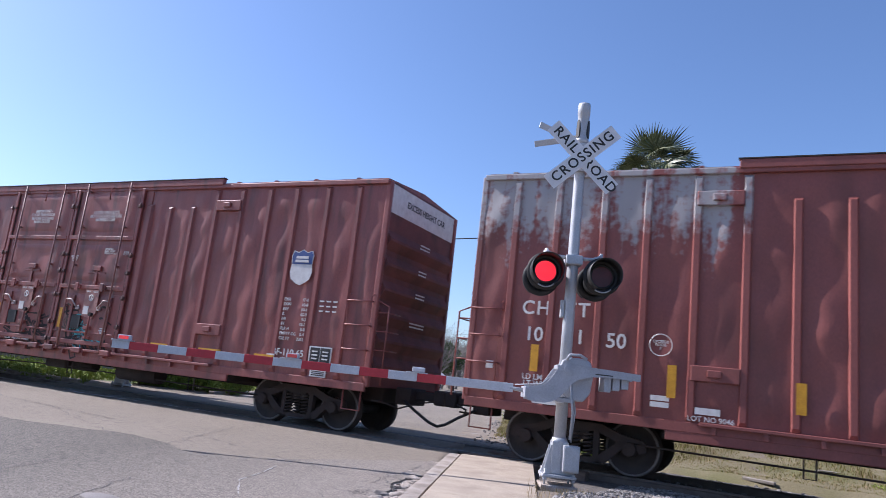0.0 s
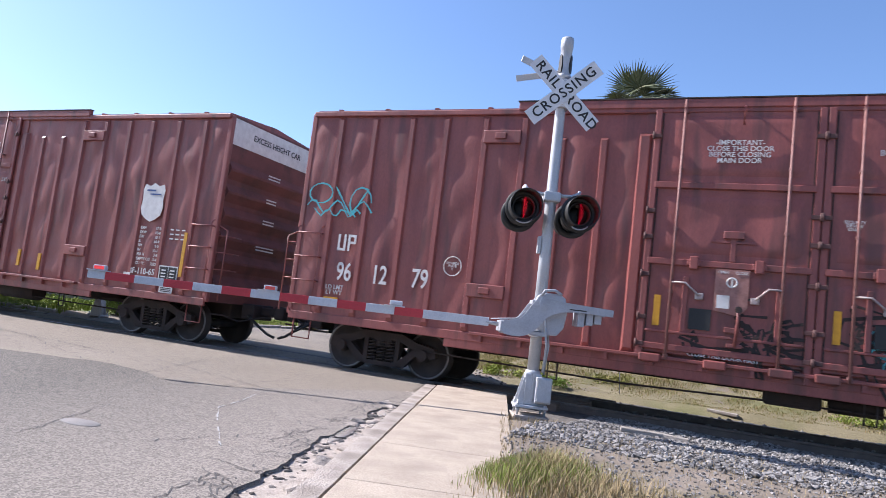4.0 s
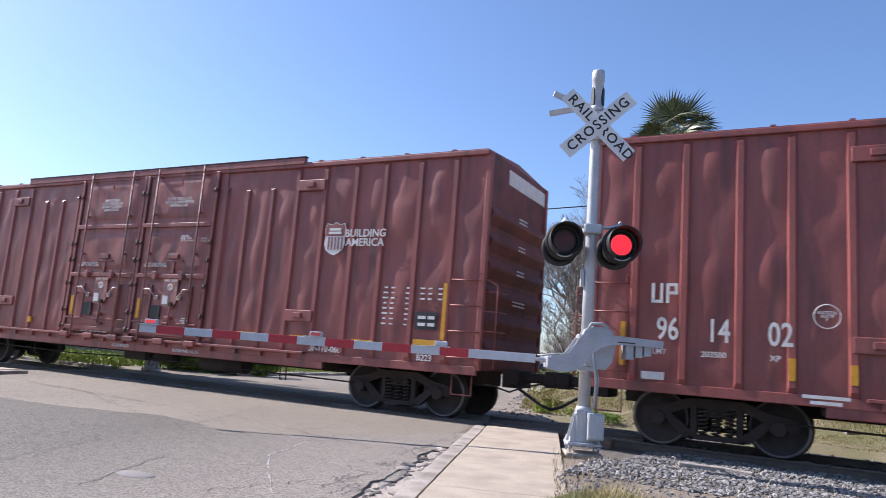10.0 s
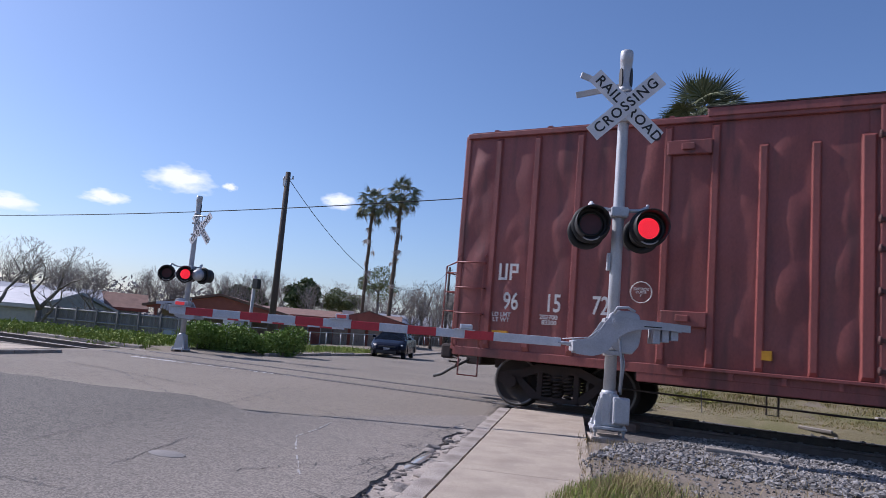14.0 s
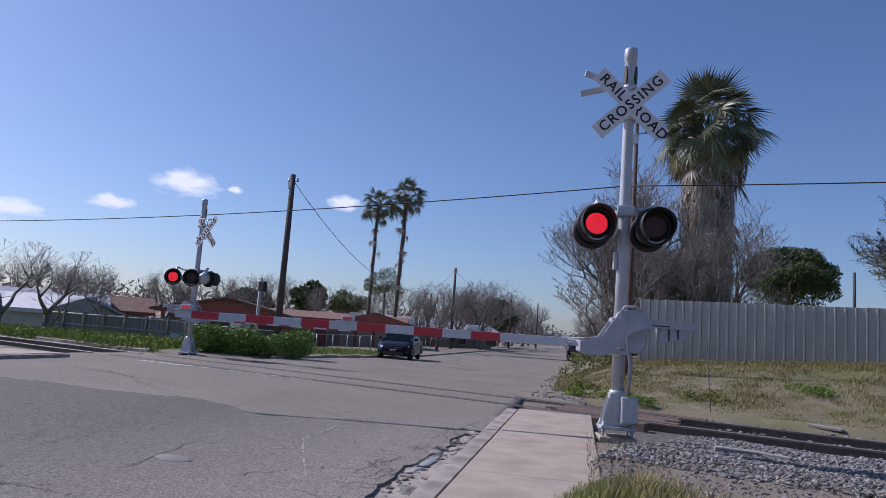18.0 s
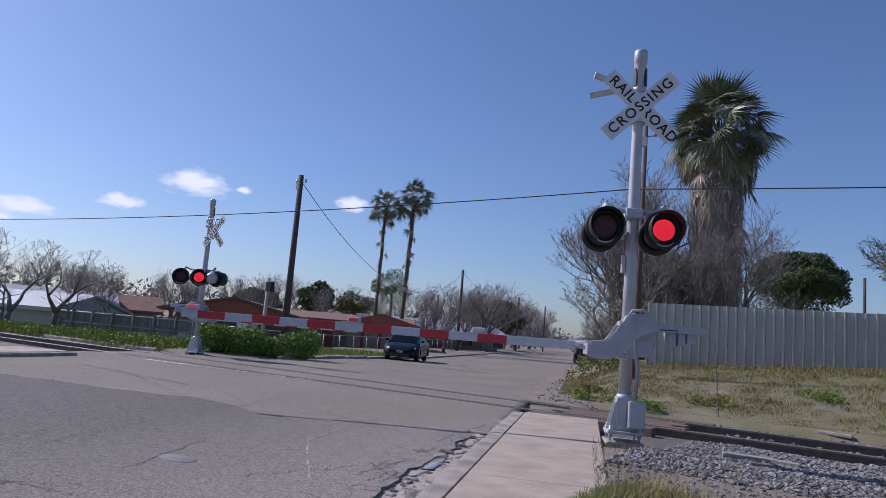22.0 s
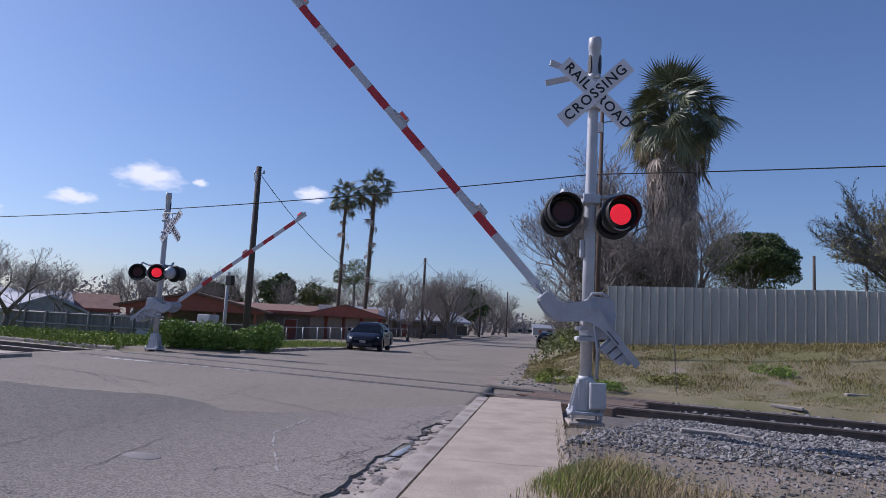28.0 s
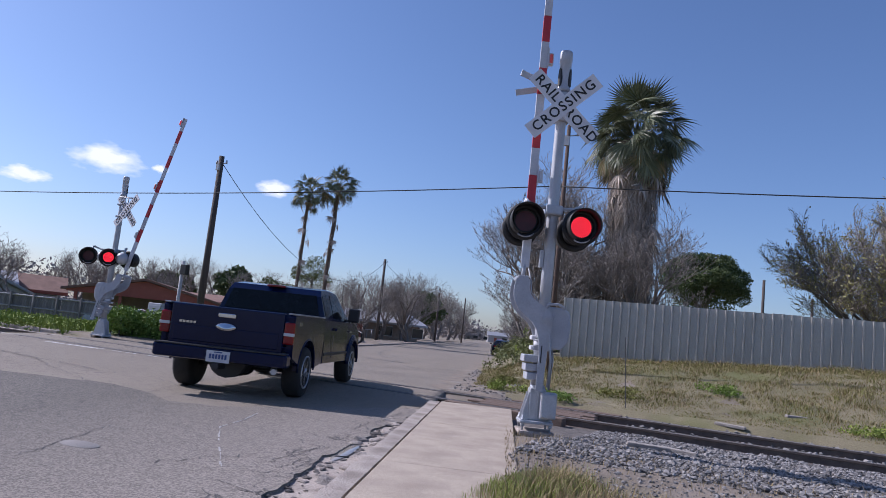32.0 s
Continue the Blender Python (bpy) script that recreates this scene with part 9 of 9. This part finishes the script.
    v = [bm.verts.new(p) for p in ((1.36, -0.82, 1.31), (1.36, 0.82, 1.31), (0.72, 0.73, 1.775), (0.72, -0.73, 1.775))]
    bm.faces.new(v)
    bmesh.ops.solidify(bm, geom=bm.faces, thickness=0.01)
    part("windscreen", bm, M_TINT, house_top)
    for s in (-1, 1):
        for pts in (((-0.64, 1.34), (-0.60, 1.71), (-0.12, 1.75), (-0.12, 1.34)), ((-0.02, 1.32), (-0.02, 1.76), (0.46, 1.75), (0.62, 1.69), (1.16, 1.32))):
            bm = B()
            v = [bm.verts.new((x, s * (0.962 - 0.32 * (z - 1.26)), z)) for x, z in pts]
            bm.faces.new(v)
            bmesh.ops.solidify(bm, geom=bm.faces, thickness=0.008)
            part("side_window", bm, M_TINT, house_top)
        for x in (-0.76, -0.07, 1.30):
            bm = B()
            box(bm, x - 0.006, x + 0.006, s * (half + 0.001) - 0.004, s * (half + 0.001) + 0.004, 0.56, 1.0)
            part("door_gap", bm, M_TRIMBLACK, t)
        bm = B()
        box(bm, 0.04, 0.22, s * (half + 0.005) - 0.025, s * (half + 0.005) + 0.025, 1.08, 1.13, 0.012)
        part("door_handle", bm, M_NAVY, t)
        bm = B()
        box(bm, -0.7, 1.32, s * (half + 0.006) - 0.012, s * (half + 0.006) + 0.012, 0.62, 0.67, 0.008)
        part("side_moulding", bm, M_TRIMBLACK, t)
        bm = B()
        box(bm, 1.06, 1.16, s * 1.10 - 0.11, s * 1.10 + 0.11, 1.28, 1.56, 0.03)
        box(bm, 1.1, 1.2, s * 0.98 - 0.06, s * 0.98 + 0.06, 1.27, 1.32, 0.01)
        part("wing_mirror", bm, M_TRIMBLACK, t)
        bm = B()
        box(bm, 2.44, 2.60, s * 0.80 - 0.14, s * 0.80 + 0.13, 0.82, 1.06, 0.04)
        part("headlight", bm, M_CLEARLENS, t)
        bm = B()
        box(bm, 1.42, 1.60, s * (half + 0.004) - 0.006, s * (half + 0.004) + 0.006, 1.06, 1.09, 0.003)
        part("fender_badge", bm, M_CHROME, t)
    bm = B()
    box(bm, -0.68, -0.58, -0.16, 0.16, 1.775, 1.818, 0.01)
    part("brake_light", bm, M_TAIL, house_top, "red high brake light")
    part("front_bumper", shell([(2.70, 0.50), (2.90, 0.47), (2.95, 0.56), (2.93, 0.70), (2.72, 0.74)], 0.975, 9.0, 0.0, 0.03, 0.36), M_TRIMBLACK, t)
    bm = B()
    tube(bm, [(2.95, -0.55, 0.55), (3.02, -0.55, 1.0), (2.98, -0.5, 1.12), (2.98, 0.5, 1.12), (3.02, 0.55, 1.0), (2.95, 0.55, 0.55)], 0.03)
    for s in (-1, 1):
        tube(bm, [(2.99, s * 0.55, 1.10), (2.95, s * 0.86, 1.10), (2.92, s * 0.97, 1.05), (2.91, s * 0.98, 0.86), (2.93, s * 0.9, 0.80), (2.98, s * 0.55, 0.80)], 0.028)
    part("grille_guard", bm, M_TRIMBLACK, t, "black tubular grille guard")
    bm = B()
    box(bm, 2.80, 2.86, -0.58, 0.58, 0.76, 1.08, 0.02)
    part("grille", bm, M_TRIMBLACK, t)
    bm = B()
    rod(bm, (1.35, -0.8, 1.27), (1.1, -0.82, 2.05), 0.006, 0.004, 5)
    part("antenna", bm, M_TRIMBLACK, t)
    # light stickers on the bed side
    for s in (-1, 1):
        bm = B()
        for k in range(3):
            box(bm, -2.60 + k * 0.09, -2.53 + k * 0.09, s * (half + 0.003) - 0.003, s * (half + 0.003) + 0.003, 1.13, 1.19)
        part("sticker", bm, M_CHROME, t)
    # the body sits low over its frame
    for o in t.children_recursive:
        for v in o.data.vertices:
            v.co.z = min(v.co.z, 0.5) + 0.94 * max(0.0, v.co.z - 0.5)
            v.co.x += 0.12 * smoothstep(-2.2, -2.5, v.co.x) - 0.07 * smoothstep(0.6, 1.2, v.co.x)
    wheels = [road_wheel(t, x, y, 0.385, 0.27) for x in (RX, FX - 0.07) for y in (-0.85, 0.85)]
    return t, wheels


def saloon_car(name, label, paint, lit, at):
    """A compact four-door car; x forward."""
    c = thing(name, label, "car", "cars on the street", at=at)
    RX, FX, AR = -1.30, 1.36, 0.355
    low = [(-2.16, 0.32)] + [(RX - AR, 0.26)] + arc(RX, 0.31, AR, 180, 0) + [(FX - AR, 0.24)] + arc(FX, 0.31, AR, 180, 0) + [(2.08, 0.22), (2.22, 0.34), (2.25, 0.48), (2.2, 0.6), (2.1, 0.69), (1.9, 0.78), (1.6, 0.87), (1.25, 0.95), (0.95, 0.99), (-1.75, 1.0), (-2.1, 0.98), (-2.24, 0.75)]
    part("body", shell(low, 0.905, 0.72, 0.22, 0.05, 0.52, (1.0, 2.25)), paint, c)
    line = [(-1.85, 0.97), (-1.35, 1.22), (-0.95, 1.36), (-0.5, 1.44), (-0.05, 1.455), (0.25, 1.43), (0.48, 1.35), (1.36, 0.93)]
    bm = B()
    rows = []
    for f in (-1, -0.95, -0.8, 0.8, 0.95, 1):
        rows.append([(x, f * (0.80 - 0.56 * max(0.0, z - 0.97)), z - ((0.07 if abs(f) == 1 else 0.025 if abs(f) > 0.9 else 0) if z > 1.3 else 0)) for x, z in line])
    loft(bm, rows)
    top = part("roof", bm, paint, c)
    bm = B()
    v = [bm.verts.new(p) for p in ((1.31, -0.72, 0.965), (1.31, 0.72, 0.965), (0.53, 0.58, 1.34), (0.53, -0.58, 1.34))]
    bm.faces.new(v)
    bmesh.ops.solidify(bm, geom=bm.faces, thickness=0.012)
    part("windscreen", bm, M_TINT, top)
    bm = B()
    v = [bm.verts.new(p) for p in ((-1.74, -0.66, 1.0), (-1.74, 0.66, 1.0), (-1.08, 0.58, 1.335), (-1.08, -0.58, 1.335))]
    bm.faces.new(v)
    bmesh.ops.solidify(bm, geom=bm.faces, thickness=0.012)
    part("rear_window", bm, M_TINT, top)
    for s in (-1, 1):
        for pts in (((-1.3, 1.02), (-0.95, 1.30), (-0.3, 1.37), (-0.3, 1.02)), ((-0.22, 1.02), (-0.22, 1.38), (0.22, 1.37), (0.78, 1.02))):
            bm = B()
            v = [bm.verts.new((x, s * (0.812 - 0.53 * (z - 0.97)), z)) for x, z in pts]
            bm.faces.new(v)
            bmesh.ops.solidify(bm, geom=bm.faces, thickness=0.008)
            part("side_window", bm, M_TINT, top)
        bm = B()
        box(bm, 0.72, 0.86, s * 0.94 - 0.08, s * 0.94 + 0.08, 0.98, 1.1, 0.025)
        part("wing_mirror", bm, paint, c)
        bm = B()
        box(bm, 1.66, 1.94, s * 0.66 - 0.085, s * 0.66 + 0.085, 0.655, 0.715, 0.025)
        part("headlight", bm, M_HEADLAMP if lit else M_CLEARLENS, c)
        bm = B()
        box(bm, 1.96, 2.16, s * 0.62 - 0.1, s * 0.62 + 0.1, 0.36, 0.46, 0.02)
        part("fog_recess", bm, M_TRIMBLACK, c)
        bm = B()
        for x in (-0.26, 0.85):
            box(bm, x - 0.005, x + 0.005, s * 0.884 - 0.004, s * 0.884 + 0.004, 0.4, 0.9)
        part("door_gap", bm, M_TRIMBLACK, c)
        bm = B()
        box(bm, -2.23, -2.05, s * 0.62 - 0.16, s * 0.62 + 0.16, 0.76, 0.92, 0.03)
        part("tail_light", bm, M_TAIL, c)
    bm = B()
    box(bm, 2.16, 2.235, -0.42, 0.42, 0.55, 0.63, 0.015)
    box(bm, 2.17, 2.24, -0.5, 0.5, 0.25, 0.42, 0.03)
    part("grille", bm, M_TRIMBLACK, c)
    bm = B()
    box(bm, 2.232, 2.245, -0.16, 0.16, 0.44, 0.54, 0.004)
    part("number_plate", bm, M_PLATE, c, "pale number plate")
    return c, [road_wheel(c, x, y, 0.315, 0.21) for x in (RX, FX) for y in (-0.76, 0.76)]


TRUCK, TRUCK_WHEELS = pickup_truck()
SALOON, SALOON_WHEELS = saloon_car("saloon_car", "dark blue-grey saloon car with lit headlights coming down the street", M_SLATE, True, pose(-20.5, 31.0, road_z(31.0) - 0.02, 0, 0, -66))
M_REDCAR = mat("red_car_paint", (0.25, 0.03, 0.03), (0.2, 0.025, 0.025), rough=0.2, bump=0)
M_GREYCAR = mat("grey_car_paint", (0.25, 0.26, 0.27), (0.2, 0.21, 0.22), rough=0.2, metal=0.4, bump=0)
saloon_car("saloon_car", "distant red car parked down the street", M_REDCAR, False, pose(-55.5, 158.0, -0.33, 0, 0, 110))
saloon_car("saloon_car", "dark car parked at the roadside by the bushes", M_SLATE, False, pose(-21.6, 62.0, -0.33, 0, 0, 112))
saloon_car("saloon_car", "silver car parked beside the brown house", M_GREYCAR, False, pose(-31.0, 27.8, -0.75, 0, 0, 20))
saloon_car("saloon_car", "distant grey car parked down the street", M_GREYCAR, False, pose(-64.0, 190.0, -0.33, 0, 0, 110))


# ---- what moves ----
TRAIN = [(0.0, -66.75), (1.0, -62.5), (3.0, -53.8), (6.0, -41.03), (9.0, -28.09), (13.0, -10.61), (14.5, -4.05), (18.0, 11.3), (25.0, 42.1), (32.0, 72.9)]


def train_x(t):
    for (a, xa), (b, xb) in zip(TRAIN, TRAIN[1:]):
        if t <= b:
            return xa + (xb - xa) * (t - a) / (b - a)
    return TRAIN[-1][1]


def flash_rows(start, lit, period=1.1924):
    """A lens shows its lit face for part of each period; each turn is quick."""
    events = []
    n = -30
    while start + n * period < 32.5:
        t = start + n * period
        events += [(t, 0), (t + lit, 180)]
        n += 1
    angle = 0 if [k for t, k in events if t <= 0.06][-1] == 0 else 176
    rows = [(0.0, pose(0, 0.02, 0, 0, 0, angle))]
    for t, k in events:
        if 0.06 < t < 31.94:
            beat, goal = round(t * FPS), 0 if k == 0 else 176
            rows += [((beat + d) / FPS, pose(0, 0.02, 0, 0, 0, a)) for d, a in ((-1, angle), (0, 88), (1, goal))]
            angle = goal
    return rows + [(32.0, pose(0, 0.02, 0, 0, 0, angle))]


def motions():
    times = [k * 0.25 for k in range(129)]
    turns = [k * 0.15 for k in range(214)]
    for car, wheels, index in CARS:
        walk(car, [(t, pose(train_x(t) + index * PITCH + (0.11 if index > 1 else 0.0), TRACK_Y, 0.012)) for t in times])
        for w in wheels:
            home = w.matrix_basis.translation.copy()
            walk(w, [(t, pose(home.x, home.y, home.z, 0, math.degrees(train_x(t) / 0.457) % 360, 0)) for t in turns])
    for gate, angles in ((near_gate, ((0, 0), (25.1, 0), (25.3, 3), (25.5, 9), (26.5, 25), (27.5, 40.5), (28, 47.5), (28.5, 54.5), (29, 62.5), (29.5, 70.5), (30, 77.6), (30.5, 85), (31, 89), (31.5, 89.5), (32, 90))),
                         (far_gate, ((0, 0), (25.8, 0), (26.6, 11), (27.5, 26), (28, 33), (28.5, 39), (29, 45), (29.5, 51), (30, 56), (30.5, 61), (31, 66), (31.5, 71), (32, 75)))):
        walk(gate, [(t, pose(0, 0, PIVOT, 0, a, 0)) for t, a in angles])
    # the truck waits behind the gate, then pulls away; each row gives its right rear wheel and heading
    drive = []
    rolled, last = 0.0, None
    way = [(0.0, -1.50, -3.55, 109), (28.5, -1.50, -3.55, 109), (29.0, -1.54, -3.3, 109), (29.5, -1.78, -2.38, 109.5), (30.0, -2.21, -0.81, 110), (30.5, -2.94, 1.13, 111), (31.0, -3.87, 3.45, 111.5), (31.5, -5.02, 6.16, 111.5), (32.0, -6.36, 9.20, 110.5)]
    for t, x, y, a in way:
        drive.append((t, Matrix.Translation((x, y, 0.012)) @ pose(0, 0, 0, 0, 0, a) @ pose(1.78, 0.98, 0)))
    walk(TRUCK, drive)

    def gone(t, way):
        total = 0.0
        for (t0, x0, y0, _), (t1, x1, y1, _) in zip(way, way[1:]):
            step = math.hypot(x1 - x0, y1 - y0)
            if t >= t1:
                total += step
            elif t > t0:
                return total + step * (t - t0) / (t1 - t0)
        return total

    for w in TRUCK_WHEELS:
        home = w.matrix_basis.translation.copy()
        spin = [0.0] + [28.5 + k / 15 for k in range(53) if 28.5 + k / 15 < 31.95] + [32.0]
        walk(w, [(t, pose(home.x, home.y, home.z, 0, math.degrees(gone(t, way) / 0.385) % 360, 0)) for t in spin])
    # the car across the track rolls forward as the gates rise
    roll = [(0.0, -20.5, 31.05, -66), (27.3, -20.5, 31.05, -66), (28.0, -20.36, 30.73, -66), (28.5, -20.12, 30.1, -66.5), (29.0, -19.6, 28.95, -67), (29.5, -19.05, 27.7, -67), (30.0, -18.4, 26.25, -67), (30.5, -17.66, 24.5, -67), (31.0, -16.92, 22.75, -67.5), (31.5, -16.15, 20.85, -68), (32.0, -15.4, 18.9, -68.5)]
    walk(SALOON, [(t, pose(x, y, road_z(y) + 0.005, 0, 0, a)) for t, x, y, a in roll])
    for w in SALOON_WHEELS:
        home = w.matrix_basis.translation.copy()
        spin = [0.0] + [27.3 + k / 10 for k in range(47)] + [32.0]
        walk(w, [(t, pose(home.x, home.y, home.z, 0, math.degrees(gone(t, roll) / 0.315) % 360, 0)) for t in spin])
    near_pair, far_pair = FLASHERS
    walk(near_pair[1], flash_rows(0.43, 0.627))
    walk(near_pair[0], flash_rows(0.43 + 0.627, 0.5654))
    walk(far_pair[0], flash_rows(16.66, 0.54, 1.187))
    walk(far_pair[1], flash_rows(16.62 + 0.596, 0.54, 1.187))


motions()
